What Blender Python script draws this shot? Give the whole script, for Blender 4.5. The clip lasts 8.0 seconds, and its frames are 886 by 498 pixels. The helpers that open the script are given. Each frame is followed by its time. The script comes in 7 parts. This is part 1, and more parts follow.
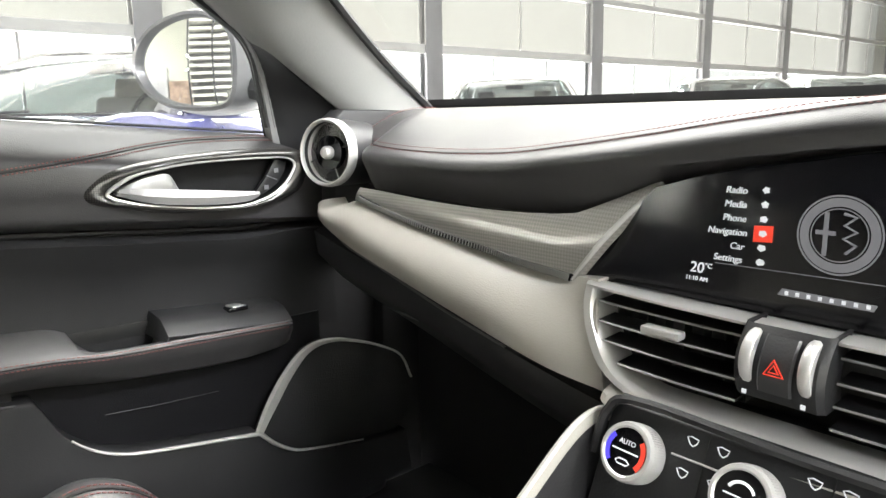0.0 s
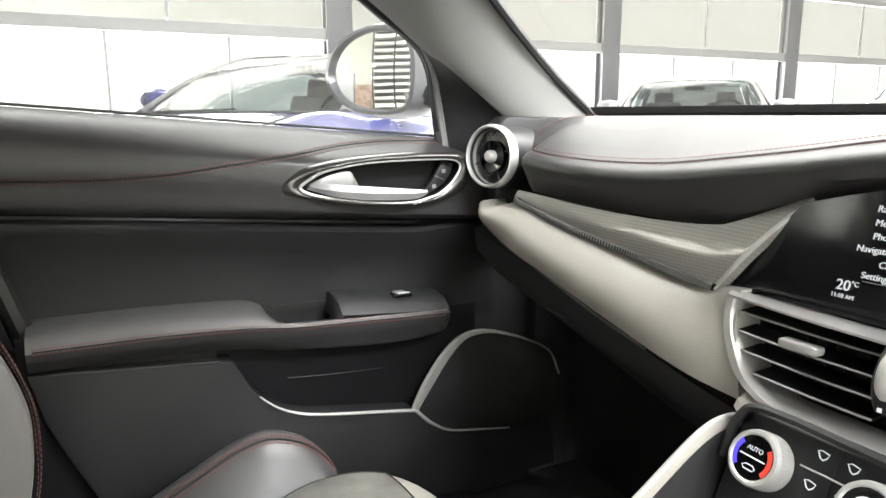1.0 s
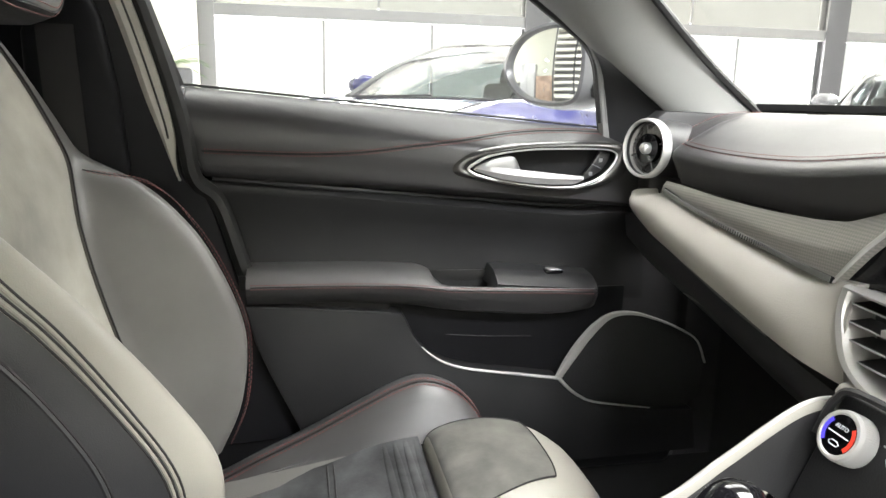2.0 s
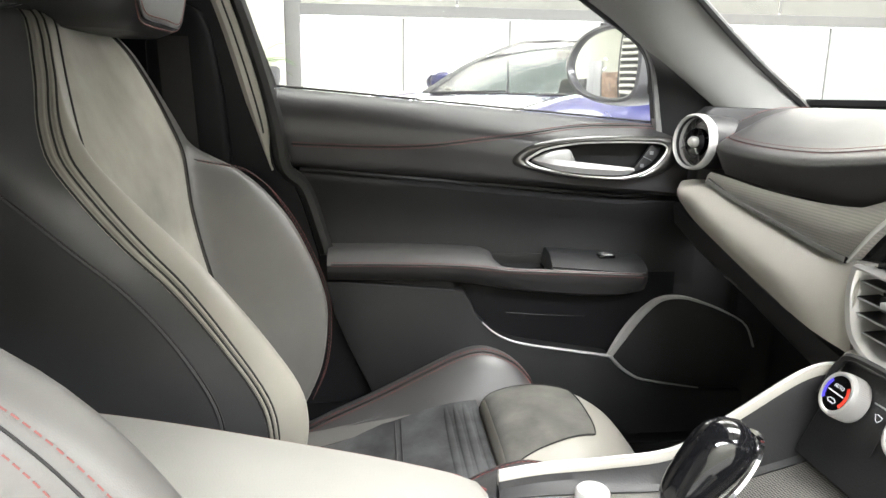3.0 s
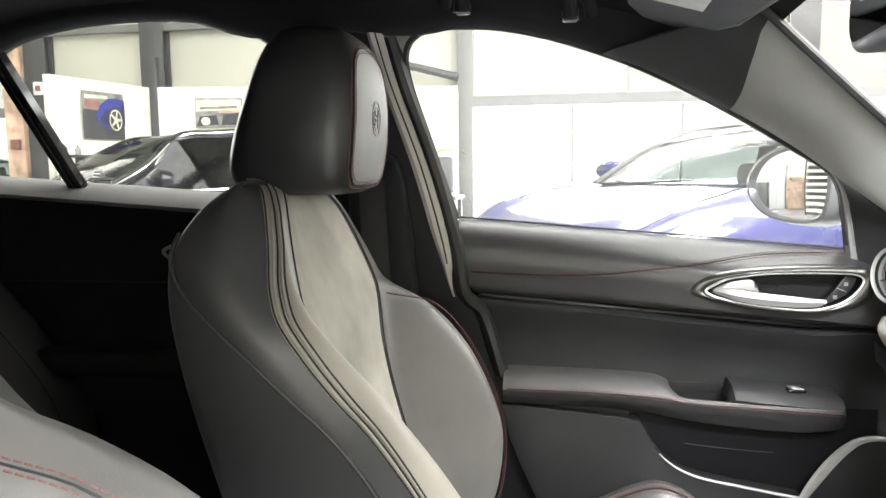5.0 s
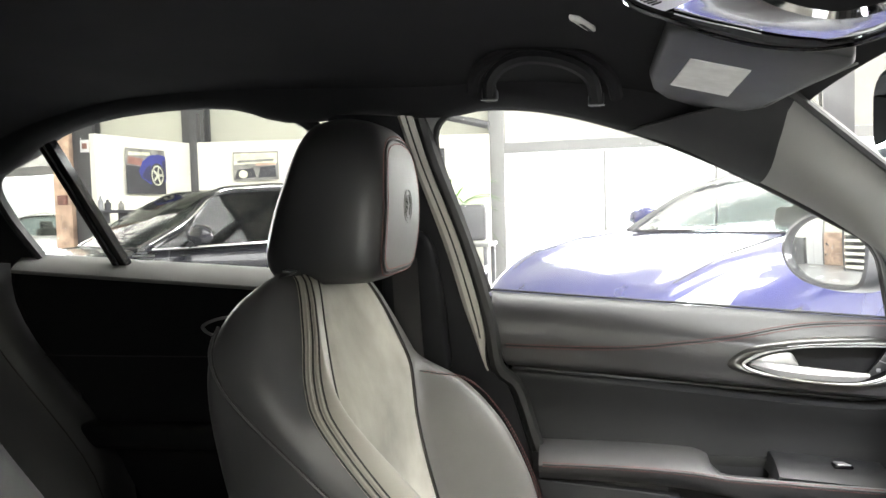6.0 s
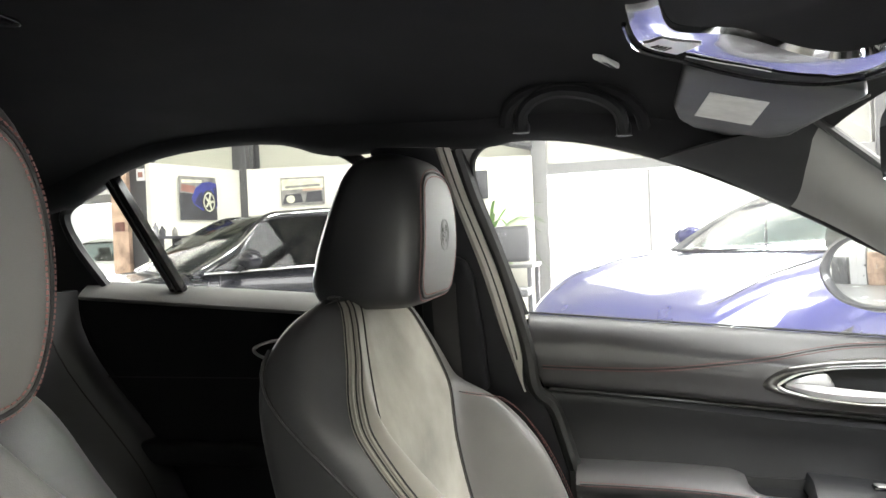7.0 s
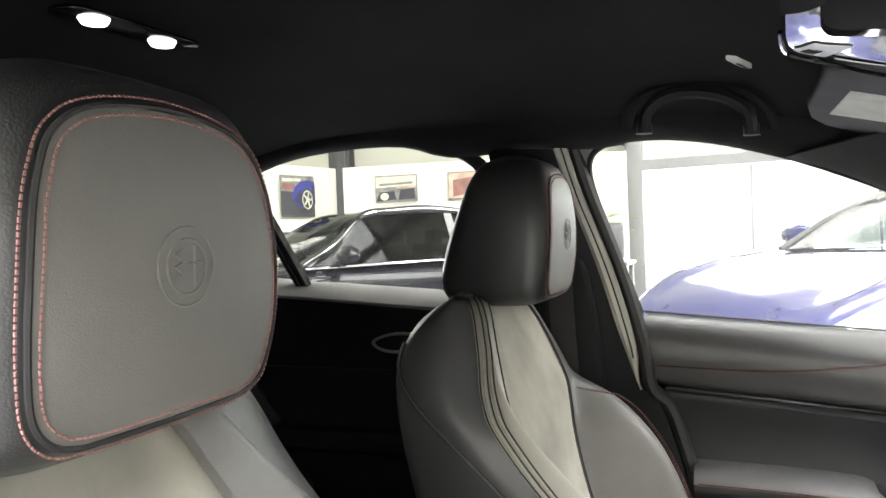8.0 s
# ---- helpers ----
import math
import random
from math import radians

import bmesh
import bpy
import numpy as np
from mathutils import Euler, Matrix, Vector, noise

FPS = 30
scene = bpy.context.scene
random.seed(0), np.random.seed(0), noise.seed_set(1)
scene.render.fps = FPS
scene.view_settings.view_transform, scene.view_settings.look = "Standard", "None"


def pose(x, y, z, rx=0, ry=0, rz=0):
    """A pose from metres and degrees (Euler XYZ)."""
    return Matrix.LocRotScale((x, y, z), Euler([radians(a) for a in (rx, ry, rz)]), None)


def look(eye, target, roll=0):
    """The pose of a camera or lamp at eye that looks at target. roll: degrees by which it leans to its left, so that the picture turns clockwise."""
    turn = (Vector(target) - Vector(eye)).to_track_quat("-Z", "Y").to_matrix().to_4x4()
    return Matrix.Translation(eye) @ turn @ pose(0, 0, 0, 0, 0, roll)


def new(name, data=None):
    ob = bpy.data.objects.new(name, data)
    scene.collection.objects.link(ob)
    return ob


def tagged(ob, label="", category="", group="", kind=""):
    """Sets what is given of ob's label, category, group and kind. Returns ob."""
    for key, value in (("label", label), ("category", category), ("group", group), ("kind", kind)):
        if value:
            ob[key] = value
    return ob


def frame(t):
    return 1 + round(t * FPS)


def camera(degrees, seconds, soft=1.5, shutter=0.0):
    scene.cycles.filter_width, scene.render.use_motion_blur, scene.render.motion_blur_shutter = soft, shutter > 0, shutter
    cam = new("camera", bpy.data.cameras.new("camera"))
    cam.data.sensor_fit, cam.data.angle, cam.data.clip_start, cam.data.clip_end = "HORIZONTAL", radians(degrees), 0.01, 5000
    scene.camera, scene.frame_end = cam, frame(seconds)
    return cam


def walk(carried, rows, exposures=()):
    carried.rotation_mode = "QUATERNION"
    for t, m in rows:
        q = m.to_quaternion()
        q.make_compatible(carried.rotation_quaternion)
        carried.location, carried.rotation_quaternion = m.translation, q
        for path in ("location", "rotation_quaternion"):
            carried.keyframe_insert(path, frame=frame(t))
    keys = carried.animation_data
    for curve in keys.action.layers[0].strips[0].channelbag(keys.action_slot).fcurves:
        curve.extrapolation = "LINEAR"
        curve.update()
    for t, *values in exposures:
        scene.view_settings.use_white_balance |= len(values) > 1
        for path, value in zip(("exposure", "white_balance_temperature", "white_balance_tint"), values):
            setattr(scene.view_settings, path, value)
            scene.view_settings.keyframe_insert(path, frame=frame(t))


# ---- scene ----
cam = camera(64.8, 8.0)
PATH = [
    (0, (0.226, 0.182, 0.936), (-1.26, 1.465, 0.557), -1.0),
    (0.5, (0.244, 0.178, 0.939), (-1.372, 1.296, 0.565), -1.0),
    (1, (0.283, 0.159, 0.947), (-1.465, 1.055, 0.57), -0.2),
    (1.5, (0.347, 0.158, 0.952), (-1.519, 0.761, 0.56), 0.8),
    (3, (0.53, 0.166, 0.959), (-1.414, 0.35, 0.526), 0.8),
    (3.5, (0.574, 0.156, 0.983), (-1.384, 0.207, 0.579), 0.5),
    (4, (0.559, 0.147, 0.998), (-1.408, 0.065, 0.645), 0.3),
    (4.5, (0.554, 0.146, 1.025), (-1.415, -0.054, 0.736), -0.1),
    (5, (0.563, 0.15, 1.054), (-1.404, -0.138, 0.835), -0.6),
    (6.5, (0.581, 0.166, 1.125), (-1.372, -0.262, 1.072), -2.3),
    (7, (0.619, 0.18, 1.123), (-1.316, -0.326, 1.091), -2.5),
    (7.5, (0.654, 0.164, 1.123), (-1.248, -0.454, 1.097), -2.5),
    (8, (0.674, 0.138, 1.129), (-1.183, -0.604, 1.098), -2.3),
]
walk(cam, [(t, look(eye, target, roll)) for t, eye, target, roll in PATH], exposures=((0, 0.76), (3, 0.62), (5, 1.04), (6.5, 0.99), (8, 0.94)))

# ---------------------------------------------------------------- world and light
world = bpy.data.worlds.new("world")
scene.world = world
world.use_nodes = True
wn = world.node_tree.nodes
sky = wn.new("ShaderNodeTexSky")
sky.sky_type = "NISHITA"
sky.sun_disc = False
sky.sun_elevation = radians(38)
sky.sun_rotation = radians(250)
wn["Background"].inputs["Strength"].default_value = 0.06
pale = wn.new("ShaderNodeHueSaturation")
pale.inputs["Saturation"].default_value = 0.3
world.node_tree.links.new(sky.outputs[0], pale.inputs["Color"])
world.node_tree.links.new(pale.outputs[0], wn["Background"].inputs[0])

sun = new("sun", bpy.data.lights.new("sun", "SUN"))
sun.data.energy, sun.data.angle, sun.data.color = 1.0, radians(12), (1.0, 0.96, 0.9)
sun.matrix_world = look((-10, 3, 9), (0, 0, 0))


def area(name, eye, target, sx, sy, watts, color=(1, 1, 1)):
    lamp = new(name, bpy.data.lights.new(name, "AREA"))
    lamp.data.shape, lamp.data.size, lamp.data.size_y = "RECTANGLE", sx, sy
    lamp.data.energy, lamp.data.color = watts, color
    lamp.matrix_world = look(eye, target)
    return lamp


# daylight in the long glazed wall of the hall; its roof lights are out of view
area("window_light", (-9.35, 6.0, 2.6), (0, 6.0, 2.6), 40.0, 5.0, 12500, (1.0, 0.975, 0.99))
area("unseen_rooflight", (-4.2, 5.5, 6.0), (-4.2, 5.5, 0), 2.2, 12.0, 850, (1.0, 0.99, 0.96))
# Two more unseen roof lights, added to brighten the cabin from front and right.
area("unseen_rooflight", (0.5, 6.5, 6.0), (0.5, 6.5, 0), 2.2, 10.0, 2300, (1.0, 0.99, 0.97))
area("unseen_rooflight", (7.0, -0.2, 6.0), (7.0, -0.2, 0), 2.2, 10.0, 3400, (0.95, 0.965, 1.0))


# ---------------------------------------------------------------- materials
def mat(name, color, rough=0.5, metal=0.0, spec=0.5, bump=0.0, scale=300.0, vary=0.12, big=6.0, coat=0.0, sheen=0.0):
    m = bpy.data.materials.new(name)
    m.use_nodes = True
    nt = m.node_tree
    n, l = nt.nodes, nt.links
    b = n["Principled BSDF"]
    tc = n.new("ShaderNodeTexCoord")
    broad = n.new("ShaderNodeTexNoise")
    broad.inputs["Scale"].default_value, broad.inputs["Detail"].default_value = big, 5.0
    l.new(tc.outputs["Object"], broad.inputs["Vector"])
    ramp = n.new("ShaderNodeMapRange")
    ramp.inputs["From Min"].default_value, ramp.inputs["From Max"].default_value = 0.3, 0.7
    ramp.inputs["To Min"].default_value, ramp.inputs["To Max"].default_value = 1 - vary, 1 + vary
    l.new(broad.outputs[0], ramp.inputs["Value"])
    mul = n.new("ShaderNodeVectorMath")
    mul.operation = "SCALE"
    mul.inputs[0].default_value = color[:3]
    l.new(ramp.outputs[0], mul.inputs["Scale"])
    l.new(mul.outputs[0], b.inputs["Base Color"])
    rr = n.new("ShaderNodeMapRange")
    rr.inputs["From Min"].default_value, rr.inputs["From Max"].default_value = 0.3, 0.7
    rr.inputs["To Min"].default_value, rr.inputs["To Max"].default_value = max(rough * 0.85, 0.0), min(rough * 1.15, 1.0)
    l.new(broad.outputs[0], rr.inputs["Value"])
    l.new(rr.outputs[0], b.inputs["Roughness"])
    b.inputs["Metallic"].default_value = metal
    b.inputs["Specular IOR Level"].default_value = spec
    b.inputs["Coat Weight"].default_value = coat
    b.inputs["Coat Roughness"].default_value = 0.05
    b.inputs["Sheen Weight"].default_value = sheen
    if bump > 0:
        fine = n.new("ShaderNodeTexVoronoi") if scale >= 400 else n.new("ShaderNodeTexNoise")
        fine.inputs["Scale"].default_value = scale
        l.new(tc.outputs["Object"], fine.inputs["Vector"])
        bp = n.new("ShaderNodeBump")
        bp.inputs["Strength"].default_value, bp.inputs["Distance"].default_value = bump, 0.0006
        l.new(fine.outputs[0], bp.inputs["Height"])
        l.new(bp.outputs[0], b.inputs["Normal"])
    return m


def carbon_mat(name, flat, turn, low=0.19, high=0.34, fine=560):
    """Woven carbon fibre under clear lacquer; the weave lies in the plane that flat leaves."""
    m = bpy.data.materials.new(name)
    m.use_nodes = True
    nt = m.node_tree
    n, l = nt.nodes, nt.links
    b = n["Principled BSDF"]
    tc, mp = n.new("ShaderNodeTexCoord"), n.new("ShaderNodeMapping")
    mp.inputs["Scale"].default_value, mp.inputs["Rotation"].default_value = flat, turn
    mp.inputs["Location"].default_value = (0.0007, 0.0007, 0.0007)
    l.new(tc.outputs["Object"], mp.inputs["Vector"])
    check = n.new("ShaderNodeTexChecker")
    check.inputs["Scale"].default_value = fine
    check.inputs["Color1"].default_value, check.inputs["Color2"].default_value = (low, low * 0.97, low * 0.9, 1), (high, high * 0.96, high * 0.88, 1)
    l.new(mp.outputs[0], check.inputs["Vector"])
    l.new(check.outputs["Color"], b.inputs["Base Color"])
    rr = n.new("ShaderNodeMapRange")
    rr.inputs["To Min"].default_value, rr.inputs["To Max"].default_value = 0.45, 0.28
    l.new(check.outputs["Fac"], rr.inputs["Value"])
    l.new(rr.outputs[0], b.inputs["Roughness"])
    b.inputs["Metallic"].default_value = 0.3
    b.inputs["Coat Weight"].default_value, b.inputs["Coat Roughness"].default_value = 1.0, 0.03
    return m


def glow_mat(name, color, strength):
    m = bpy.data.materials.new(name)
    m.use_nodes = True
    b = m.node_tree.nodes["Principled BSDF"]
    b.inputs["Base Color"].default_value = (*[c * 0.5 for c in color], 1)
    b.inputs["Emission Color"].default_value = (*color, 1)
    b.inputs["Emission Strength"].default_value = strength
    return m


def pane_mat(name, tint, gloss=1.0, veil=0.0):
    """Thin clear pane: lets light straight through, mirrors a little at a slant; a whitish film imitates glare."""
    m = bpy.data.materials.new(name)
    m.use_nodes = True
    nt = m.node_tree
    n, l = nt.nodes, nt.links
    clear, shine, mix, slant = n.new("ShaderNodeBsdfTransparent"), n.new("ShaderNodeBsdfGlossy"), n.new("ShaderNodeMixShader"), n.new("ShaderNodeLayerWeight")
    clear.inputs[0].default_value = (*tint, 1)
    shine.inputs["Roughness"].default_value = 0.01
    slant.inputs["Blend"].default_value = 0.5
    power, share = n.new("ShaderNodeMath"), n.new("ShaderNodeMath")
    power.operation, share.operation = "POWER", "MULTIPLY_ADD"
    power.inputs[1].default_value = 5.0
    share.inputs[1].default_value, share.inputs[2].default_value = 0.6 * gloss, 0.035 * gloss
    l.new(slant.outputs["Facing"], power.inputs[0])
    l.new(power.outputs[0], share.inputs[0])
    l.new(share.outputs[0], mix.inputs[0])
    l.new(clear.outputs[0], mix.inputs[1])
    l.new(shine.outputs[0], mix.inputs[2])
    # Uneven translucent film that whitens the pane like glare.
    film, fog, tc, spots = n.new("ShaderNodeMixShader"), n.new("ShaderNodeBsdfTranslucent"), n.new("ShaderNodeTexCoord"), n.new("ShaderNodeTexNoise")
    fog.inputs[0].default_value = (0.9, 0.9, 0.92, 1)
    spots.inputs["Scale"].default_value = 9.0
    amount = n.new("ShaderNodeMath")
    amount.operation = "MULTIPLY"
    amount.inputs[1].default_value = 2.0 * veil
    l.new(tc.outputs["Object"], spots.inputs["Vector"])
    l.new(spots.outputs[0], amount.inputs[0])
    l.new(amount.outputs[0], film.inputs[0])
    l.new(mix.outputs[0], film.inputs[1])
    l.new(fog.outputs[0], film.inputs[2])
    l.new(film.outputs[0], n["Material Output"].inputs["Surface"])
    return m


def frosted_mat(name, tint):
    """Milky twin-wall sheet that daylight shines through."""
    m = bpy.data.materials.new(name)
    m.use_nodes = True
    nt = m.node_tree
    n, l = nt.nodes, nt.links
    clear, milk, mix = n.new("ShaderNodeBsdfTransparent"), n.new("ShaderNodeBsdfTranslucent"), n.new("ShaderNodeMixShader")
    clear.inputs[0].default_value = (*tint, 1)
    milk.inputs[0].default_value = (*tint, 1)
    mix.inputs[0].default_value = 0.03
    l.new(clear.outputs[0], mix.inputs[1])
    l.new(milk.outputs[0], mix.inputs[2])
    l.new(mix.outputs[0], n["Material Output"].inputs["Surface"])
    return m


LEATHER = mat("black_leather", (0.014, 0.014, 0.0147), 0.42, spec=0.6, bump=0.22, scale=700, vary=0.2)
# One seat leather in several copies: SEATSIDE and CUSHION are darkened for shade.
SEATSIDE = mat("shaded_seat_leather", (0.043, 0.043, 0.045), 0.40, bump=0.15, scale=900, vary=0.15)
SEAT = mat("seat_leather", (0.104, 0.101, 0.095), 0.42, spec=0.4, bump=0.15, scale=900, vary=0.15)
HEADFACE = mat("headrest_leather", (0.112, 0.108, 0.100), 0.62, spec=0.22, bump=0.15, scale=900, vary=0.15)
CUSHION = mat("shaded_cushion_leather", (0.048, 0.047, 0.047), 0.42, bump=0.15, scale=900, vary=0.2)
# Lid leather paled to carry the strong light on its top.
PALELEATHER = mat("lit_lid_leather", (0.26, 0.255, 0.235), 0.45, bump=0.3, scale=600, vary=0.1)
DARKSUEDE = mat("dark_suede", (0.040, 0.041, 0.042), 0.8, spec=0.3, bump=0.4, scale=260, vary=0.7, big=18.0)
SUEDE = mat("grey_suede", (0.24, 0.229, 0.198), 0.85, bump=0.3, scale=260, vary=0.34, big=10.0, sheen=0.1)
PAD = mat("dash_leather", (0.026, 0.025, 0.026), 0.42, spec=0.9, bump=0.25, scale=900, vary=0.12)
DOORTOP = mat("door_leather", (0.034, 0.033, 0.034), 0.40, spec=0.5, bump=0.25, scale=700, vary=0.15)
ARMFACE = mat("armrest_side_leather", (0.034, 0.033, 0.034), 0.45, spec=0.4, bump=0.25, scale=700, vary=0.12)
# Armrest top: the same leather as its face, paled where it catches light.
ARMTOP = mat("lit_armrest_leather", (0.088, 0.086, 0.086), 0.42, spec=0.5, bump=0.25, scale=700, vary=0.12)
DOORLOW = mat("door_plastic", (0.021, 0.021, 0.022), 0.55, spec=0.2, bump=0.3, scale=600, vary=0.15)
# Pillar plastic darkened to carry the shade that the seat throws on it.
PILLARTRIM = mat("shaded_pillar_plastic", (0.0075, 0.0075, 0.009), 0.6, spec=0.15, bump=0.2, scale=500, vary=0.15)
# Lit copy of the seat leather, paled for the light that falls on it.
STRIP = mat("lit_seat_leather", (0.235, 0.224, 0.196), 0.48, spec=0.4, bump=0.15, scale=900, vary=0.12)
# Sill colour raised to grey for the window light along its top.
REARSILL = mat("lit_rear_sill_plastic", (0.145, 0.145, 0.138), 0.6, bump=0.2, scale=500, vary=0.1)
GREYTRIM = mat("grey_plastic", (0.15, 0.15, 0.148), 0.5, bump=0.2, scale=500, vary=0.1)
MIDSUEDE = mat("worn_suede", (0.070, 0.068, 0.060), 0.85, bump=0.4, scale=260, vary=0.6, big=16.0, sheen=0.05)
TRIM = mat("satin_trim", (0.36, 0.344, 0.308), 0.42, bump=0.2, scale=600, vary=0.08)
PLASTIC = mat("black_plastic", (0.015, 0.015, 0.016), 0.5, spec=0.4, bump=0.2, scale=500, vary=0.2)
DARKCLOTH = mat("black_headlining", (0.0105, 0.0103, 0.0113), 0.95, spec=0.2, bump=0.4, scale=350, vary=0.25)
PILLAR = mat("grey_pillar_cloth", (0.20, 0.20, 0.193), 0.85, bump=0.3, scale=350, vary=0.1)
CARPET = mat("black_carpet", (0.022, 0.022, 0.0235), 1.0, bump=0.6, scale=380, vary=0.3)
SILVER = mat("satin_silver", (0.56, 0.555, 0.54), 0.36, 0.45, vary=0.06)
LABELWHITE = mat("white_label", (0.62, 0.62, 0.60), 0.7, spec=0.2, vary=0.12, big=40.0)
LEVER = mat("satin_lever", (0.30, 0.30, 0.295), 0.42, 0.3, vary=0.06)
CHROME = mat("chrome", (0.75, 0.75, 0.76), 0.08, 1.0, vary=0.03)
GLOSS = mat("gloss_black", (0.006, 0.006, 0.007), 0.07, vary=0.1)
SCREEN = mat("screen_glass", (0.008, 0.008, 0.010), 0.18, vary=0.05)
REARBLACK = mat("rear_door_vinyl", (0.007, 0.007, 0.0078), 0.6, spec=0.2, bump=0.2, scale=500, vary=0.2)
COVER = mat("dark_grey_plastic", (0.018, 0.018, 0.0192), 0.5, bump=0.2, scale=500, vary=0.12)
LENS = mat("chromed_lens", (0.75, 0.75, 0.77), 0.08, 1.0, bump=1.0, scale=22, vary=0.03)
MIDCLOTH = mat("shaded_pillar_cloth", (0.017, 0.017, 0.018), 0.9, bump=0.3, scale=350, vary=0.1)
PALEWALL = mat("pale_sheeting", (0.42, 0.42, 0.35), 0.6, bump=0.2, scale=60, vary=0.06, big=0.8)
RUBBER = mat("rubber_seal", (0.012, 0.012, 0.012), 0.6, bump=0.2, scale=300)
THREAD = mat("red_thread", (0.15, 0.050, 0.046), 0.8, vary=0.2)
# Headrest stitching: a lit copy of the red thread.
CORAL = mat("lit_red_thread", (0.22, 0.105, 0.095), 0.8, vary=0.2)
BLACKTHREAD = mat("dark_thread", (0.012, 0.011, 0.011), 0.8, vary=0.2)
SATIN = mat("satin_grey_plastic", (0.032, 0.032, 0.033), 0.38, spec=0.5, bump=0.15, scale=500, vary=0.08)
GRILLE = mat("speaker_cloth", (0.016, 0.016, 0.0172), 0.8, bump=0.8, scale=500, vary=0.2)
# Dash weave paled to stand in for reflections in the lacquer.
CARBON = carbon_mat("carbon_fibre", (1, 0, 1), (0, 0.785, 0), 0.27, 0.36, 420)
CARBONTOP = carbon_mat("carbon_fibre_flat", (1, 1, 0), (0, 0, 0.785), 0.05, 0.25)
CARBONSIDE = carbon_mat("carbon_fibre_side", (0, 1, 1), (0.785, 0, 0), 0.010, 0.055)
WHITEGLOW = glow_mat("screen_white", (0.85, 0.87, 0.9), 0.34)
REDGLOW = glow_mat("screen_red", (0.9, 0.06, 0.03), 0.4)
GREYGLOW = glow_mat("screen_grey", (0.16, 0.16, 0.17), 0.5)
BLUEGLOW = glow_mat("dial_blue", (0.08, 0.06, 0.75), 0.6)
LAMPGLOW = glow_mat("reading_lamp_glow", (0.95, 0.95, 1.0), 3.0)
BACKDROP = glow_mat("daylight_haze", (0.96, 0.98, 0.97), 0.40)
CLEAR = pane_mat("clear_glass", (0.96, 0.97, 0.97), 0.5, 0.003)
VEILED = pane_mat("veiled_glass", (0.95, 0.96, 0.96), 0.5, 0.014)
SCREENGLASS = pane_mat("windscreen_glass", (0.95, 0.96, 0.95), 0.4, 0.012)
TINTED = pane_mat("car_glass", (0.68, 0.72, 0.71), 0.7, 0.01)
SMOKED = pane_mat("smoked_car_glass", (0.27, 0.29, 0.28), 0.5)
HALLPANE = pane_mat("hall_pane", (0.95, 0.96, 0.95), 0.3)
FROST = frosted_mat("frosted_panel", (0.52, 0.52, 0.49))
LAMPGLASS = mat("headlight_glass", (0.55, 0.56, 0.58), 0.12, 0.6, vary=0.1, coat=1.0)
MIRROR = mat("mirror_silver", (0.85, 0.87, 0.88), 0.01, 1.0, vary=0.01)
CONCRETE = mat("hall_floor_paint", (0.33, 0.33, 0.33), 0.25, bump=0.1, scale=40, vary=0.15, big=1.5)
WHITEWALL = mat("white_wall_paint", (0.56, 0.55, 0.475), 0.7, bump=0.2, scale=60, vary=0.05, big=1.0)
STEEL = mat("grey_steel_paint", (0.05, 0.05, 0.052), 0.5, vary=0.1)
PALESTEEL = mat("pale_steel_paint", (0.135, 0.135, 0.13), 0.5, vary=0.06)
BLUEPAINT = mat("blue_car_paint", (0.026, 0.028, 0.105), 0.3, spec=0.4, coat=1.0, vary=0.05, big=2.0)
BLACKPAINT = mat("black_car_paint", (0.010, 0.010, 0.013), 0.25, spec=0.2, coat=0.4, vary=0.05, big=2.0)
GREYPAINT = mat("grey_car_paint", (0.11, 0.11, 0.115), 0.3, coat=0.4, vary=0.05, big=2.0)
WHITEPAINT = mat("white_car_paint", (0.6, 0.6, 0.6), 0.25, coat=1.0, vary=0.05, big=2.0)
TYRE = mat("tyre_rubber", (0.02, 0.02, 0.02), 0.8, bump=0.3, scale=120)
GREEN = mat("plant_leaf", (0.10, 0.22, 0.03), 0.5, vary=0.3, big=20)


# ---------------------------------------------------------------- modelling helpers
def V(*p):
    return Vector(p)


def curve(points, n):
    """n points along a smooth line through the given ones."""
    p = [Vector(q) for q in points]
    p = [p[0] * 2 - p[1]] + p + [p[-1] * 2 - p[-2]]
    m = len(points) - 1
    out = []
    for k in range(n):
        s = k / (n - 1) * m
        i = min(int(s), m - 1)
        u = s - i
        a, b, c, d = p[i : i + 4]
        out.append(0.5 * ((2 * b) + (c - a) * u + (2 * a - 5 * b + 4 * c - d) * u * u + (3 * b - a - 3 * c + d) * u**3))
    return out


def ring_curve(points, n):
    """Closed smooth line of n points through the given ones."""
    three = list(points) * 3
    return curve(three + [three[0]], 3 * n + 1)[n:2 * n]


def lerp(table, x):
    """Smooth value at x from rows of (x, value)."""
    xs, ys = [r[0] for r in table], [r[1] for r in table]
    if x <= xs[0]:
        return ys[0]
    if x >= xs[-1]:
        return ys[-1]
    i = max(k for k in range(len(xs)) if xs[k] <= x)
    h = xs[i + 1] - xs[i]
    u = (x - xs[i]) / h

    def slope(k):
        if k == 0 or k == len(xs) - 1:
            j = min(k, len(xs) - 2)
            return (ys[j + 1] - ys[j]) / (xs[j + 1] - xs[j])
        return (ys[k + 1] - ys[k - 1]) / (xs[k + 1] - xs[k - 1])

    a, b = slope(i) * h, slope(i + 1) * h
    return ys[i] * (2 * u**3 - 3 * u**2 + 1) + a * (u**3 - 2 * u**2 + u) + ys[i + 1] * (3 * u**2 - 2 * u**3) + b * (u**3 - u**2)


def step(a, b, x):
    u = min(max((x - a) / (b - a), 0.0), 1.0)
    return u * u * (3 - 2 * u)


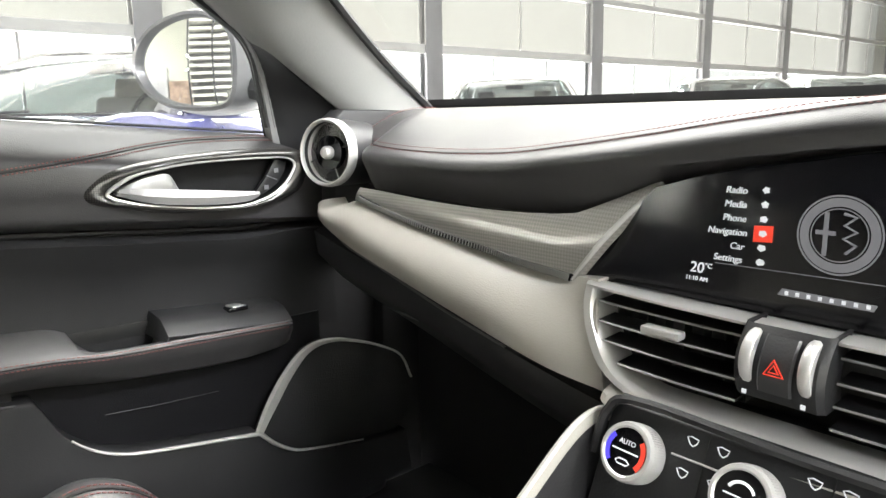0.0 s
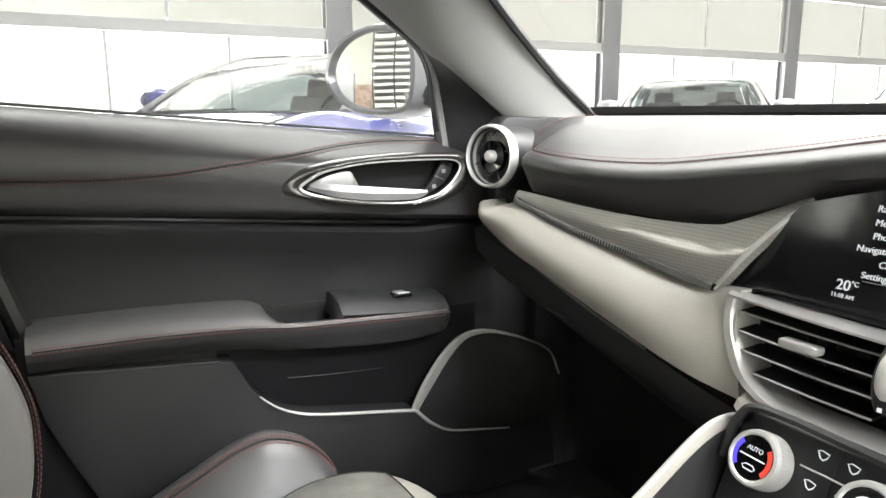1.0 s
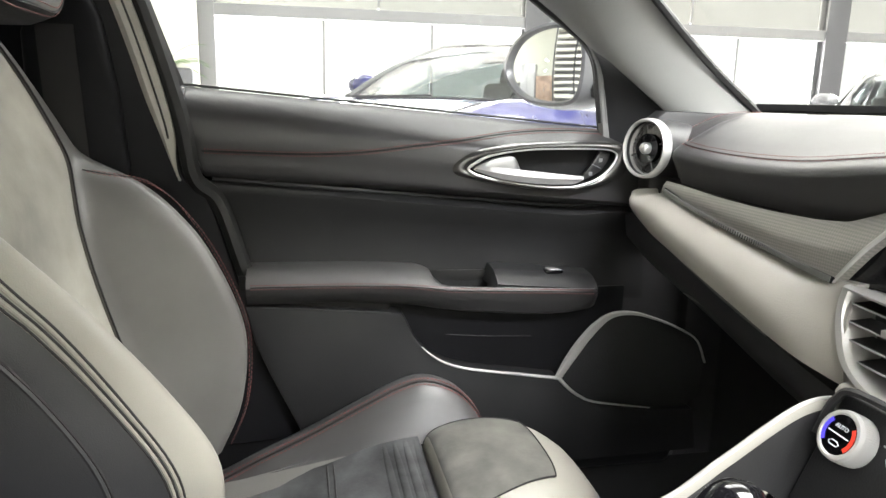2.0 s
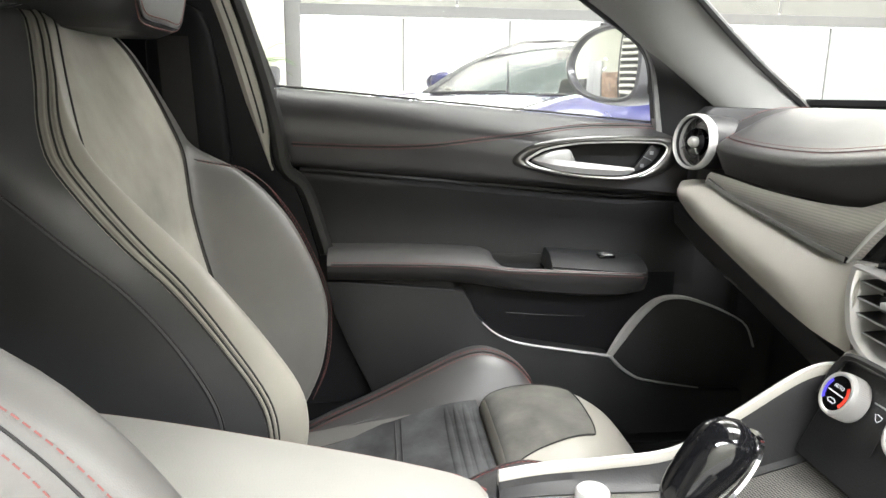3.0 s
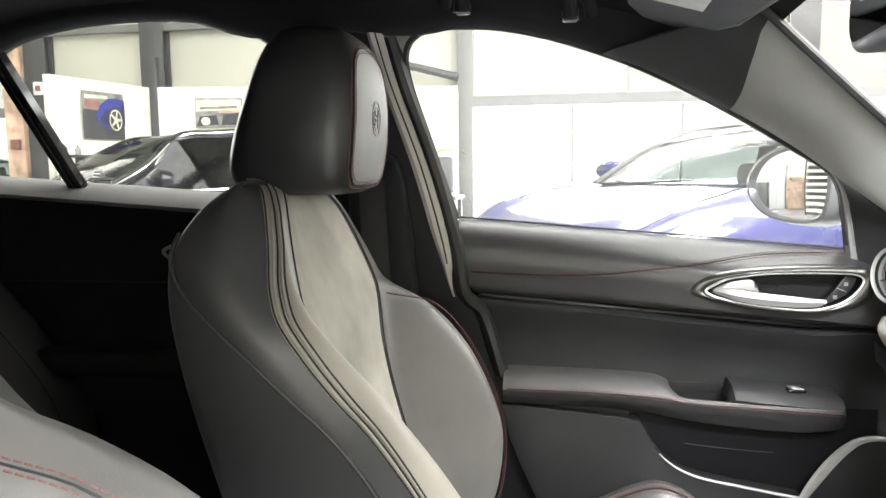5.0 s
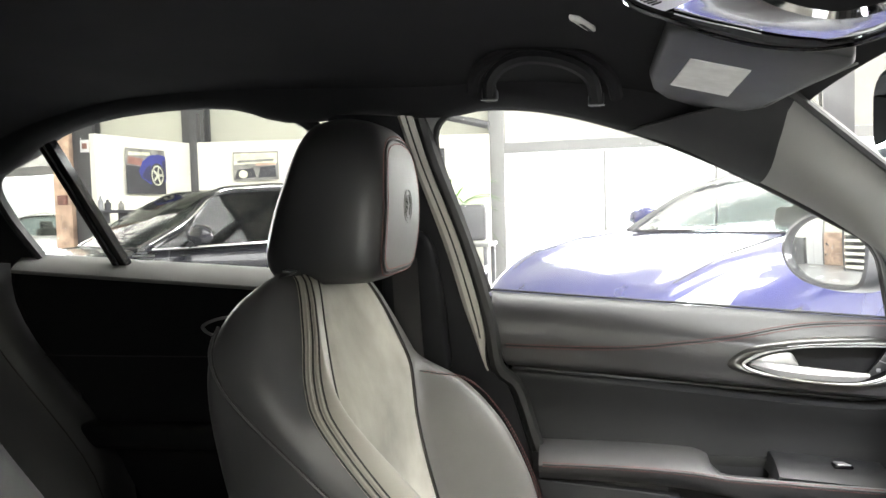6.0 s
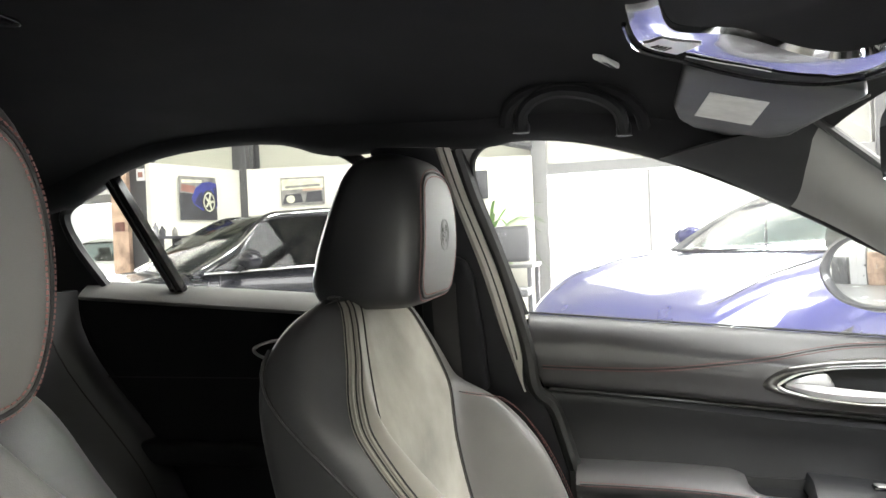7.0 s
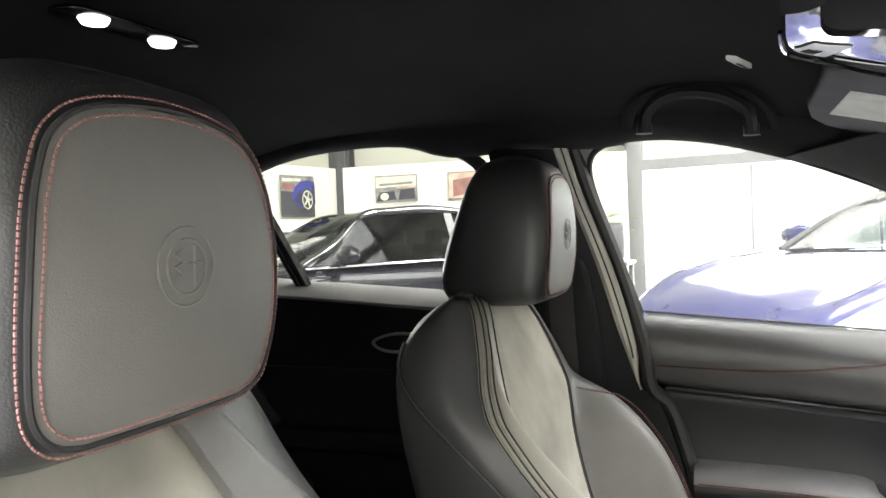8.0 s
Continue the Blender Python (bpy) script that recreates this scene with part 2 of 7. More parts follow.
def sheet(rows, around=False, bm=None):
    """A skin over rows of points. around: the rows close on themselves."""
    bm = bm or bmesh.new()
    vs = [[bm.verts.new(p) for p in row] for row in rows]
    n = len(vs[0])
    for a, b in zip(vs, vs[1:]):
        for k in range(n if around else n - 1):
            j = (k + 1) % n
            bm.faces.new((a[k], a[j], b[j], b[k]))
    return bm


def thick(bm, t):
    """Give a skin thickness t along its normals (inwards)."""
    bmesh.ops.recalc_face_normals(bm, faces=bm.faces)
    bmesh.ops.solidify(bm, geom=bm.faces[:], thickness=t)
    return bm


def caps(bm):
    edges = [e for e in bm.edges if e.is_boundary]
    if edges:
        bmesh.ops.holes_fill(bm, edges=edges, sides=0)
    return bm


def tube(points, r, sides=6, closed=False, bm=None, taper=None):
    bm = bm or bmesh.new()
    p = [Vector(q) for q in points]
    n = len(p)
    rings = []
    up = Vector((0.13, 0.21, 0.97))
    for k in range(n):
        a, b = (p[(k - 1) % n], p[(k + 1) % n]) if closed else (p[max(k - 1, 0)], p[min(k + 1, n - 1)])
        t = (b - a).normalized()
        s = t.cross(up)
        s = s.normalized() if s.length > 1e-4 else t.orthogonal().normalized()
        w = s.cross(t)
        up = w
        rad = r * (taper(k / (n - 1)) if taper else 1)
        rings.append([bm.verts.new(p[k] + rad * (math.cos(2 * math.pi * j / sides) * s + math.sin(2 * math.pi * j / sides) * w)) for j in range(sides)])
    pairs = list(zip(rings, rings[1:])) + ([(rings[-1], rings[0])] if closed else [])
    for a, b in pairs:
        for j in range(sides):
            i = (j + 1) % sides
            bm.faces.new((a[j], a[i], b[i], b[j]))
    if not closed:
        bm.faces.new(rings[0][::-1])
        bm.faces.new(rings[-1])
    return bm


def slab(outline, depth, bevel=0.0, segments=2):
    """A flat plate: a closed outline, thickened along the vector depth."""
    bm = bmesh.new()
    base = [bm.verts.new(p) for p in outline]
    f = bm.faces.new(base)
    got = bmesh.ops.extrude_face_region(bm, geom=[f])
    bmesh.ops.translate(bm, vec=Vector(depth), verts=[g for g in got["geom"] if isinstance(g, bmesh.types.BMVert)])
    bmesh.ops.recalc_face_normals(bm, faces=bm.faces)
    if bevel > 0:
        sharp = [e for e in bm.edges if len(e.link_faces) == 2 and e.calc_face_angle() > 0.7]
        bmesh.ops.bevel(bm, geom=sharp, offset=bevel, segments=segments, affect="EDGES", profile=0.5)
    return bm


def box(cx, cy, cz, sx, sy, sz, bevel=0.004, segments=2, turn=None):
    bm = bmesh.new()
    bmesh.ops.create_cube(bm, size=1)
    bmesh.ops.scale(bm, vec=(sx, sy, sz), verts=bm.verts)
    if bevel > 0:
        bmesh.ops.bevel(bm, geom=bm.edges[:], offset=bevel, segments=segments, affect="EDGES", profile=0.5)
    if turn:
        bm.transform(turn)
    bmesh.ops.translate(bm, vec=(cx, cy, cz), verts=bm.verts)
    return bm


def lathe(profile, m, seg=32):
    """A turned body: rows of (radius, height) about the z axis of the pose m."""
    rows = [[m @ Vector((r * math.cos(2 * math.pi * k / seg), r * math.sin(2 * math.pi * k / seg), h)) for k in range(seg)] for r, h in profile]
    return caps(sheet(rows, True))


def rounded(w, h, r, n=5):
    """A rounded rectangle in the plane, counter-clockwise."""
    out = []
    for cx, cy, a in ((w / 2 - r, h / 2 - r, 0), (-w / 2 + r, h / 2 - r, 90), (-w / 2 + r, -h / 2 + r, 180), (w / 2 - r, -h / 2 + r, 270)):
        for k in range(n + 1):
            t = radians(a + 90 * k / n)
            out.append((cx + r * math.cos(t), cy + r * math.sin(t)))
    return out


def merge(*bms):
    out = bms[0]
    for other in bms[1:]:
        me = bpy.data.meshes.new("tmp")
        other.to_mesh(me)
        out.from_mesh(me)
        bpy.data.meshes.remove(me)
        other.free()
    return out


def finish(name, bm, material, smooth=40):
    bmesh.ops.recalc_face_normals(bm, faces=bm.faces)
    if smooth:
        for f in bm.faces:
            f.smooth = True
        for e in bm.edges:
            if len(e.link_faces) == 2 and e.calc_face_angle(0) > radians(smooth):
                e.smooth = False
    me = bpy.data.meshes.new(name)
    bm.to_mesh(me)
    bm.free()
    me.materials.append(material)
    return me


def thing(name, at, label, category, group="", kind=""):
    ob = new(name)
    ob.location = at
    ob.empty_display_size = 0.05
    return tagged(ob, label, category, group, kind)


def base_of(ob):
    at = Vector((0, 0, 0))
    while ob:
        at += ob.location
        ob = ob.parent
    return at


def part(name, bm, material, parent, label="", smooth=40):
    """One mesh, given in world places, under a thing or a part."""
    bmesh.ops.translate(bm, vec=-base_of(parent), verts=bm.verts)
    ob = new(name, finish(name, bm, material, smooth))
    ob.parent = parent
    return tagged(ob, label)


def single(name, bm, material, label, category, group="", kind="", smooth=40):
    return tagged(new(name, finish(name, bm, material, smooth)), label, category, group, kind)


def words(text, m, size, material, parent, label="", depth=0.0004, slant=0.0):
    """Raised lettering lying in the plane of the pose m."""
    c = bpy.data.curves.new("lettering", "FONT")
    c.body, c.size, c.extrude, c.align_x, c.align_y, c.shear = text, size, depth, "CENTER", "CENTER", slant
    tmp = bpy.data.objects.new("lettering", c)
    scene.collection.objects.link(tmp)
    me = bpy.data.meshes.new_from_object(tmp.evaluated_get(bpy.context.evaluated_depsgraph_get()))
    bpy.data.objects.remove(tmp)
    bm = bmesh.new()
    bm.from_mesh(me)
    bm.transform(m)
    return part("lettering", bm, material, parent, label, smooth=0)


def stitches(points, gap, r, offset=Vector((0, 0, 0))):
    """A row of short separate stitches along a line."""
    p = [Vector(q) + offset for q in points]
    bm = bmesh.new()
    total, k = 0.0, 0
    run = []
    for a, b in zip(p, p[1:]):
        n = max(1, int((b - a).length / 0.001))
        run += [a.lerp(b, j / n) for j in range(n)]
    size = max(2, int(gap / 0.001))
    for s in range(0, len(run) - size, size):
        a, b = run[s], run[s + int(size * 0.72)]
        if (b - a).length > 1e-5:
            tube([a, b], r, 4, bm=bm)
    return bm
# ---------------------------------------------------------------- the cabin's large forms
# The car faces +y; its passenger door is on the -x side, the driver's door stands open.
CAB = 0.02
# window edge of the passenger door, from the rear foot over the top to the front foot
FRONT_WINDOW = [(-0.722, -0.012, 0.968), (-0.682, -0.055, 1.11), (-0.64, -0.088, 1.235), (-0.612, -0.062, 1.284), (-0.602, 0.02, 1.292), (-0.602, 0.12, 1.279),
                (-0.607, 0.24, 1.243), (-0.625, 0.35, 1.198), (-0.652, 0.47, 1.138), (-0.682, 0.565, 1.086), (-0.700, 0.625, 1.052), (-0.709, 0.650, 1.022), (-0.714, 0.660, 0.975), (-0.718, 0.670, 0.922)]
REAR_WINDOW = [(-0.715, -0.30, 1.005), (-0.68, -0.287, 1.10), (-0.63, -0.298, 1.237), (-0.61, -0.350, 1.290), (-0.605, -0.45, 1.318), (-0.605, -0.58, 1.323),
               (-0.608, -0.72, 1.312), (-0.612, -0.845, 1.278), (-0.625, -0.940, 1.232), (-0.642, -0.988, 1.212), (-0.658, -1.003, 1.185), (-0.685, -0.995, 1.13), (-0.715, -0.955, 1.05)]


def roof_z(x, y):
    """Height of the headlining."""
    across = abs((x - CAB) / 0.62)
    top = lerp([(-1.25, 1.23), (-0.9, 1.335), (-0.5, 1.375), (0.0, 1.382), (0.25, 1.36), (0.40, 1.305), (0.47, 1.268)], y)
    edge = lerp([(-1.25, 1.17), (-0.9, 1.266), (-0.72, 1.312), (-0.6, 1.324), (-0.4, 1.322), (-0.05, 1.30), (0.15, 1.285), (0.30, 1.262), (0.47, 1.235)], y)
    return top + (edge - top) * across**4


# headlining, one piece from side to side
rows = []
for k in range(41):
    y = -1.25 + 1.72 * k / 40
    rows.append([V(-0.60 + 1.24 * j / 36, y, roof_z(-0.60 + 1.24 * j / 36, y)) for j in range(37)])
ceiling = sheet(rows)
thick(ceiling, -0.012)
single("ceiling", ceiling, DARKCLOTH, "black cloth headlining of the car", "ceiling", kind="structure")
# outer roof skin over it
rows = [[p + V(0, 0, 0.045) for p in (V(-0.66 + 1.36 * j / 12, -1.3 + 1.8 * k / 12, roof_z(-0.60 + 1.24 * j / 12, -1.3 + 1.8 * k / 12)) for j in range(13))] for k in range(13)]
single("roof_panel", thick(sheet(rows), -0.01), BLACKPAINT, "black painted roof skin of the car", "roof panel", kind="structure")


def rail(points, lift, name, material, label, n=40):
    """Cloth-covered roof rail between the window edge and the headlining."""
    edge = curve(points, n)
    rows = []
    for p in edge:
        inner = V(p.x + 0.055, p.y, roof_z(p.x + 0.055, p.y) + 0.004)
        row = []
        for u in (0, 0.15, 0.4, 0.7, 1.0):
            q = p.lerp(inner, u)
            q.x += 0.012 * math.sin(math.pi * u)
            q.z -= lift * math.sin(math.pi * u)
            row.append(q)
        rows.append([p + V(-0.05, 0, 0.02)] + row)
    return single(name, thick(sheet(rows), 0.004), material, label, "trim", kind="structure")


rail([(-0.60, -1.12, 1.20), (-0.625, -0.955, 1.226), (-0.612, -0.848, 1.278)] + [p for p in REAR_WINDOW[6:2:-1]] + [(-0.615, -0.20, 1.292)] + FRONT_WINDOW[3:7] + [(-0.615, 0.30, 1.218), (-0.632, 0.38, 1.184)], 0.006,
     "trim_roof_rail", DARKCLOTH, "black cloth roof rail above the side windows")

# front pillar: from the window edge of the door to the windscreen edge
win = curve(FRONT_WINDOW[6:9] + [(-0.662, 0.555, 1.088), (-0.655, 0.648, 1.018), (-0.645, 0.742, 0.945), (-0.64, 0.80, 0.90)], 26)
scr = curve([(-0.46, 0.445, 1.272), (-0.52, 0.55, 1.20), (-0.575, 0.68, 1.105), (-0.615, 0.80, 1.02), (-0.632, 0.895, 0.955), (-0.63, 0.93, 0.92)], 26)
rows = []
for a, b in zip(win, scr):
    row = [a + V(-0.04, 0.0, 0.01)]
    for k in range(9):
        u = k / 8
        q = a.lerp(b, u)
        bow = 0.020 * math.sin(math.pi * u) ** 0.8
        row.append(q + V(bow, -bow * 0.9, -0.2 * bow))
    rows.append(row + [b + V(-0.003, 0.006, 0.0)])
cols = list(zip(*rows))


def stretch(col, a, b, n=16):
    """Points along a column of the pillar between the row numbers a and b."""
    out = []
    for i in range(n):
        k = a + (b - a) * i / (n - 1)
        k0 = min(int(k), len(col) - 2)
        out.append(col[k0].lerp(col[k0 + 1], k - k0))
    return out


# The shade on the pillar's upper end is a separate piece in darker cloth.
shade_edge = [lerp([(0, 7.6), (1, 7.4), (3, 6.5), (5, 5.1), (7, 3.0), (9, 0.35), (10, 0.3)], j) for j in range(len(cols))]
single("trim_pillar_top", thick(sheet([list(r) for r in zip(*[stretch(c, 0, q) for c, q in zip(cols, shade_edge)])]), 0.004), MIDCLOTH, "pillar cloth darkened for the shade under the roof", "trim", kind="structure")
lower = [list(r) for r in zip(*[stretch(c, q, len(c) - 1, 26) for c, q in zip(cols, shade_edge)])]
single("trim_front_pillar", thick(sheet(lower), 0.004), PILLAR, "grey cloth-covered front pillar", "trim", kind="structure")
# the pillar on the driver's side
rows = [[V(2 * CAB - p.x, p.y, p.z) for p in row] for row in rows]
single("trim_front_pillar_right", thick(sheet(rows), 0.004), PILLAR, "grey cloth-covered front pillar by the driver", "trim", kind="structure")

# dark corner panel behind the door mirror
lw = curve([(-0.690, 0.590, 1.075), (-0.702, 0.630, 1.050), (-0.711, 0.653, 1.02), (-0.716, 0.664, 0.975), (-0.720, 0.674, 0.92), (-0.72, 0.68, 0.88)], 20)
rw = curve([(-0.668, 0.560, 1.090), (-0.664, 0.610, 1.055), (-0.662, 0.665, 1.01), (-0.656, 0.745, 0.945), (-0.652, 0.785, 0.905), (-0.66, 0.80, 0.87)], 20)
rows = [[a + V(-0.02, -0.004, 0)] + [a.lerp(b, j / 5) + V(0.004 * math.sin(math.pi * j / 5), 0, 0) for j in range(6)] for a, b in zip(lw, rw)]
single("trim_corner", thick(sheet(rows), 0.003), PLASTIC, "black plastic corner panel beside the door mirror", "trim", kind="structure")
rows = [[a + V(-0.012, -0.006, 0), a + V(0.002, -0.004, 0), a + V(0.004, 0.004, 0), a + V(0.002, 0.010, 0)] for a in lw[1:]]
single("trim_corner_edge", thick(sheet(rows), 0.002), GREYTRIM, "pale edge of the corner panel", "trim", kind="structure")
# windscreen and its dark border
wbase = [V(-0.635 + 1.31 * k / 16, 0.915 + 0.13 * (1 - ((k - 8) / 8) ** 2), 0.945) for k in range(17)]
wtop = [V(-0.475 + 0.99 * k / 16, 0.455 + 0.05 * (1 - ((k - 8) / 8) ** 2), 1.285 + 0.02 * (1 - ((k - 8) / 8) ** 2)) for k in range(17)]
rows = [[a.lerp(b, u / 8) + V(0, 0.012 * math.sin(math.pi * u / 8), 0.016 * math.sin(math.pi * u / 8)) for a, b in zip(wbase, wtop)] for u in range(9)]
windscreen = thing("windscreen", (CAB, 0.95, 0.945), "raked clear windscreen with a black border", "windscreen", kind="structure")
pane = part("pane", sheet(rows), SCREENGLASS, windscreen)
pane.visible_shadow = False
border = [[p, p + V(0, -0.012, 0.012), p + V(0, -0.010, 0.002)] for p in (V(q.x, q.y - 0.004, q.z + 0.002) for q in wbase)]
part("border", thick(sheet(border), 0.003), RUBBER, windscreen, "black border along the glass foot")
part("seal", tube([p + V(0.008, -0.008, -0.004) for p in scr], 0.006, 6), RUBBER, windscreen, "black rubber seal")

# rear pillar, rear bulkhead, floor, footwell: what closes the cabin
single("wall_rear", merge(box(CAB, -1.42, 0.75, 1.5, 0.04, 0.95, 0.01), box(CAB, -1.30, 1.235, 1.3, 0.26, 0.03, 0.01)), CARPET, "dark rear bulkhead and parcel shelf", "wall", kind="structure")
quarter = [(-0.72, -0.97, 1.04), (-0.69, -1.01, 1.13), (-0.66, -1.02, 1.188), (-0.64, -1.0, 1.222), (-0.605, -0.90, 1.262), (-0.55, -1.0, 1.25), (-0.55, -1.35, 1.2), (-0.72, -1.4, 1.0)]
single("trim_rear_pillar", slab(quarter, (-0.03, 0, 0.0), 0.006), COVER, "dark trim of the rear pillar", "trim", kind="structure")
floorpan = merge(box(CAB, -0.2, 0.27, 1.5, 2.5, 0.03, 0.006), box(CAB, 0.98, 0.55, 1.72, 0.04, 0.66, 0.01), box(-0.77, 1.13, 0.56, 0.04, 0.5, 0.63, 0.01), box(-0.80, 0.3, 0.40, 0.04, 1.6, 0.30, 0.01), box(-0.79, 0.83, 0.60, 0.03, 0.26, 0.66, 0.006), box(0.80, 0.98, 0.62, 0.04, 0.5, 0.6, 0.01))
single("floor", floorpan, CARPET, "black carpeted cabin floor and footwell", "floor", kind="structure")
single("sill_plate", merge(box(-0.74, 0.35, 0.36, 0.08, 1.0, 0.16, 0.02, 3), box(0.80, 0.35, 0.34, 0.08, 1.1, 0.16, 0.02, 3)), PLASTIC, "black plastic door sills", "sill", kind="structure")
single("wall_side_rear_left", slab([(-0.74, -0.93, 0.3), (-0.74, -0.93, 1.045), (-0.74, -1.42, 1.06), (-0.74, -1.42, 0.3)], (-0.04, 0, 0), 0.01), PLASTIC, "black inner side wall behind the rear door", "wall", kind="structure")
# driver's side: roof rail and centre pillar, the door itself is open and out of sight
single("trim_roof_rail_right", merge(tube(curve([(0.655, -1.2, 1.2), (0.66, -0.6, 1.30), (0.655, 0.0, 1.30), (0.65, 0.3, 1.265), (0.56, 0.46, 1.26)], 24), 0.03, 8),
       tube(curve([(0.655, -0.3, 1.30), (0.72, -0.28, 1.0), (0.75, -0.24, 0.6), (0.76, -0.22, 0.3)], 12), 0.05, 8)), DARKCLOTH, "black cloth roof rail and centre pillar", "trim", kind="structure")
# Out of view; raised over the rear window opening to darken the rear cabin.
single("wall_side_rear_right", slab([(0.74, -0.32, 0.3), (0.74, -0.32, 1.30), (0.74, -1.42, 1.25), (0.74, -1.42, 0.3)], (0.04, 0, 0), 0.01), PLASTIC, "black unseen side wall by the rear seat, raised to keep light out", "wall", kind="structure")

# ---------------------------------------------------------------- passenger door
door = thing("front_door", (-0.72, 0.35, 0.34), "closed passenger door trimmed in black leather with red stitching", "car door")


def drop(y):
    return 0.055 * y / 0.67


def rear_edge(z):
    return lerp([(0.33, 0.19), (0.45, 0.143), (0.572, 0.089), (0.66, 0.069), (0.766, 0.039), (0.868, 0.011), (0.97, -0.008)], z)


def door_x(y, zz):
    """Depth of the upper door skin at y, for the height zz above the sill's slope."""
    x = lerp([(0.69, -0.716), (0.74, -0.720), (0.79, -0.714), (0.822, -0.704), (0.829, -0.713), (0.834, -0.713), (0.842, -0.701), (0.872, -0.694), (0.893, -0.690),
              (0.912, -0.691), (0.928, -0.695), (0.942, -0.703), (0.953, -0.715), (0.961, -0.730), (0.966, -0.747)], zz)
    bell = step(0.832, 0.85, zz) * (1 - step(0.915, 0.955, zz)) + 0.55 * step(0.76, 0.82, zz) * (1 - step(0.82, 0.83, zz))
    return x + 0.036 * step(0.12, 0.52, y) * bell


def door_rows(levels, y1=0.765, n=34, back=0.0):
    rows = []
    for zz in levels:
        row = []
        for k in range(n):
            y0 = rear_edge(zz) + back
            y = y0 + (y1 - y0) * k / (n - 1)
            row.append(V(door_x(y, zz), y, zz - drop(max(y, 0)) + (0.012 * step(0.60, 0.70, y) if zz < 0.84 else 0)))
        rows.append([row[0] + V(-0.02, -0.004, 0)] + row)
    return rows


BEZ = [(0.392, 0.854), (0.404, 0.867), (0.445, 0.881), (0.50, 0.890), (0.56, 0.894), (0.62, 0.8945), (0.668, 0.892), (0.684, 0.880), (0.684, 0.862), (0.672, 0.838), (0.640, 0.824), (0.588, 0.816), (0.53, 0.817), (0.475, 0.823), (0.432, 0.832), (0.400, 0.841)]
RING = [(0.421, 0.850), (0.435, 0.861), (0.458, 0.872), (0.511, 0.881), (0.57, 0.8835), (0.62, 0.884), (0.652, 0.882), (0.663, 0.872), (0.655, 0.855), (0.640, 0.840), (0.620, 0.829), (0.586, 0.8215), (0.53, 0.823), (0.476, 0.830), (0.445, 0.837), (0.428, 0.843)]


def inside(y, z, loop_):
    """Whether the point lies in the closed outline."""
    hit = False
    for (ay, az), (by, bz_) in zip(loop_, loop_[1:] + loop_[:1]):
        if (az > z) != (bz_ > z) and y < ay + (z - az) / (bz_ - az) * (by - ay):
            hit = not hit
    return hit


skin = sheet(door_rows([0.8335, 0.838, 0.842] + [0.846 + 0.004 * k for k in range(26)] + [0.950, 0.955, 0.960, 0.964, 0.966], n=120))
gap = [((a[0] + b[0]) / 2, (a[1] + b[1]) / 2) for a, b in zip(BEZ, RING)]
holed = [f for f in skin.faces if inside(f.calc_center_median().y, f.calc_center_median().z, gap)]
bmesh.ops.delete(skin, geom=holed, context="FACES")
upper = part("upper_panel", thick(skin, 0.003), DOORTOP, door, "black leather upper panel")
part("middle_panel", thick(sheet(door_rows([0.66, 0.69, 0.715, 0.74, 0.765, 0.79, 0.81, 0.819, 0.824, 0.8285])), 0.003), DOORLOW, door, "recessed black leather middle panel")
line = [V(door_x(y, 0.831) + 0.006, y, 0.831 - drop(y) + 0.012 * step(0.60, 0.70, y)) for y in (0.03 + 0.66 * k / 40 for k in range(41))]
part("groove_piping", tube(line, 0.0035, 6), PLASTIC, door, "dark piping in the groove")


def stitch_z(y):
    return lerp([(0.0, 0.874), (0.07, 0.871), (0.179, 0.869), (0.257, 0.873), (0.332, 0.883), (0.411, 0.893), (0.487, 0.903), (0.56, 0.908), (0.659, 0.907), (0.74, 0.899)], y)


for off, name in ((0.0025, "seam_thread"), (-0.0035, "seam_thread")):
    line = [V(door_x(y, stitch_z(y) + off + drop(y)) + 0.0008, y, stitch_z(y) + off) for y in (0.022 + 0.70 * k / 80 for k in range(81))]
    part(name, stitches(line, 0.0042, 0.0009), THREAD, upper, "red stitching")
line = [V(door_x(y, stitch_z(y) - 0.0005 + drop(y)) + 0.0002, y, stitch_z(y) - 0.0005) for y in (0.018 + 0.71 * k / 60 for k in range(61))]
part("seam", tube(line, 0.0012, 5), BLACKTHREAD, upper, "leather seam")

# armrest
def arm_z(y):
    return lerp([(0.07, 0.670), (0.236, 0.668), (0.334, 0.663), (0.402, 0.655), (0.491, 0.651), (0.66, 0.643)], y)


rows = []
for k in range(49):
    y = 0.078 + 0.585 * k / 48
    z = arm_z(y)
    top = 0.020 - 0.014 * step(0.345, 0.40, y)
    end = 1 - 0.8 * step(0.640, 0.662, y) ** 2
    under = lerp([(0.08, 0.033), (0.28, 0.034), (0.38, 0.038), (0.53, 0.046), (0.61, 0.042), (0.66, 0.030)], y)
    prof = [(-0.725, z + top + 0.004), (-0.70, z + top + 0.003), (-0.675, z + top), (-0.657, z + top * 0.75), (-0.646, z + 0.006), (-0.641, z), (-0.642, z - 0.010), (-0.647, z - 0.45 * under), (-0.656, z - 0.85 * under), (-0.672, z - under), (-0.70, z - under - 0.004)]
    if 0.374 < y < 0.470:
        # the open grip pocket behind the rim
        prof[:4] = [(-0.725, z - 0.028), (-0.70, z - 0.030), (-0.667, z - 0.027), (-0.662, z + top * 0.6)]
    rows.append([V(-0.70 + (px + 0.70) * end, y, pz) for px, pz in prof])
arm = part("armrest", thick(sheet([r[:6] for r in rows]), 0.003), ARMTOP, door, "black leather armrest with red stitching")
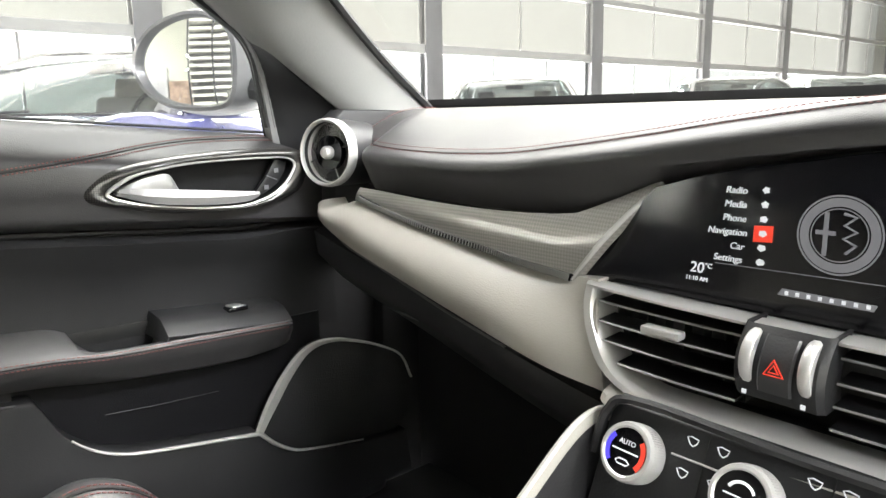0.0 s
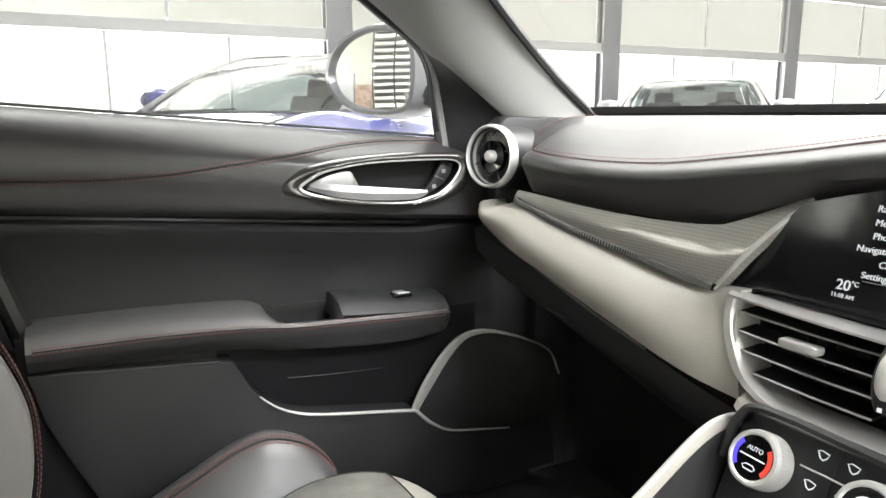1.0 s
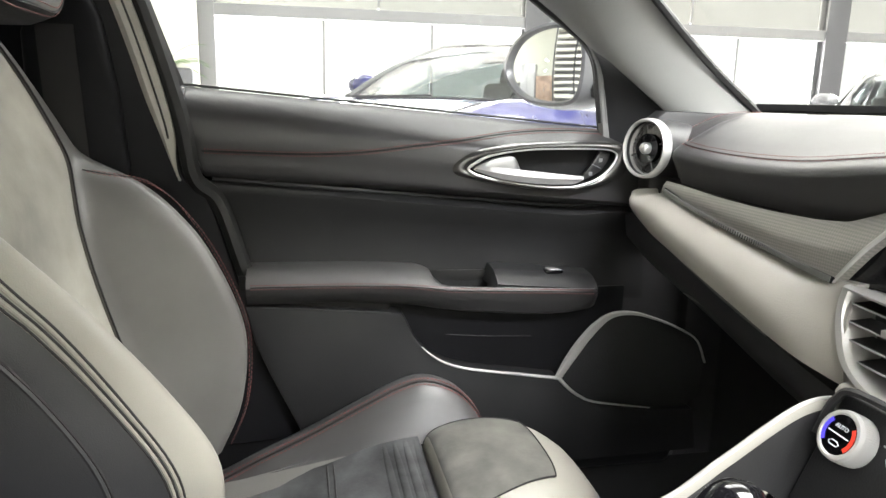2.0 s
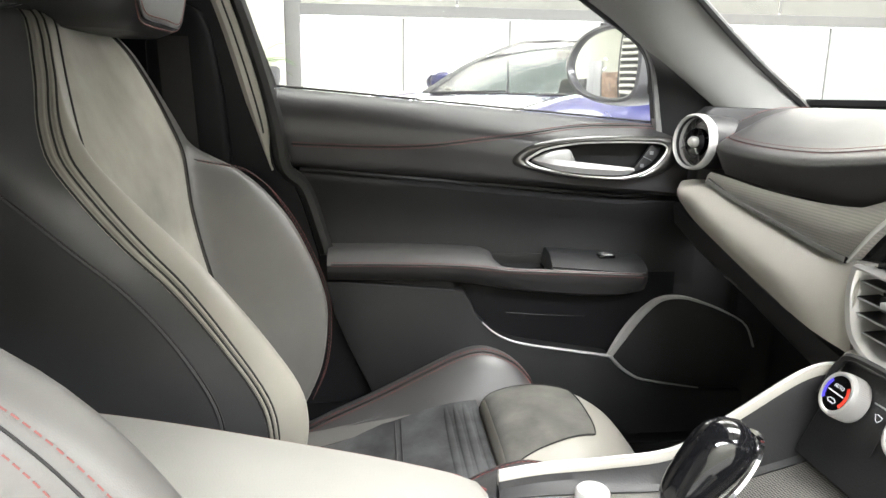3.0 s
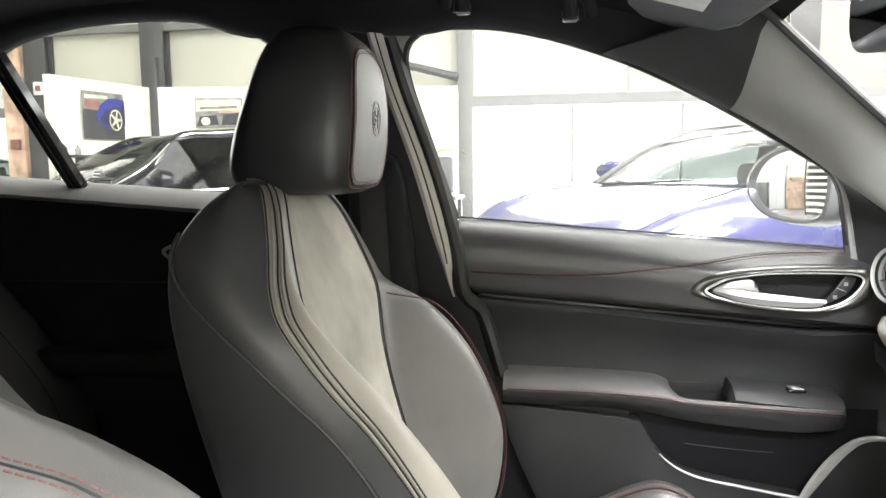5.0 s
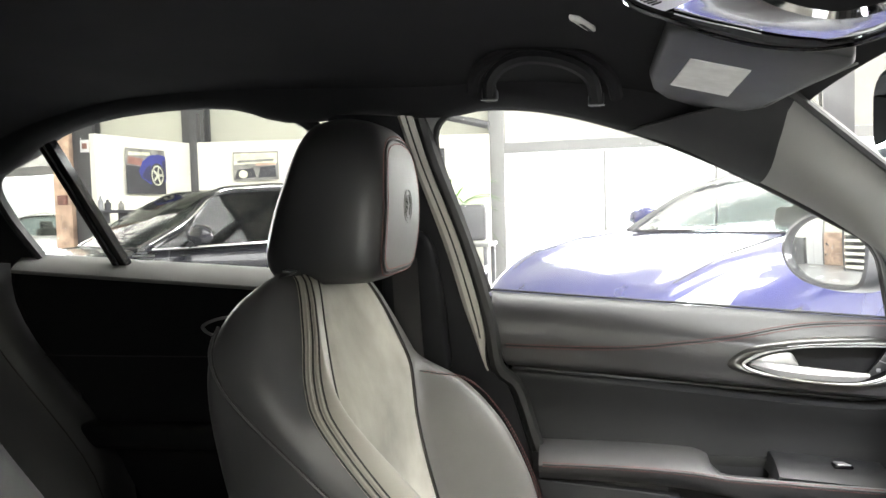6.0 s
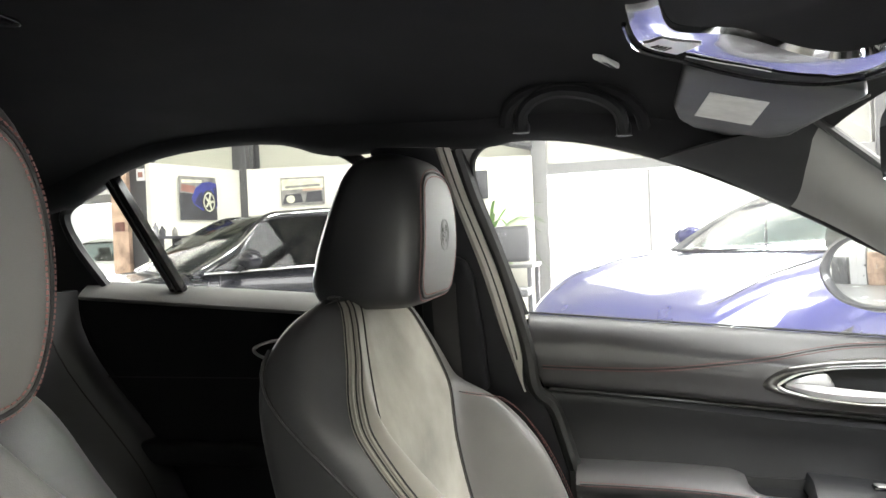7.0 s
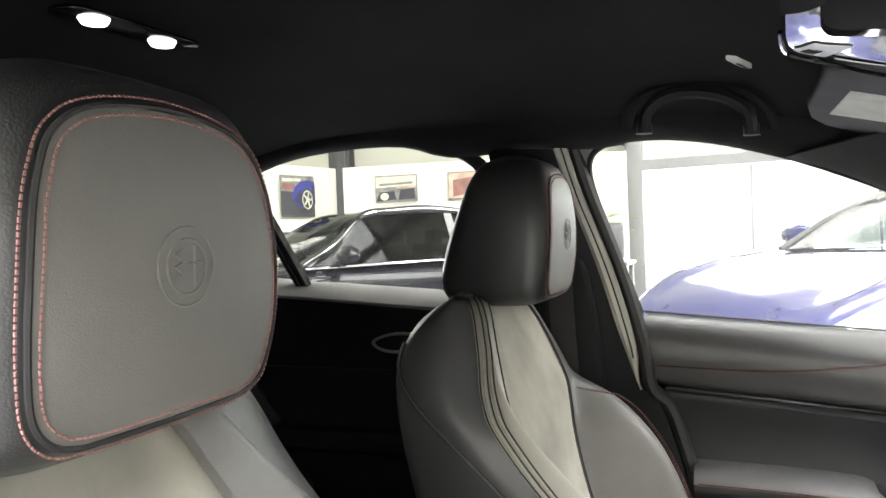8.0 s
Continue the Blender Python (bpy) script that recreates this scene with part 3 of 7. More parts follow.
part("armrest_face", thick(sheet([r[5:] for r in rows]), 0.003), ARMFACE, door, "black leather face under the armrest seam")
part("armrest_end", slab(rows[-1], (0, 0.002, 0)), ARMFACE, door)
for off in (0.0, 0.006):
    line = [V(-0.6405 - 0.35 * off, y, arm_z(y) - 0.001 + off) for y in (0.085 + 0.56 * k / 60 for k in range(61))]
    part("seam_thread", stitches(line, 0.0055, 0.0007), THREAD, arm, "red stitching")
part("seam", tube([V(-0.6403, y, arm_z(y) + 0.002) for y in (0.085 + 0.56 * k / 60 for k in range(61))], 0.0011, 5), BLACKTHREAD, arm)
# window switch panel and grip opening at the armrest's front end
rows = []
for k in range(15):
    y = 0.474 + 0.176 * k / 14
    z = 0.681 - 0.085 * (y - 0.474)
    rows.append([V(-0.72, y, z + 0.003), V(-0.69, y, z + 0.001), V(-0.676, y, z - 0.001), V(-0.664, y, z - 0.008), V(-0.650, y, z - 0.0185)])
rows.insert(0, [V(p.x, p.y - 0.002, p.z - 0.004) for p in rows[0]])
rows.insert(0, [V(p.x, p.y - 0.006, 0.655) for p in rows[0]])
sw = part("switch_panel", thick(sheet(rows), 0.004), SATIN, door, "satin grey window switch panel")
part("switch", box(-0.682, 0.580, 0.674, 0.020, 0.030, 0.006, 0.002, 2), GLOSS, sw, "black window switch")
part("switch_tab", slab([(-0.690, 0.568, 0.6765), (-0.674, 0.571, 0.6765), (-0.674, 0.592, 0.6755), (-0.690, 0.584, 0.676)], (0, 0, 0.003), 0.001), SILVER, sw, "bright switch edge")
# Two dark sheets stand for the shade inside the grip pocket.
part("grip_floor", slab([(-0.724, 0.374, 0.6335), (-0.668, 0.376, 0.6325), (-0.668, 0.466, 0.6295), (-0.724, 0.468, 0.6305)], (0, 0, 0.003), 0.001), RUBBER, door, "dark sheet for the shade in the grip pocket")
part("grip_wall", slab([(-0.7235, 0.372, 0.63), (-0.7235, 0.474, 0.63), (-0.7155, 0.474, 0.672), (-0.7155, 0.372, 0.674)], (0.003, 0, 0), 0.001), RUBBER, door)

# lower panel, map pocket, speaker
POCKET = [(0.319, 0.616), (0.333, 0.590), (0.345, 0.566), (0.370, 0.541), (0.400, 0.524), (0.440, 0.513), (0.520, 0.500), (0.593, 0.488)]
SPEAKER = [(0.593, 0.488), (0.607, 0.512), (0.622, 0.535), (0.638, 0.557), (0.656, 0.577), (0.675, 0.592), (0.696, 0.599), (0.722, 0.599), (0.749, 0.593), (0.80, 0.574), (0.85, 0.545),
           (0.872, 0.50), (0.868, 0.44), (0.84, 0.415), (0.77, 0.420), (0.704, 0.431), (0.655, 0.441), (0.630, 0.454), (0.612, 0.468)]
pk = [V(0, *p) for p in POCKET]
pk = [(p.y, p.z) for p in curve(pk, 22)]
low = [(0.074, 0.637), (0.15, 0.631), (0.24, 0.623)] + pk + [(0.612, 0.465), (0.630, 0.448), (0.66, 0.436), (0.704, 0.426), (0.77, 0.415), (0.86, 0.41), (0.87, 0.33), (0.6, 0.325), (0.35, 0.34), (0.20, 0.36), (0.165, 0.40), (0.143, 0.448), (0.11, 0.52), (0.088, 0.575)]
lowp = part("lower_panel", slab([V(-0.662, y, z) for y, z in low], (-0.05, 0, 0), 0.004), DOORLOW, door, "black lower panel")
part("pocket_trim", tube([V(-0.660, y, z) for y, z in pk[7:]], 0.0028, 6, taper=lambda u: 0.5 + 0.6 * u), SILVER, lowp, "thin silver edge of the map pocket")
part("panel_edge", tube([V(-0.660, y, z) for y, z in [(0.10, 0.635), (0.2, 0.627), (0.30, 0.6185)]], 0.0012, 5), PLASTIC, lowp)
part("panel_recess", thick(sheet([[V(-0.685, y, z) for z in (0.60, 0.64, 0.68)] for y in (0.065, 0.18, 0.30)]), 0.004), DOORLOW, door, "black recess under the armrest")
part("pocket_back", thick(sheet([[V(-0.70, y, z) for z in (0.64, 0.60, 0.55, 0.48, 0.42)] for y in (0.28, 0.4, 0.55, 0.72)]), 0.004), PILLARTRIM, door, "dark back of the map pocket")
part("pocket_edge", tube(curve([(-0.692, 0.40, 0.566), (-0.692, 0.47, 0.560), (-0.692, 0.55, 0.556)], 12), 0.0006, 5), PLASTIC, door)
sp = [V(-0.664, y, z) for y, z in SPEAKER]
spk = part("speaker_grille", slab(sp, (-0.02, 0, 0), 0.004), GRILLE, door, "black loudspeaker grille")
fr = curve(sp[:12], 50)
rows = []
for k, p in enumerate(fr):
    u = k / 49
    w = lerp([(0, 0.007), (0.15, 0.010), (0.35, 0.009), (0.55, 0.005), (0.8, 0.0022), (1, 0.001)], u)
    d = (fr[min(k + 1, 49)] - fr[max(k - 1, 0)]).normalized()
    nrm = V(0, -d.z, d.y)
    rows.append([p + nrm * w + V(0.001, 0, 0), p + nrm * w * 0.6 + V(0.005, 0, 0), p - nrm * w * 0.6 + V(0.005, 0, 0), p - nrm * w + V(0.0, 0, 0)])
part("speaker_frame", thick(sheet(rows), 0.003), SILVER, spk, "satin silver loudspeaker frame")
part("speaker_lower_edge", tube(curve([sp[0] + V(0.003, 0, 0)] + [p + V(0.003, 0, 0) for p in sp[:13:-1]], 30), 0.003, 6, taper=lambda u: 1.2 - 0.8 * u), SILVER, spk, "thin silver lower edge")

# inside handle in its carbon bezel
handle_x = lambda y: lerp([(0.39, -0.672), (0.45, -0.661), (0.55, -0.655), (0.69, -0.650)], y)
n = 64
bz, rg = ([V(0, *q) for q in pts] for pts in (BEZ, RING))
bz = ring_curve(bz, n)
rg = ring_curve(rg, n)
rows = []
for u in range(7):
    s = u / 6
    rows.append([V(handle_x(a.y) + 0.010 * math.sin(math.pi * s * 0.75) + 0.004, a.lerp(b, s).y, a.lerp(b, s).z) for a, b in zip(bz, rg)])
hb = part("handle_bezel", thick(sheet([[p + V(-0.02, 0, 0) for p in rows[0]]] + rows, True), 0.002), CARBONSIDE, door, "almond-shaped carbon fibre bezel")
part("handle_ring", tube([V(handle_x(p.y) + 0.009, p.y, p.z) for p in rg], 0.0024, 8, True), SILVER, hb, "satin silver ring round the handle")
wall_ = [[V(handle_x(p.y) + d, p.y, p.z) for p in rg] for d in (0.008, -0.03)]
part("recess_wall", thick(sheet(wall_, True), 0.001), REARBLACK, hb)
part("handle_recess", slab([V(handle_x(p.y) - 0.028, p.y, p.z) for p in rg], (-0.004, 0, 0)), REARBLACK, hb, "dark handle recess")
# lever: a broad root at the rear, tapering forward along the lower edge
lev_lo = curve([(-0.655, 0.430, 0.848), (-0.642, 0.47, 0.836), (-0.637, 0.53, 0.829), (-0.637, 0.585, 0.828), (-0.640, 0.605, 0.833)], 24)
lev_hi = curve([(-0.655, 0.434, 0.853), (-0.645, 0.46, 0.853), (-0.640, 0.50, 0.849), (-0.637, 0.55, 0.844), (-0.640, 0.607, 0.838)], 24)
rows = [[a + V(-0.012, 0, 0), a + V(0.0, 0, -0.001), a.lerp(b, 0.5) + V(0.004, 0, 0), b + V(0.0, 0, 0.001), b + V(-0.012, 0, 0)] for a, b in zip(lev_lo, lev_hi)]
part("handle_lever", thick(sheet(rows), 0.002), LEVER, hb, "satin silver pull lever")
root_hi = curve([(-0.662, 0.432, 0.852), (-0.660, 0.455, 0.862), (-0.660, 0.478, 0.868), (-0.660, 0.496, 0.868), (-0.662, 0.506, 0.852)], 14)
rows = [[V(-0.658, a.y, 0.846), a.lerp(V(-0.656, a.y, 0.846), 0.4) + V(0.002, 0, 0), a, a + V(-0.012, 0, 0)] for a in root_hi]
part("handle_root", thick(sheet(rows), 0.002), LEVER, hb, "pale lever root")
lock = [(0.603, 0.829), (0.622, 0.8335), (0.643, 0.846), (0.654, 0.862), (0.658, 0.876), (0.640, 0.879), (0.626, 0.856)]
lk = part("lock_panel", slab([V(-0.664, *p) for p in lock], (0.008, 0, 0), 0.001), PLASTIC, hb, "black lock button panel")
for y, z in ((0.641, 0.864), (0.625, 0.842)):
    part("lock_symbol", box(-0.655, y, z, 0.001, 0.006, 0.006, 0.0), GREYGLOW, lk, "small grey lock symbol")
part("lock_divider", tube([V(-0.6553, 0.626, 0.858), V(-0.6553, 0.642, 0.851)], 0.0007, 4), GREYGLOW, lk)

# door window: frame, seals and glass
outer = curve(FRONT_WINDOW, 60)
c0 = V(-0.66, 0.25, 1.08)
rows = []
for k, p in enumerate(outer):
    d = (p - c0)
    d.x = 0
    d.normalize()
    w = lerp([(0, 0.032), (0.2, 0.030), (0.30, 0.012), (0.5, 0.005), (1, 0.006)], k / 59)
    rows.append([p + V(-0.012, 0, 0), p + d * w * 0.3 + V(0.0, 0, 0), p + d * w * 0.75 + V(0.004, 0, 0), p + d * w + V(-0.006, 0, 0), p + d * w + V(-0.03, 0, 0)])
wf = part("window_frame", thick(sheet(rows), 0.003), GREYTRIM, door, "grey window frame")
part("inner_seal", tube([p + V(-0.008, 0, 0) for p in outer], 0.006, 6), RUBBER, wf, "rubber window seal")
glass = [p + V(-0.016, 0, 0) for p in outer] + [V(-0.748, 0.66, 0.90), V(-0.752, 0.0, 0.94)]
g = slab(glass, (-0.004, 0, 0))
g = part("window_glass", g, VEILED, door, "clear side window", smooth=0)
g.visible_shadow = False
part("belt_seal", tube([V(-0.746, y, 0.9685 - 0.0005 - drop(y) + 0.001) for y in (-0.01 + 0.69 * k / 10 for k in range(11))], 0.0022, 6), RUBBER, door, "rubber belt seal")
# outer skin of the door
rows = [[V(x, y, z - drop(max(0, y)) * (1 if z > 0.8 else 0)) for x, z in ((-0.755, 0.955), (-0.80, 0.945), (-0.845, 0.90), (-0.87, 0.75), (-0.865, 0.55), (-0.84, 0.33), (-0.76, 0.30))] for y in (-0.25, 0.0, 0.3, 0.6, 0.85)]
part("outer_skin", thick(sheet(rows), 0.004), BLACKPAINT, door, "black painted outer skin")

# ---------------------------------------------------------------- door mirror
dm = thing("door_mirror", (-0.80, 0.66, 0.94), "dark grey door mirror with an oval glass outside the passenger window", "door mirror")
MF = [(0.537, 1.02), (0.548, 1.055), (0.575, 1.082), (0.615, 1.098), (0.655, 1.100), (0.690, 1.085), (0.705, 1.05), (0.705, 1.0), (0.695, 0.960), (0.665, 0.948), (0.62, 0.949), (0.58, 0.960), (0.55, 0.985)]
mo = ring_curve([V(0, *p) for p in MF], 60)
mc = V(0, 0.628, 1.024)
side, face = V(0.86, 0.51, 0), V(0.51, -0.86, 0.02)


def mirror_at(p, s, depth):
    d = (p - mc) * s
    return V(-0.90, 0.628, 1.024) + side * d.y * 1.18 + V(0, 0, d.z) + face * depth


rows = [[mirror_at(p, s, d) for p in mo] for s, d in ((0.86, -0.012), (0.88, 0.0), (0.93, 0.006), (1.0, 0.004), (1.05, -0.010), (1.09, -0.035), (1.06, -0.068), (0.85, -0.095), (0.55, -0.115), (0.1, -0.122))]
part("mirror_housing", caps(sheet(rows, True)), GREYPAINT, dm, "grey painted mirror housing")
rows = [[mirror_at(p, u, -0.002 - ((p - mc).length * u) ** 2 / 2.4) for p in mo] for u in (0.89, 0.75, 0.6, 0.45, 0.3, 0.15, 0.02)]
part("mirror_glass", thick(caps(sheet(rows, True)), 0.002), MIRROR, dm, "slightly domed oval mirror glass", smooth=60)
part("mirror_foot", tube(curve([(-0.735, 0.715, 0.945), (-0.78, 0.725, 0.965), (-0.87, 0.70, 0.99)], 10), 0.022, 8), PLASTIC, dm, "black mirror foot")

# ---------------------------------------------------------------- dashboard
dash = thing("dashboard", (-0.2, 0.75, 0.6), "black leather dashboard with a carbon fibre insert and pale satin band", "dashboard")
STITCH_Z = [(-0.60, 0.925), (-0.56, 0.912), (-0.525, 0.902), (-0.465, 0.8955), (-0.37, 0.893), (-0.273, 0.896), (-0.20, 0.904), (-0.11, 0.916), (-0.037, 0.927), (0.06, 0.939), (0.2, 0.95), (0.7, 0.95)]
FACE_Z = [(-0.60, 0.85), (-0.466, 0.842), (-0.305, 0.838), (-0.191, 0.841), (-0.152, 0.849), (-0.099, 0.872), (-0.03, 0.892), (0.066, 0.908), (0.2, 0.918), (0.7, 0.918)]


def pad_back(x):
    return 0.912 + 0.13 * (1 - ((x - CAB) / 0.655) ** 2)


rows = []
for k in range(61):
    x = -0.600 + 1.278 * (k / 60) ** 1.3
    z, f = lerp(STITCH_Z, x), lerp(FACE_Z, x)
    crown = 0.948
    r = 0.05 * (1 - step(-0.600, -0.585, x)) ** 2
    prof = [(pad_back(x) + 0.02, 0.940), (pad_back(x) - 0.03, 0.944), (0.86, crown - 0.003), (0.80, crown - 0.004), (0.755, z + 0.62 * (crown - z)), (0.722, z + 0.20 * (crown - z) + 0.002), (0.704, z + 0.001),
            (0.700, z - 0.001), (0.690, z - 0.006), (0.684, z - 0.012), (0.683, z - 0.018), (0.688, z - 0.028), (0.696, f + 0.010), (0.702, f), (0.73, f - 0.006)]
    rows.append([V(x, y + 0.055 * (1 - step(-0.548, -0.512, x)) * min(1.0, max(0.0, (0.90 - y) / 0.2)), q - r * 0.2) for y, q in prof])
pad = part("top_pad", thick(sheet(rows), 0.004), PAD, dash, "padded black leather top")
part("seam_thread", stitches([p + V(0.003, -0.0008, 0.0012) for p in curve(rows[2][2:8], 30)], 0.0055, 0.0006), THREAD, pad, "red stitching")
for off in (0.004, -0.003):
    line = []
    for k in range(90):
        x = -0.556 + 0.98 * k / 89
        line.append(V(x, 0.703 + off + 0.055 * (1 - step(-0.548, -0.512, x)), lerp(STITCH_Z, x) + 0.0012 + (0.0035 if off > 0 else -0.0012)))
    part("seam_thread", stitches(line, 0.0055, 0.0004), THREAD, pad, "red stitching")
part("seam", tube([V(x, 0.7022 + 0.055 * (1 - step(-0.548, -0.512, x)), lerp(STITCH_Z, x) + 0.0004) for x in (-0.556 + 0.98 * k / 80 for k in range(81))], 0.001, 5), BLACKTHREAD, pad)

# carbon insert: a hollow strip that widens towards the screen
CB = [(-0.51, 0.834), (-0.46, 0.824), (-0.387, 0.812), (-0.28, 0.799), (-0.215, 0.791), (-0.166, 0.787)]
CT = [(-0.505, 0.846), (-0.46, 0.844), (-0.36, 0.839), (-0.26, 0.838), (-0.185, 0.842), (-0.155, 0.850), (-0.093, 0.877)]
lo, hi = curve([V(x, 0, z) for x, z in CB], 60), curve([V(x, 0, z) for x, z in CT], 60)
rows = []
for k, (a, b) in enumerate(zip(lo, hi)):
    row = []
    for j in range(21):
        u = j / 20
        p = a.lerp(b, u)
        deep = lerp([(0, 0.0), (0.1, 0.001), (0.2, 0.004), (0.35, 0.012), (0.45, 0.030), (0.65, 0.094), (0.8, 0.165), (0.9, 0.225), (1, 0.295)], u) * (b.z - a.z)
        row.append(V(p.x, 0.676 + deep, p.z))
    rows.append([V(a.x, 0.72, a.z - 0.002)] + row)
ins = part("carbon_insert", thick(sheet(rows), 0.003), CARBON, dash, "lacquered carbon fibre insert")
lip = []
for a, b in list(zip(lo, hi))[2:]:
    up = (b - a).normalized()
    lip.append([a + V(0, 0.680, -0.003), a + V(0, 0.6715, -0.002), a + up * 0.0055 + V(0, 0.6715, 0), a + up * 0.0075 + V(0, 0.676, 0)])
lipped = part("insert_lip", thick(sheet(lip), 0.002), GLOSS, ins, "dark woven lower lip")
tows = bmesh.new()
for k in range(4, 118):
    i, u = divmod(k * 0.5, 1)
    a, b = lo[int(i)].lerp(lo[int(i) + 1], u), hi[int(i)].lerp(hi[int(i) + 1], u)
    wv = 0.0052
    tube([a + V(-0.0006, 0.6712, -0.0015), a + V(0.0014, 0.6708, wv)], 0.00085, 4, bm=tows)
part("weave_tow", tows, PILLAR, lipped, "pale slanted carbon tows", smooth=0)
# rolled end beside the screen, its highlight added as a silver tube
end = [p + V(0.0005, -0.0005, 0) for p in rows[-1][1:]]
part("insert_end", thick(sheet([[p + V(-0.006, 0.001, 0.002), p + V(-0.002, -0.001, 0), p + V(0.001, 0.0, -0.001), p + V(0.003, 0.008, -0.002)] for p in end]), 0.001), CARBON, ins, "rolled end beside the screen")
part("insert_edge", tube([p + V(-0.0005, -0.001, 0) for p in end], 0.0024, 8, taper=lambda u: 0.5 + 0.6 * math.sin(math.pi * min(1.0, 0.12 + 0.8 * u)) ** 0.7), SILVER, ins, "silver tube for the highlight on the lacquered edge")

# pale band below the insert
LB = [(-0.605, 0.690, 0.805), (-0.566, 0.664, 0.795), (-0.49, 0.650, 0.780), (-0.418, 0.645, 0.766), (-0.275, 0.642, 0.736), (-0.177, 0.645, 0.714), (-0.112, 0.656, 0.703)]
LT = [(-0.600, 0.695, 0.822), (-0.575, 0.690, 0.815), (-0.50, 0.690, 0.829), (-0.42, 0.690, 0.815), (-0.28, 0.686, 0.794), (-0.20, 0.684, 0.785), (-0.134, 0.674, 0.789)]
lo, hi = curve(LB, 60), curve(LT, 60)
rows = []
for k, (a, b) in enumerate(zip(lo, hi)):
    row = []
    for j in range(11):
        u = j / 10
        p = a.lerp(b, u)
        row.append(p + V(0, -(0.016 - 0.010 * step(45, 59, k)) * math.sin(math.pi * u) ** 0.8, 0.004 * math.sin(math.pi * u)))
    rows.append([a + V(0, 0.05, -0.004)] + row + [b + V(0, 0.02, 0.0)])
part("satin_band", thick(sheet(rows), 0.003), TRIM, dash, "pale satin band along the dashboard")
# it runs on under the centre outlets
lo2 = curve([(-0.105, 0.640, 0.7005), (-0.09, 0.633, 0.699), (-0.04, 0.630, 0.698), (0.06, 0.628, 0.699), (0.20, 0.630, 0.702), (0.34, 0.645, 0.71)], 30)
rows = [[p + V(0, 0.03, -0.006), p + V(0, 0.004, -0.005), p + V(0, -0.002, 0), p + V(0, 0.002, 0.006), p + V(0, 0.02, 0.012)] for p in lo2]
part("satin_band", thick(sheet(rows), 0.002), TRIM, dash, "pale satin strip under the outlets")
part("band_piping", tube(curve([(-0.60, 0.690, 0.788), (-0.53, 0.668, 0.772), (-0.45, 0.664, 0.755), (-0.33, 0.662, 0.726), (-0.24, 0.664, 0.706)], 30), 0.0014, 6), GREYTRIM, dash, "thin grey piping")

# lower dash and glove box
rows = []
for k in range(31):
    x = -0.60 + 0.50 * k / 30
    a = lerp([(-0.63, 0.80), (-0.566, 0.785), (-0.418, 0.755), (-0.275, 0.722), (-0.177, 0.702), (-0.1, 0.69)], x)
    rows.append([V(x, 0.70, a), V(x, 0.668, a - 0.012), V(x, 0.672, a - 0.04), V(x, 0.71, a - 0.08), V(x, 0.78, a - 0.12), V(x, 0.86, a - 0.15), V(x, 0.95, a - 0.17)])
glove = part("glove_box", thick(sheet(rows), 0.004), COVER, dash, "black glove box and lower dash")
# The sheen along the lid's edge is built as a pale sliver.
part("glove_edge", tube(curve([(-0.45, 0.686, 0.696), (-0.40, 0.684, 0.6955), (-0.35, 0.684, 0.6955), (-0.31, 0.684, 0.690), (-0.28, 0.686, 0.683), (-0.262, 0.690, 0.677)], 26), 0.0026, 6, taper=lambda u: 0.2 + 1.0 * math.sin(math.pi * u) ** 0.8), LEVER, glove, "pale sliver for the sheen on the glove box lid")
part("end_cap", slab([(-0.60, 0.70, 0.93), (-0.60, 0.72, 0.945), (-0.60, 0.95, 0.94), (-0.60, 0.95, 0.70), (-0.60, 0.80, 0.74), (-0.60, 0.70, 0.78)], (-0.04, 0, 0), 0.006), PLASTIC, dash, "black dashboard end")

# round side outlet
out_m = Matrix.Translation((-0.592, 0.686, 0.888)) @ (V(0.28, -0.955, 0.06)).to_track_quat("Z", "Y").to_matrix().to_4x4() @ Matrix.Scale(0.88, 4)
vent = thing("side_outlet", (-0.592, 0.70, 0.884), "round black air outlet with a silver ring at the dashboard end", "air outlet")
part("housing", lathe([(0.050, -0.08), (0.052, -0.005), (0.051, 0.0), (0.046, 0.002), (0.0455, -0.03)], out_m, 48), PLASTIC, vent, "black outlet barrel")
part("ring", lathe([(0.0515, -0.014), (0.0525, -0.002), (0.0515, 0.006), (0.049, 0.0085), (0.0465, 0.006), (0.0455, -0.012)], out_m, 48), SILVER, vent, "satin silver ring")
part("throat", lathe([(0.046, -0.012), (0.040, -0.03), (0.0, -0.036)], out_m, 32), RUBBER, vent)
part("inner_ring", lathe([(0.023, -0.004), (0.026, -0.002), (0.026, -0.018), (0.023, -0.018)], out_m, 32), GLOSS, vent, "gloss black inner ring")
for a in (20, 110, 200, 290):
    c, s = math.cos(radians(a)), math.sin(radians(a))
    part("vane", tube([out_m @ V(0.006 * c, 0.006 * s, -0.006), out_m @ V(0.044 * c, 0.044 * s, -0.008)], 0.0012, 6), GREYTRIM, vent)
part("knob", lathe([(0.0, 0.010), (0.007, 0.009), (0.010, 0.004), (0.010, -0.004), (0.006, -0.01)], out_m, 24), SILVER, vent, "bright centre knob")

# screen
def on_screen(x, z, out=0.0):
    return V(x, 0.6865 - 0.25 * (0.79 - z) * 0 - out + 0.10 * (z - 0.80) * 0.4, z)


sc = [(-0.182, 0.7885), (-0.150, 0.815), (-0.121, 0.845), (-0.094, 0.874), (-0.06, 0.884), (-0.03, 0.891), (0.066, 0.907), (0.2, 0.917), (0.45, 0.917), (0.45, 0.786)]
screen = part("screen", slab([on_screen(x, z) for x, z in sc], (0, 0.012, 0), 0.001), SCREEN, dash, "dark glass display panel")
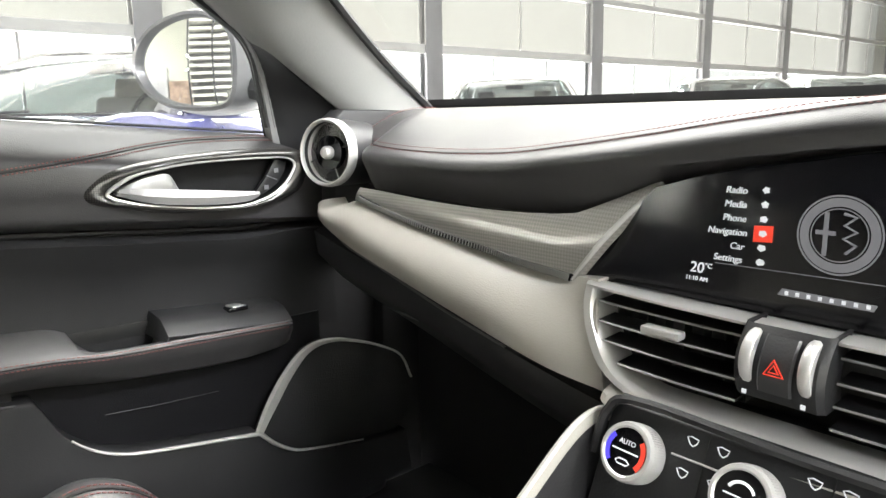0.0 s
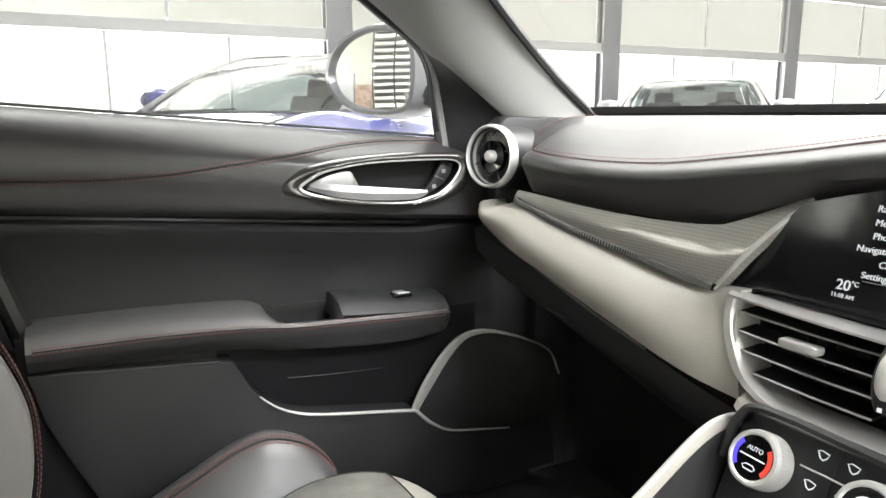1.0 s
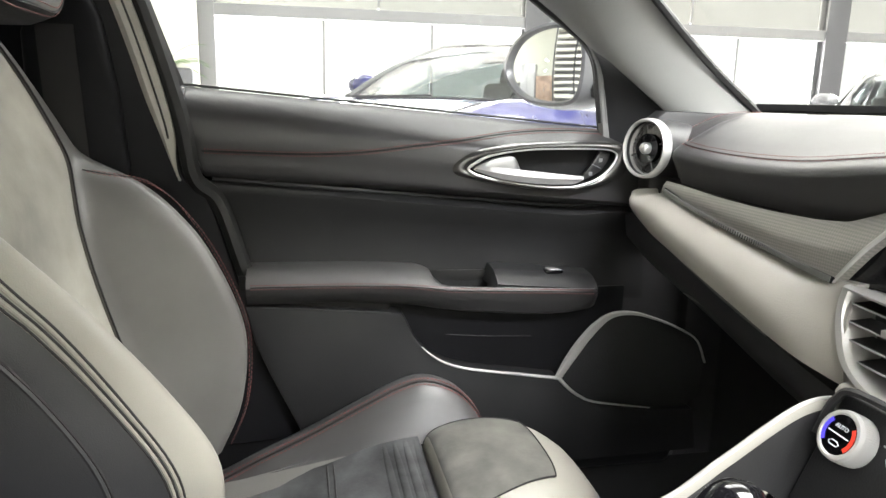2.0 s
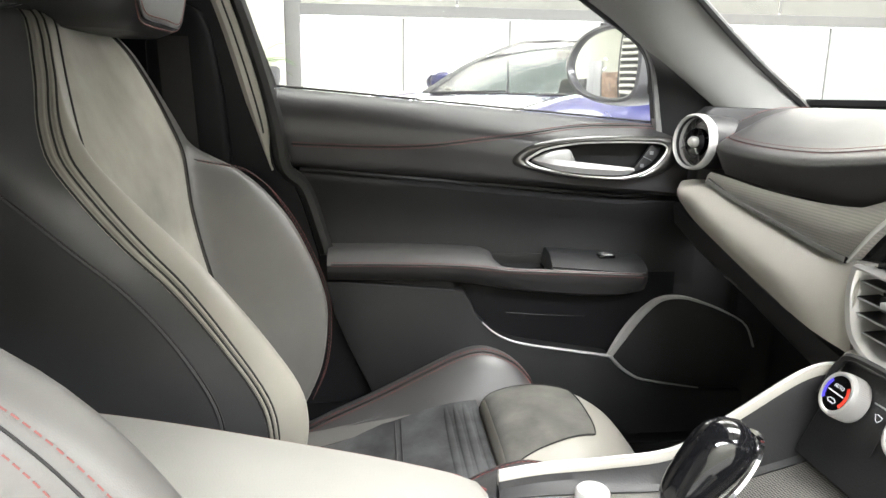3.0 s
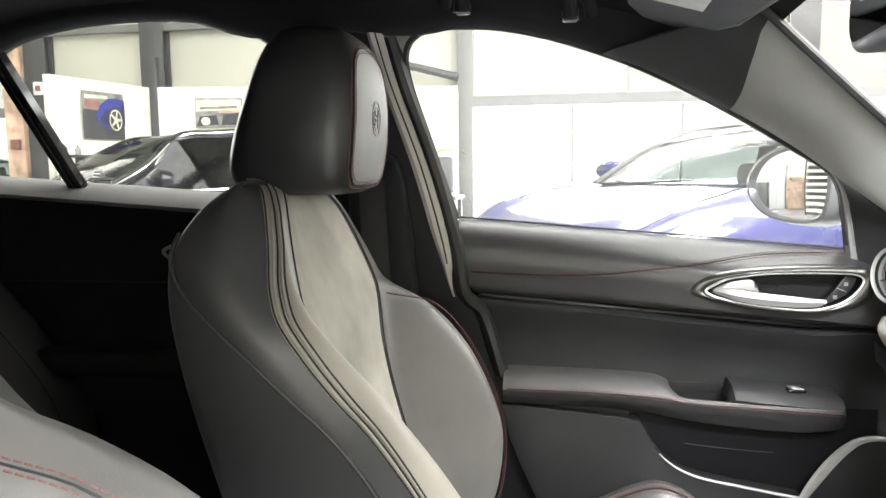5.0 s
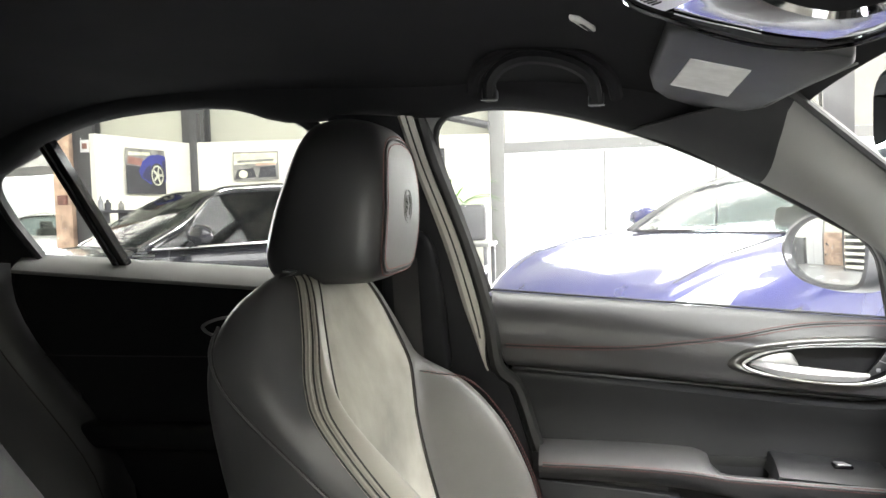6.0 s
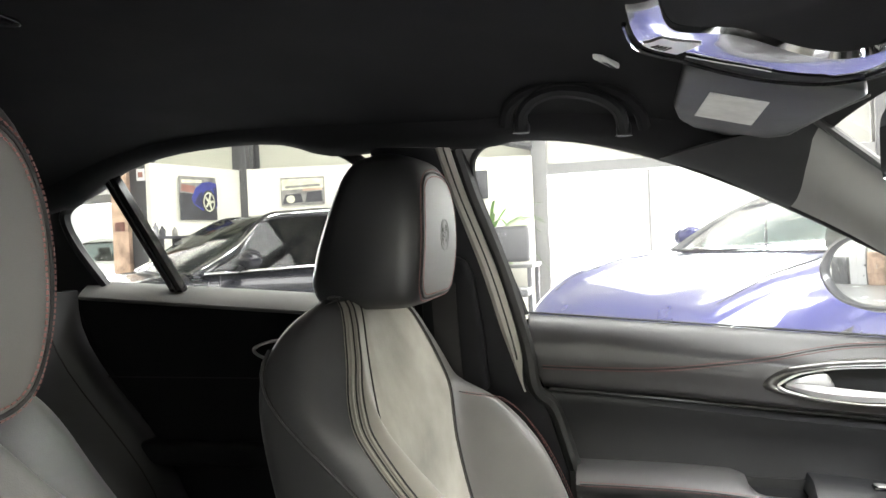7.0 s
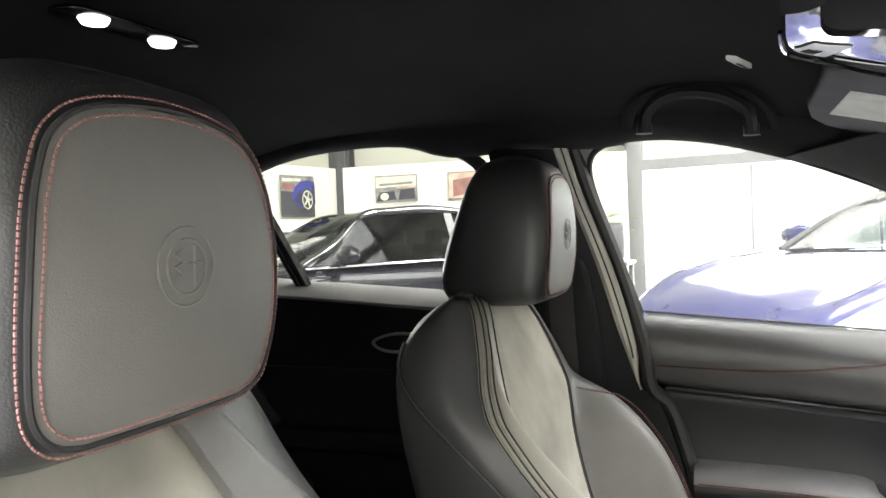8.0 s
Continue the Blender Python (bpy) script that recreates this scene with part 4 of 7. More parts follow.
tilt = pose(0, 0, 0, 90 - 2.3, 0, 0)


def screen_pose(x, z):
    return Matrix.Translation(on_screen(x, z, 0.0012)) @ tilt


for text, x, z in (("Radio", -0.0235, 0.8765), ("Media", -0.0235, 0.866), ("Phone", -0.0235, 0.8555), ("Navigation", -0.0285, 0.845), ("Car", -0.020, 0.8345), ("Settings", -0.0265, 0.8245)):
    words(text, screen_pose(x, z), 0.0072, WHITEGLOW, screen, "white menu word", slant=0.15)
for k in range(6):
    z = 0.8775 - 0.0106 * k
    if k == 3:
        part("highlight", slab([on_screen(x, q, 0.0006) for x, q in ((-0.0082, 0.8395), (0.0058, 0.8405), (0.0058, 0.8525), (-0.0082, 0.8515))], (0, -0.0006, 0)), REDGLOW, screen, "red highlighted menu square")
    ic = [(0.0032 * math.cos(2 * math.pi * j / 10 + k) * (1 if j % 2 else 0.6 + 0.08 * k), 0.0028 * math.sin(2 * math.pi * j / 10 + k) * (1 if j % 2 else 0.75)) for j in range(10)]
    part("menu_icon", slab([on_screen(-0.0012 + a, z + 0.0005 + b, 0.0014) for a, b in ic], (0, -0.0004, 0)), WHITEGLOW, screen, "white menu icon")
words("20", screen_pose(-0.0508, 0.8135), 0.012, WHITEGLOW, screen, "white temperature figure", slant=0.1)
words("°C", screen_pose(-0.0410, 0.816), 0.0055, WHITEGLOW, screen)
words("11:10 AM", screen_pose(-0.0505, 0.8048), 0.0048, WHITEGLOW, screen, "small white clock figures", slant=0.05)
part("rule", slab([on_screen(x, z, 0.0010) for x, z in ((-0.036, 0.8195), (0.16, 0.8222), (0.16, 0.8228), (-0.036, 0.8200))], (0, -0.0003, 0)), GREYGLOW, screen, "thin grey line")
part("preset_bar", slab([on_screen(x, z, 0.0010) for x, z in ((0.013, 0.8035), (0.076, 0.8030), (0.078, 0.8075), (0.016, 0.8085))], (0, -0.0003, 0)), GREYGLOW, screen, "grey preset bar")
for k in range(8):
    x = 0.0195 + 0.0076 * k
    part("preset_mark", slab([on_screen(x + a, 0.8058 + b, 0.0016) for a, b in ((-0.0013, -0.0014), (0.0013, -0.0014), (0.0013, 0.0014), (-0.0013, 0.0014))], (0, -0.0003, 0)), WHITEGLOW, screen, "small white preset mark")
# round emblem shown on the display, as plain shapes
for r0, r1, m_ in ((0.0275, 0.0262, GREYGLOW), (0.0255, 0.0195, GREYGLOW), (0.0185, 0.0176, GREYGLOW)):
    rows = [[on_screen(0.050 + r * math.cos(2 * math.pi * k / 40), 0.851 + r * math.sin(2 * math.pi * k / 40), 0.0014) for k in range(40)] for r in (r0, r1)]
    part("emblem_ring", sheet(rows, True), m_, screen, "grey emblem ring", smooth=0)
part("emblem_cross", merge(box(0.0415, on_screen(0, 0.851).y - 0.0016, 0.851, 0.003, 0.0005, 0.030, 0), box(0.0415, on_screen(0, 0.851).y - 0.0016, 0.852, 0.013, 0.0006, 0.003, 0)), GREYGLOW, screen, "grey emblem bars", smooth=0)
part("emblem_bend", tube([on_screen(x, z, 0.0016) for x, z in ((0.052, 0.866), (0.060, 0.864), (0.053, 0.858), (0.061, 0.854), (0.053, 0.849), (0.061, 0.845), (0.055, 0.839))], 0.0012, 4), GREYGLOW, screen, "grey emblem curve", smooth=0)

# centre outlets
OUT = [(-0.143, 0.790), (-0.05, 0.789), (0.05, 0.788), (0.20, 0.789), (0.30, 0.79), (0.312, 0.77), (0.30, 0.73), (0.27, 0.712), (0.20, 0.706), (0.05, 0.7035), (-0.05, 0.7045), (-0.09, 0.711), (-0.118, 0.725), (-0.136, 0.750), (-0.143, 0.772)]


def duct_y(x, z):
    return 0.660 - 0.20 * (0.79 - z) + 0.25 * max(0.0, abs(x - 0.04) - 0.08) ** 1.5


duct = thing("centre_outlet", (0.05, 0.68, 0.70), "wide centre air outlet with a satin silver frame and black slats", "air outlet")
ring = curve([V(x, 0, z) for x, z in OUT + [OUT[0]]], 91)[:-1]
rows = []
for f, d in ((-0.06, 0.012), (0.0, 0.0), (0.2, -0.005), (0.7, -0.004), (1.0, 0.003), (1.03, 0.03)):
    row = []
    for p in ring:
        left, right = step(-0.02, -0.13, p.x), step(0.22, 0.30, p.x)
        high = step(0.74, 0.785, p.z)
        q = p + V(f * (0.014 * left - 0.02 * right), 0, f * (0.010 * (1 - high) * (1 - 0.6 * left) - 0.0045 * high))
        row.append(V(q.x, duct_y(q.x, q.z) + d, q.z))
    rows.append(row)
part("outlet_frame", thick(sheet(rows, True), 0.002), SILVER, duct, "satin silver outlet frame")
part("outlet_throat", thick(sheet([[V(x, 0.72, z) for z in (0.70, 0.75, 0.80)] for x in (-0.15, 0.0, 0.15, 0.32)]), 0.003), RUBBER, duct)
for z in (0.775, 0.7585, 0.7435, 0.7285):
    a = -0.128 if z > 0.73 else -0.100
    for x0, x1 in ((a, 0.004), (0.068, 0.285)):
        rows = [[V(x, duct_y(x, z) + 0.002, z), V(x, duct_y(x, z) + 0.003, z + 0.0016), V(x, duct_y(x, z) + 0.026, z + 0.003), V(x, duct_y(x, z) + 0.026, z + 0.001), V(x, duct_y(x, z) + 0.003, z - 0.0006)] for x in (x0 + (x1 - x0) * k / 10 for k in range(11))]
        part("slat", caps(sheet(rows, True)), REARBLACK, duct)
        part("slat_edge", tube([r[0] + V(0, -0.0004, 0.0006) for r in rows], 0.0010, 5), LEVER, duct, "bright slat edge")
for x in (-0.115 + 0.018 * k for k in range(7)):
    part("fin", box(x, duct_y(x, 0.75) + 0.042, 0.748, 0.002, 0.012, 0.07, 0.0005, 1), RUBBER, duct)
part("slat_tab", box(-0.059, duct_y(-0.059, 0.765) - 0.002, 0.7655, 0.034, 0.012, 0.007, 0.002, 2), SILVER, duct, "silver slat tab")
# hazard switch block with two thumb wheels
rows = []
for k in range(13):
    z = 0.790 - 0.050 * k / 12
    bow = 0.020 * math.sin(math.pi * (0.15 + 0.7 * k / 12))
    rows.append([V(x, duct_y(0.037, z) - bow + e, z) for x, e in ((0.007, 0.03), (0.007, 0.004), (0.011, 0.0), (0.063, 0.0), (0.067, 0.004), (0.067, 0.03))])
hz = part("hazard_block", thick(sheet(rows), 0.003), PLASTIC, duct, "satin black switch block")
for x in (0.0175, 0.0565):
    wm = Matrix.Translation((x, duct_y(0.037, 0.767) - 0.006, 0.767)) @ pose(0, 0, 0, 0, 90, 0)
    part("thumb_wheel", lathe([(0.0, -0.004), (0.019, -0.004), (0.0205, -0.002), (0.0205, 0.002), (0.019, 0.004), (0.0, 0.004)], wm, 40), SILVER, hz, "ribbed silver thumb wheel")
    part("wheel_mark", box(x, duct_y(0.037, 0.745) - 0.0175, 0.7455, 0.003, 0.001, 0.003, 0), WHITEGLOW, hz, "small white outlet mark")
part("hazard_button", thick(sheet([[r[2] + V(0.0145, -0.0012, 0), r[2] + V(0.016, -0.003, 0), r[3] + V(-0.016, -0.003, 0), r[3] + V(-0.0145, -0.0012, 0)] for r in rows[1:-2]]), 0.001), SATIN, hz, "satin grey hazard button")
tri_z = 0.767
ty = duct_y(0.037, tri_z) - 0.0240
out3 = [V(0.037 + a, ty, tri_z + b) for a, b in ((-0.0065, -0.005), (0.0065, -0.005), (0.0, 0.006))]
part("hazard_sign", tube(out3, 0.0007, 4, True), REDGLOW, hz, "red hazard triangle", smooth=0)
part("hazard_sign", tube([V(0.037, ty, tri_z - 0.001) + (p - V(0.037, ty, tri_z - 0.001)) * 0.5 for p in out3], 0.0006, 4, True), REDGLOW, hz, "inner red triangle", smooth=0)

# climate panel
cl = thing("climate_panel", (0.04, 0.63, 0.66), "black climate control panel with round dials", "control panel")
lean = 0.45
def panel_at(x, z, out=0.0):
    return V(x, 0.622 - lean * (0.690 - z) - out * 0.92, z + out * 0.35)


pn = [(-0.085, 0.708), (0.16, 0.708), (0.18, 0.70), (0.18, 0.61), (-0.085, 0.61)]
panel = part("panel", slab([panel_at(x, z) for x, z in pn], (0, 0.012, 0.004), 0.002), PLASTIC, cl, "satin black panel")
part("recess_lip", tube(curve([panel_at(-0.088, 0.668, 0.004), panel_at(-0.086, 0.70, 0.004), panel_at(-0.06, 0.713, 0.006), panel_at(0.06, 0.711, 0.006), panel_at(0.18, 0.712, 0.006)], 24), 0.004, 6), PLASTIC, panel)
for k, x in enumerate((-0.052, 0.036, 0.124)):
    dm_ = Matrix.Translation(panel_at(x, 0.678, 0.0)) @ (V(-0.05, -0.90, 0.42)).to_track_quat("Z", "Y").to_matrix().to_4x4()
    dial = part("dial", lathe([(0.0225, 0.0), (0.0225, 0.016), (0.0215, 0.0195), (0.019, 0.0200), (0.0175, 0.0185), (0.0175, 0.017)], dm_, 48), SILVER, cl, "ribbed satin silver dial")
    part("dial_face", lathe([(0.0, 0.0188), (0.0178, 0.0186), (0.0178, 0.015)], dm_, 40), GLOSS, dial, "gloss black dial face")
    ticks = bmesh.new()
    for a in range(0, 360, 5):
        c, s = math.cos(radians(a)), math.sin(radians(a))
        tube([dm_ @ V(0.0226 * c, 0.0226 * s, 0.003), dm_ @ V(0.0226 * c, 0.0226 * s, 0.015)], 0.0004, 3, bm=ticks)
    part("knurl", ticks, SILVER, dial)
    part("dial_line", tube([dm_ @ V(-0.0115, 0.0, 0.0192), dm_ @ V(0.0115, 0.0, 0.0192)], 0.0006, 4), WHITEGLOW, dial, "white line")
    if k != 1:
        words("AUTO", dm_ @ Matrix.Translation((0, 0.0065, 0.019)), 0.0052, WHITEGLOW, dial, "white dial word", 0.0002)
        for m_, a0, a1 in ((BLUEGLOW, 140, 220), (REDGLOW, -40, 40)):
            rows = [[dm_ @ V(r * math.cos(radians(a0 + (a1 - a0) * j / 10)), r * math.sin(radians(a0 + (a1 - a0) * j / 10)), 0.0193) for j in range(11)] for r in (0.0135, 0.0175)]
            part("dial_colour", sheet(rows), m_, dial, "blue and red temperature arc", smooth=0)
        part("dial_icon", tube([dm_ @ V(a, b, 0.0192) for a, b in ((-0.006, -0.008), (-0.003, -0.006), (0.003, -0.006), (0.006, -0.008), (0.004, -0.010), (-0.004, -0.010))], 0.0005, 4, True), WHITEGLOW, dial)
    else:
        part("dial_icon", tube([dm_ @ V(0.010 * math.cos(radians(a)), 0.010 * math.sin(radians(a)), 0.0192) for a in range(30, 151, 12)], 0.0012, 4), WHITEGLOW, dial)
part("panel_line", tube([panel_at(-0.0265, 0.687, 0.0012), panel_at(0.012, 0.687, 0.0012)], 0.0009, 5), SILVER, panel, "bright dividing line")
part("panel_line", tube([panel_at(0.060, 0.687, 0.0012), panel_at(0.10, 0.687, 0.0012)], 0.0009, 5), SILVER, panel)
for x, z in ((-0.013, 0.699), (0.010, 0.699), (-0.015, 0.677), (0.009, 0.677), (0.071, 0.700), (0.092, 0.700)):
    shape = [(-0.005, 0.002), (-0.002, 0.003), (0.004, 0.002), (0.003, -0.001), (0.0005, -0.003), (-0.002, -0.002)]
    part("button_icon", tube([panel_at(x + a, z + b, 0.0008) for a, b in shape], 0.0005, 4, True), WHITEGLOW, panel, "pale button symbol", smooth=0)
for x in (-0.002, 0.082):
    part("button_gap", tube([panel_at(x, 0.707, 0.0004), panel_at(x, 0.645, 0.0004)], 0.0006, 4), RUBBER, panel)

# ---------------------------------------------------------------- centre console
con = thing("centre_console", (0.03, 0.25, 0.29), "dark centre console with pale leather edges and a padded armrest", "console")
rows = []
RAIL = [(-0.100, 0.285, 0.588), (-0.104, 0.33, 0.592), (-0.104, 0.40, 0.596), (-0.103, 0.470, 0.606), (-0.102, 0.530, 0.645), (-0.101, 0.594, 0.687), (-0.102, 0.632, 0.694), (-0.103, 0.655, 0.68)]
rl = curve(RAIL, 50)
rows = [[p + V(-0.004, 0, -0.016), p + V(-0.006, 0, -0.004), p + V(-0.003, 0, 0.001), p + V(0.003, 0, 0.001), p + V(0.005, 0, -0.003), p + V(0.005, 0, -0.008)] for p in rl]
part("edge_rail", thick(sheet(rows), 0.002), TRIM, con, "pale leather edge rail")
part("rail_bead", tube([p + V(0.002, 0, 0.0022) for p in rl], 0.0018, 6), SILVER, con, "silver bead")
rows = [[V(p.x - 0.006, p.y, p.z - 0.012), V(p.x - 0.012, p.y, p.z - 0.06), V(p.x - 0.02, p.y, 0.29)] for p in rl]
part("side_panel", thick(sheet(rows), 0.004), PLASTIC, con, "black side panel")
deck_z = lambda y: 0.570 + 0.3 * max(0, y - 0.5)
for s, x in ((1, 0.0), (-1, 0.262)):
    rows = [[V(p.x + x + 0.004 * s, p.y, p.z - 0.006), V(p.x + x + 0.006 * s, p.y, p.z - 0.016), V(p.x + x + 0.012 * s, p.y, min(p.z - 0.018, deck_z(p.y) + 0.003)), V(p.x + x + 0.02 * s, p.y, min(p.z - 0.019, deck_z(p.y)))] for p in rl]
    part("tray_wall", thick(sheet(rows), 0.003), COVER, con, "dark grey inner wall of the tray")
rows = [[V(-0.092 + 0.25 * j / 6, p.y, deck_z(p.y) - 0.002) for j in range(7)] for p in rl]
part("top_tray", thick(sheet(rows), 0.004), CARBONTOP, con, "carbon fibre console top")
part("side_panel", slab([(0.17, 0.28, 0.29), (0.17, 0.28, 0.58), (0.17, 0.47, 0.60), (0.17, 0.60, 0.68), (0.17, 0.70, 0.68), (0.17, 0.70, 0.29)], (0.01, 0, 0), 0.003), PLASTIC, con)
# stack between console and climate panel
part("stack_housing", slab([(-0.095, 0.605, 0.60), (-0.095, 0.645, 0.70), (-0.095, 0.66, 0.712), (-0.095, 0.72, 0.70), (-0.095, 0.72, 0.3), (-0.095, 0.62, 0.3)], (0.28, 0, 0), 0.004), PLASTIC, con, "black centre stack")
# padded armrest lid
rows = []
for k in range(25):
    y = -0.32 + 0.605 * k / 24
    z = lerp([(-0.32, 0.70), (-0.1, 0.676), (0.09, 0.638), (0.24, 0.600), (0.275, 0.580), (0.285, 0.560)], y)
    rows.append([V(-0.084, y, z - 0.07), V(-0.086, y, z - 0.012), V(-0.078, y, z), V(-0.05, y, z + 0.005), V(0.03, y, z + 0.008), V(0.11, y, z + 0.005), V(0.135, y, z), V(0.142, y, z - 0.012), V(0.140, y, z - 0.07)])
lid = part("armrest_lid", caps(sheet(rows)), PALELEATHER, con, "padded leather armrest lid, paled for the light from above")
part("lid_piping", tube([V(-0.0815, y, lerp([(-0.32, 0.70), (-0.1, 0.676), (0.09, 0.638), (0.24, 0.600), (0.275, 0.580)], y) - 0.003) for y in (-0.3 + 0.57 * k / 20 for k in range(21))], 0.0012, 5), THREAD, lid, "red edge stitching")
part("lid_base", box(0.028, -0.02, 0.43, 0.22, 0.60, 0.30, 0.01), PLASTIC, con, "black console box")

# gear selector
gs = thing("gear_selector", (0.03, 0.44, 0.572), "gloss black gear selector with a chrome rim", "gear selector")
rows = []
for k in range(17):
    u = k / 16
    c = V(0.03, 0.405, 0.625).lerp(V(0.03, 0.462, 0.700), u)
    w = lerp([(0, 0.010), (0.1, 0.018), (0.4, 0.022), (0.75, 0.023), (0.92, 0.017), (1, 0.005)], u)
    h = lerp([(0, 0.010), (0.1, 0.017), (0.4, 0.024), (0.75, 0.026), (0.92, 0.018), (1, 0.005)], u)
    d = V(0, -0.8, 0.6)
    rows.append([c + V(1, 0, 0) * w * math.cos(2 * math.pi * j / 24) + d * h * math.sin(2 * math.pi * j / 24) for j in range(24)])
part("knob", caps(sheet(rows, True)), GLOSS, gs, "gloss black grip")
part("rim", tube(curve([(0.03, 0.414, 0.612), (0.046, 0.430, 0.630), (0.0525, 0.451, 0.657), (0.047, 0.468, 0.682), (0.03, 0.474, 0.690), (0.013, 0.468, 0.682), (0.0075, 0.451, 0.657), (0.014, 0.430, 0.630), (0.03, 0.414, 0.612)], 40)[:-1], 0.003, 6, True), CHROME, gs, "chrome rim")
part("stem", tube([V(0.03, 0.43, 0.565), V(0.03, 0.432, 0.64)], 0.012, 10), PLASTIC, gs, "black stem")
part("foot", lathe([(0.0, 0.012), (0.035, 0.008), (0.042, 0.0)], Matrix.Translation((0.03, 0.43, 0.570)), 32), SILVER, gs, "silver foot ring")
dial = thing("drive_dial", (-0.063, 0.371, 0.57), "pale round drive mode dial on the console", "dial")
part("dial_body", lathe([(0.017, 0.0), (0.017, 0.014), (0.015, 0.017), (0.0, 0.018)], Matrix.Translation((-0.063, 0.371, 0.571)), 32), SILVER, dial)

# ---------------------------------------------------------------- seats
YC = [(0.46, 0.0), (0.50, -0.012), (0.56, -0.035), (0.62, -0.057), (0.715, -0.085), (0.79, -0.102), (0.85, -0.113), (0.90, -0.13), (1.0, -0.165), (1.03, -0.182), (1.045, -0.20)]
# half width of the suede panel towards the cabin's middle and towards the door
WI = ([(0.46, 0.105), (0.60, 0.112), (0.70, 0.135), (0.76, 0.155), (0.835, 0.167), (0.866, 0.171), (0.905, 0.166), (0.96, 0.141), (1.0, 0.114), (1.02, 0.094), (1.045, 0.062)],
      [(0.46, 0.105), (0.6, 0.112), (0.70, 0.118), (0.79, 0.125), (0.84, 0.140), (0.875, 0.160), (0.905, 0.158), (0.96, 0.136), (1.0, 0.112), (1.02, 0.094), (1.045, 0.062)],
      [(0.46, 0.105), (0.6, 0.11), (0.75, 0.115), (0.85, 0.112), (0.92, 0.095), (1.0, 0.062), (1.045, 0.045)])
WF = ([(0.46, 0.204), (0.6, 0.221), (0.75, 0.226), (0.85, 0.222), (0.888, 0.214), (0.905, 0.205), (0.932, 0.187), (0.97, 0.158), (1.0, 0.136), (1.023, 0.114), (1.045, 0.085)],) * 2 + ([(0.46, 0.20), (0.6, 0.217), (0.75, 0.222), (0.85, 0.217), (0.884, 0.205), (0.92, 0.165), (0.95, 0.138), (0.98, 0.112), (1.023, 0.08), (1.045, 0.06)],)
WS = [(0.46, 0.209), (0.6, 0.226), (0.75, 0.231), (0.85, 0.228), (0.92, 0.217), (0.97, 0.196), (1.01, 0.172), (1.03, 0.150), (1.045, 0.112)]
# how far the bolsters stand out, in the same order
BOL = ([(0.46, 0.03), (0.5, 0.063), (0.56, 0.117), (0.63, 0.145), (0.70, 0.130), (0.78, 0.092), (0.85, 0.040), (0.90, 0.012), (0.95, 0.0), (1.05, 0.0)],
       [(0.46, 0.045), (0.53, 0.098), (0.595, 0.131), (0.635, 0.142), (0.69, 0.141), (0.755, 0.126), (0.80, 0.101), (0.83, 0.074), (0.85, 0.047), (0.866, 0.018), (0.88, 0.003), (0.90, 0.0), (1.05, 0.0)],
       [(0.46, 0.065), (0.5, 0.087), (0.56, 0.123), (0.63, 0.150), (0.70, 0.130), (0.78, 0.092), (0.85, 0.037), (0.90, 0.012), (0.95, 0.0), (1.05, 0.0)])
YB = [(0.46, -0.16), (0.55, -0.20), (0.67, -0.236), (0.83, -0.282), (0.95, -0.303), (1.0, -0.286), (1.03, -0.255), (1.045, -0.225)]


FAT = [(0.46, 0.0), (0.5, 0.005), (0.6, 0.022), (0.70, 0.036), (0.80, 0.037), (0.83, 0.028), (0.855, 0.018), (0.88, 0.003), (0.90, 0.0), (1.05, 0.0)]


# how far the near bolster rounds over before its outer seams
ROUND = [(0.46, 0.030), (0.6, 0.038), (0.70, 0.040), (0.77, 0.043), (0.80, 0.047), (0.83, 0.045), (0.86, 0.041), (0.89, 0.036), (0.92, 0.029), (0.96, 0.022), (1.05, 0.020)]


def seat_front(a, z, fat=0, far=0):
    """Depth of the backrest's front skin at the distance a from its middle; fat swells the bolster, far: the door side."""
    wi, wf = lerp(WI[far], z), lerp(WF[far], z)
    y = lerp(YC, z)
    if a <= wi:
        return y - 0.008 * (1 - (a / wi) ** 2)
    q = (a - wi) / max(wf - wi, 1e-4)
    return y + (lerp(BOL[far], z) + fat * lerp(FAT, z)) * step(0.0, 0.62, q) - (lerp(ROUND, z) * max(0.0, (q - 0.62) / 0.38) ** 2 if far == 0 else 0.020 * max(0.0, (q - 0.72) / 0.28) ** 2)


def seat_side(s, z, fat=0, far=0):
    """The side skin at z; s runs from the front edge (0) to the back's middle (1)."""
    wf, ws, yb = lerp(WF[far], z), lerp(WS, z), lerp(YB, z)
    f = V(wf, seat_front(wf, z, fat, far), 0)
    line = [f, V(max(wf, ws) + 0.004 if ws > wf else wf + 0.004, f.y * 0.72 + yb * 0.28, 0), V(ws, f.y * 0.35 + yb * 0.65, 0), V(ws * 0.93, yb + 0.022, 0), V(ws * 0.6, yb, 0), V(0, yb - 0.004, 0)]
    return curve(line, 21)[min(20, max(0, round(s * 20)))]


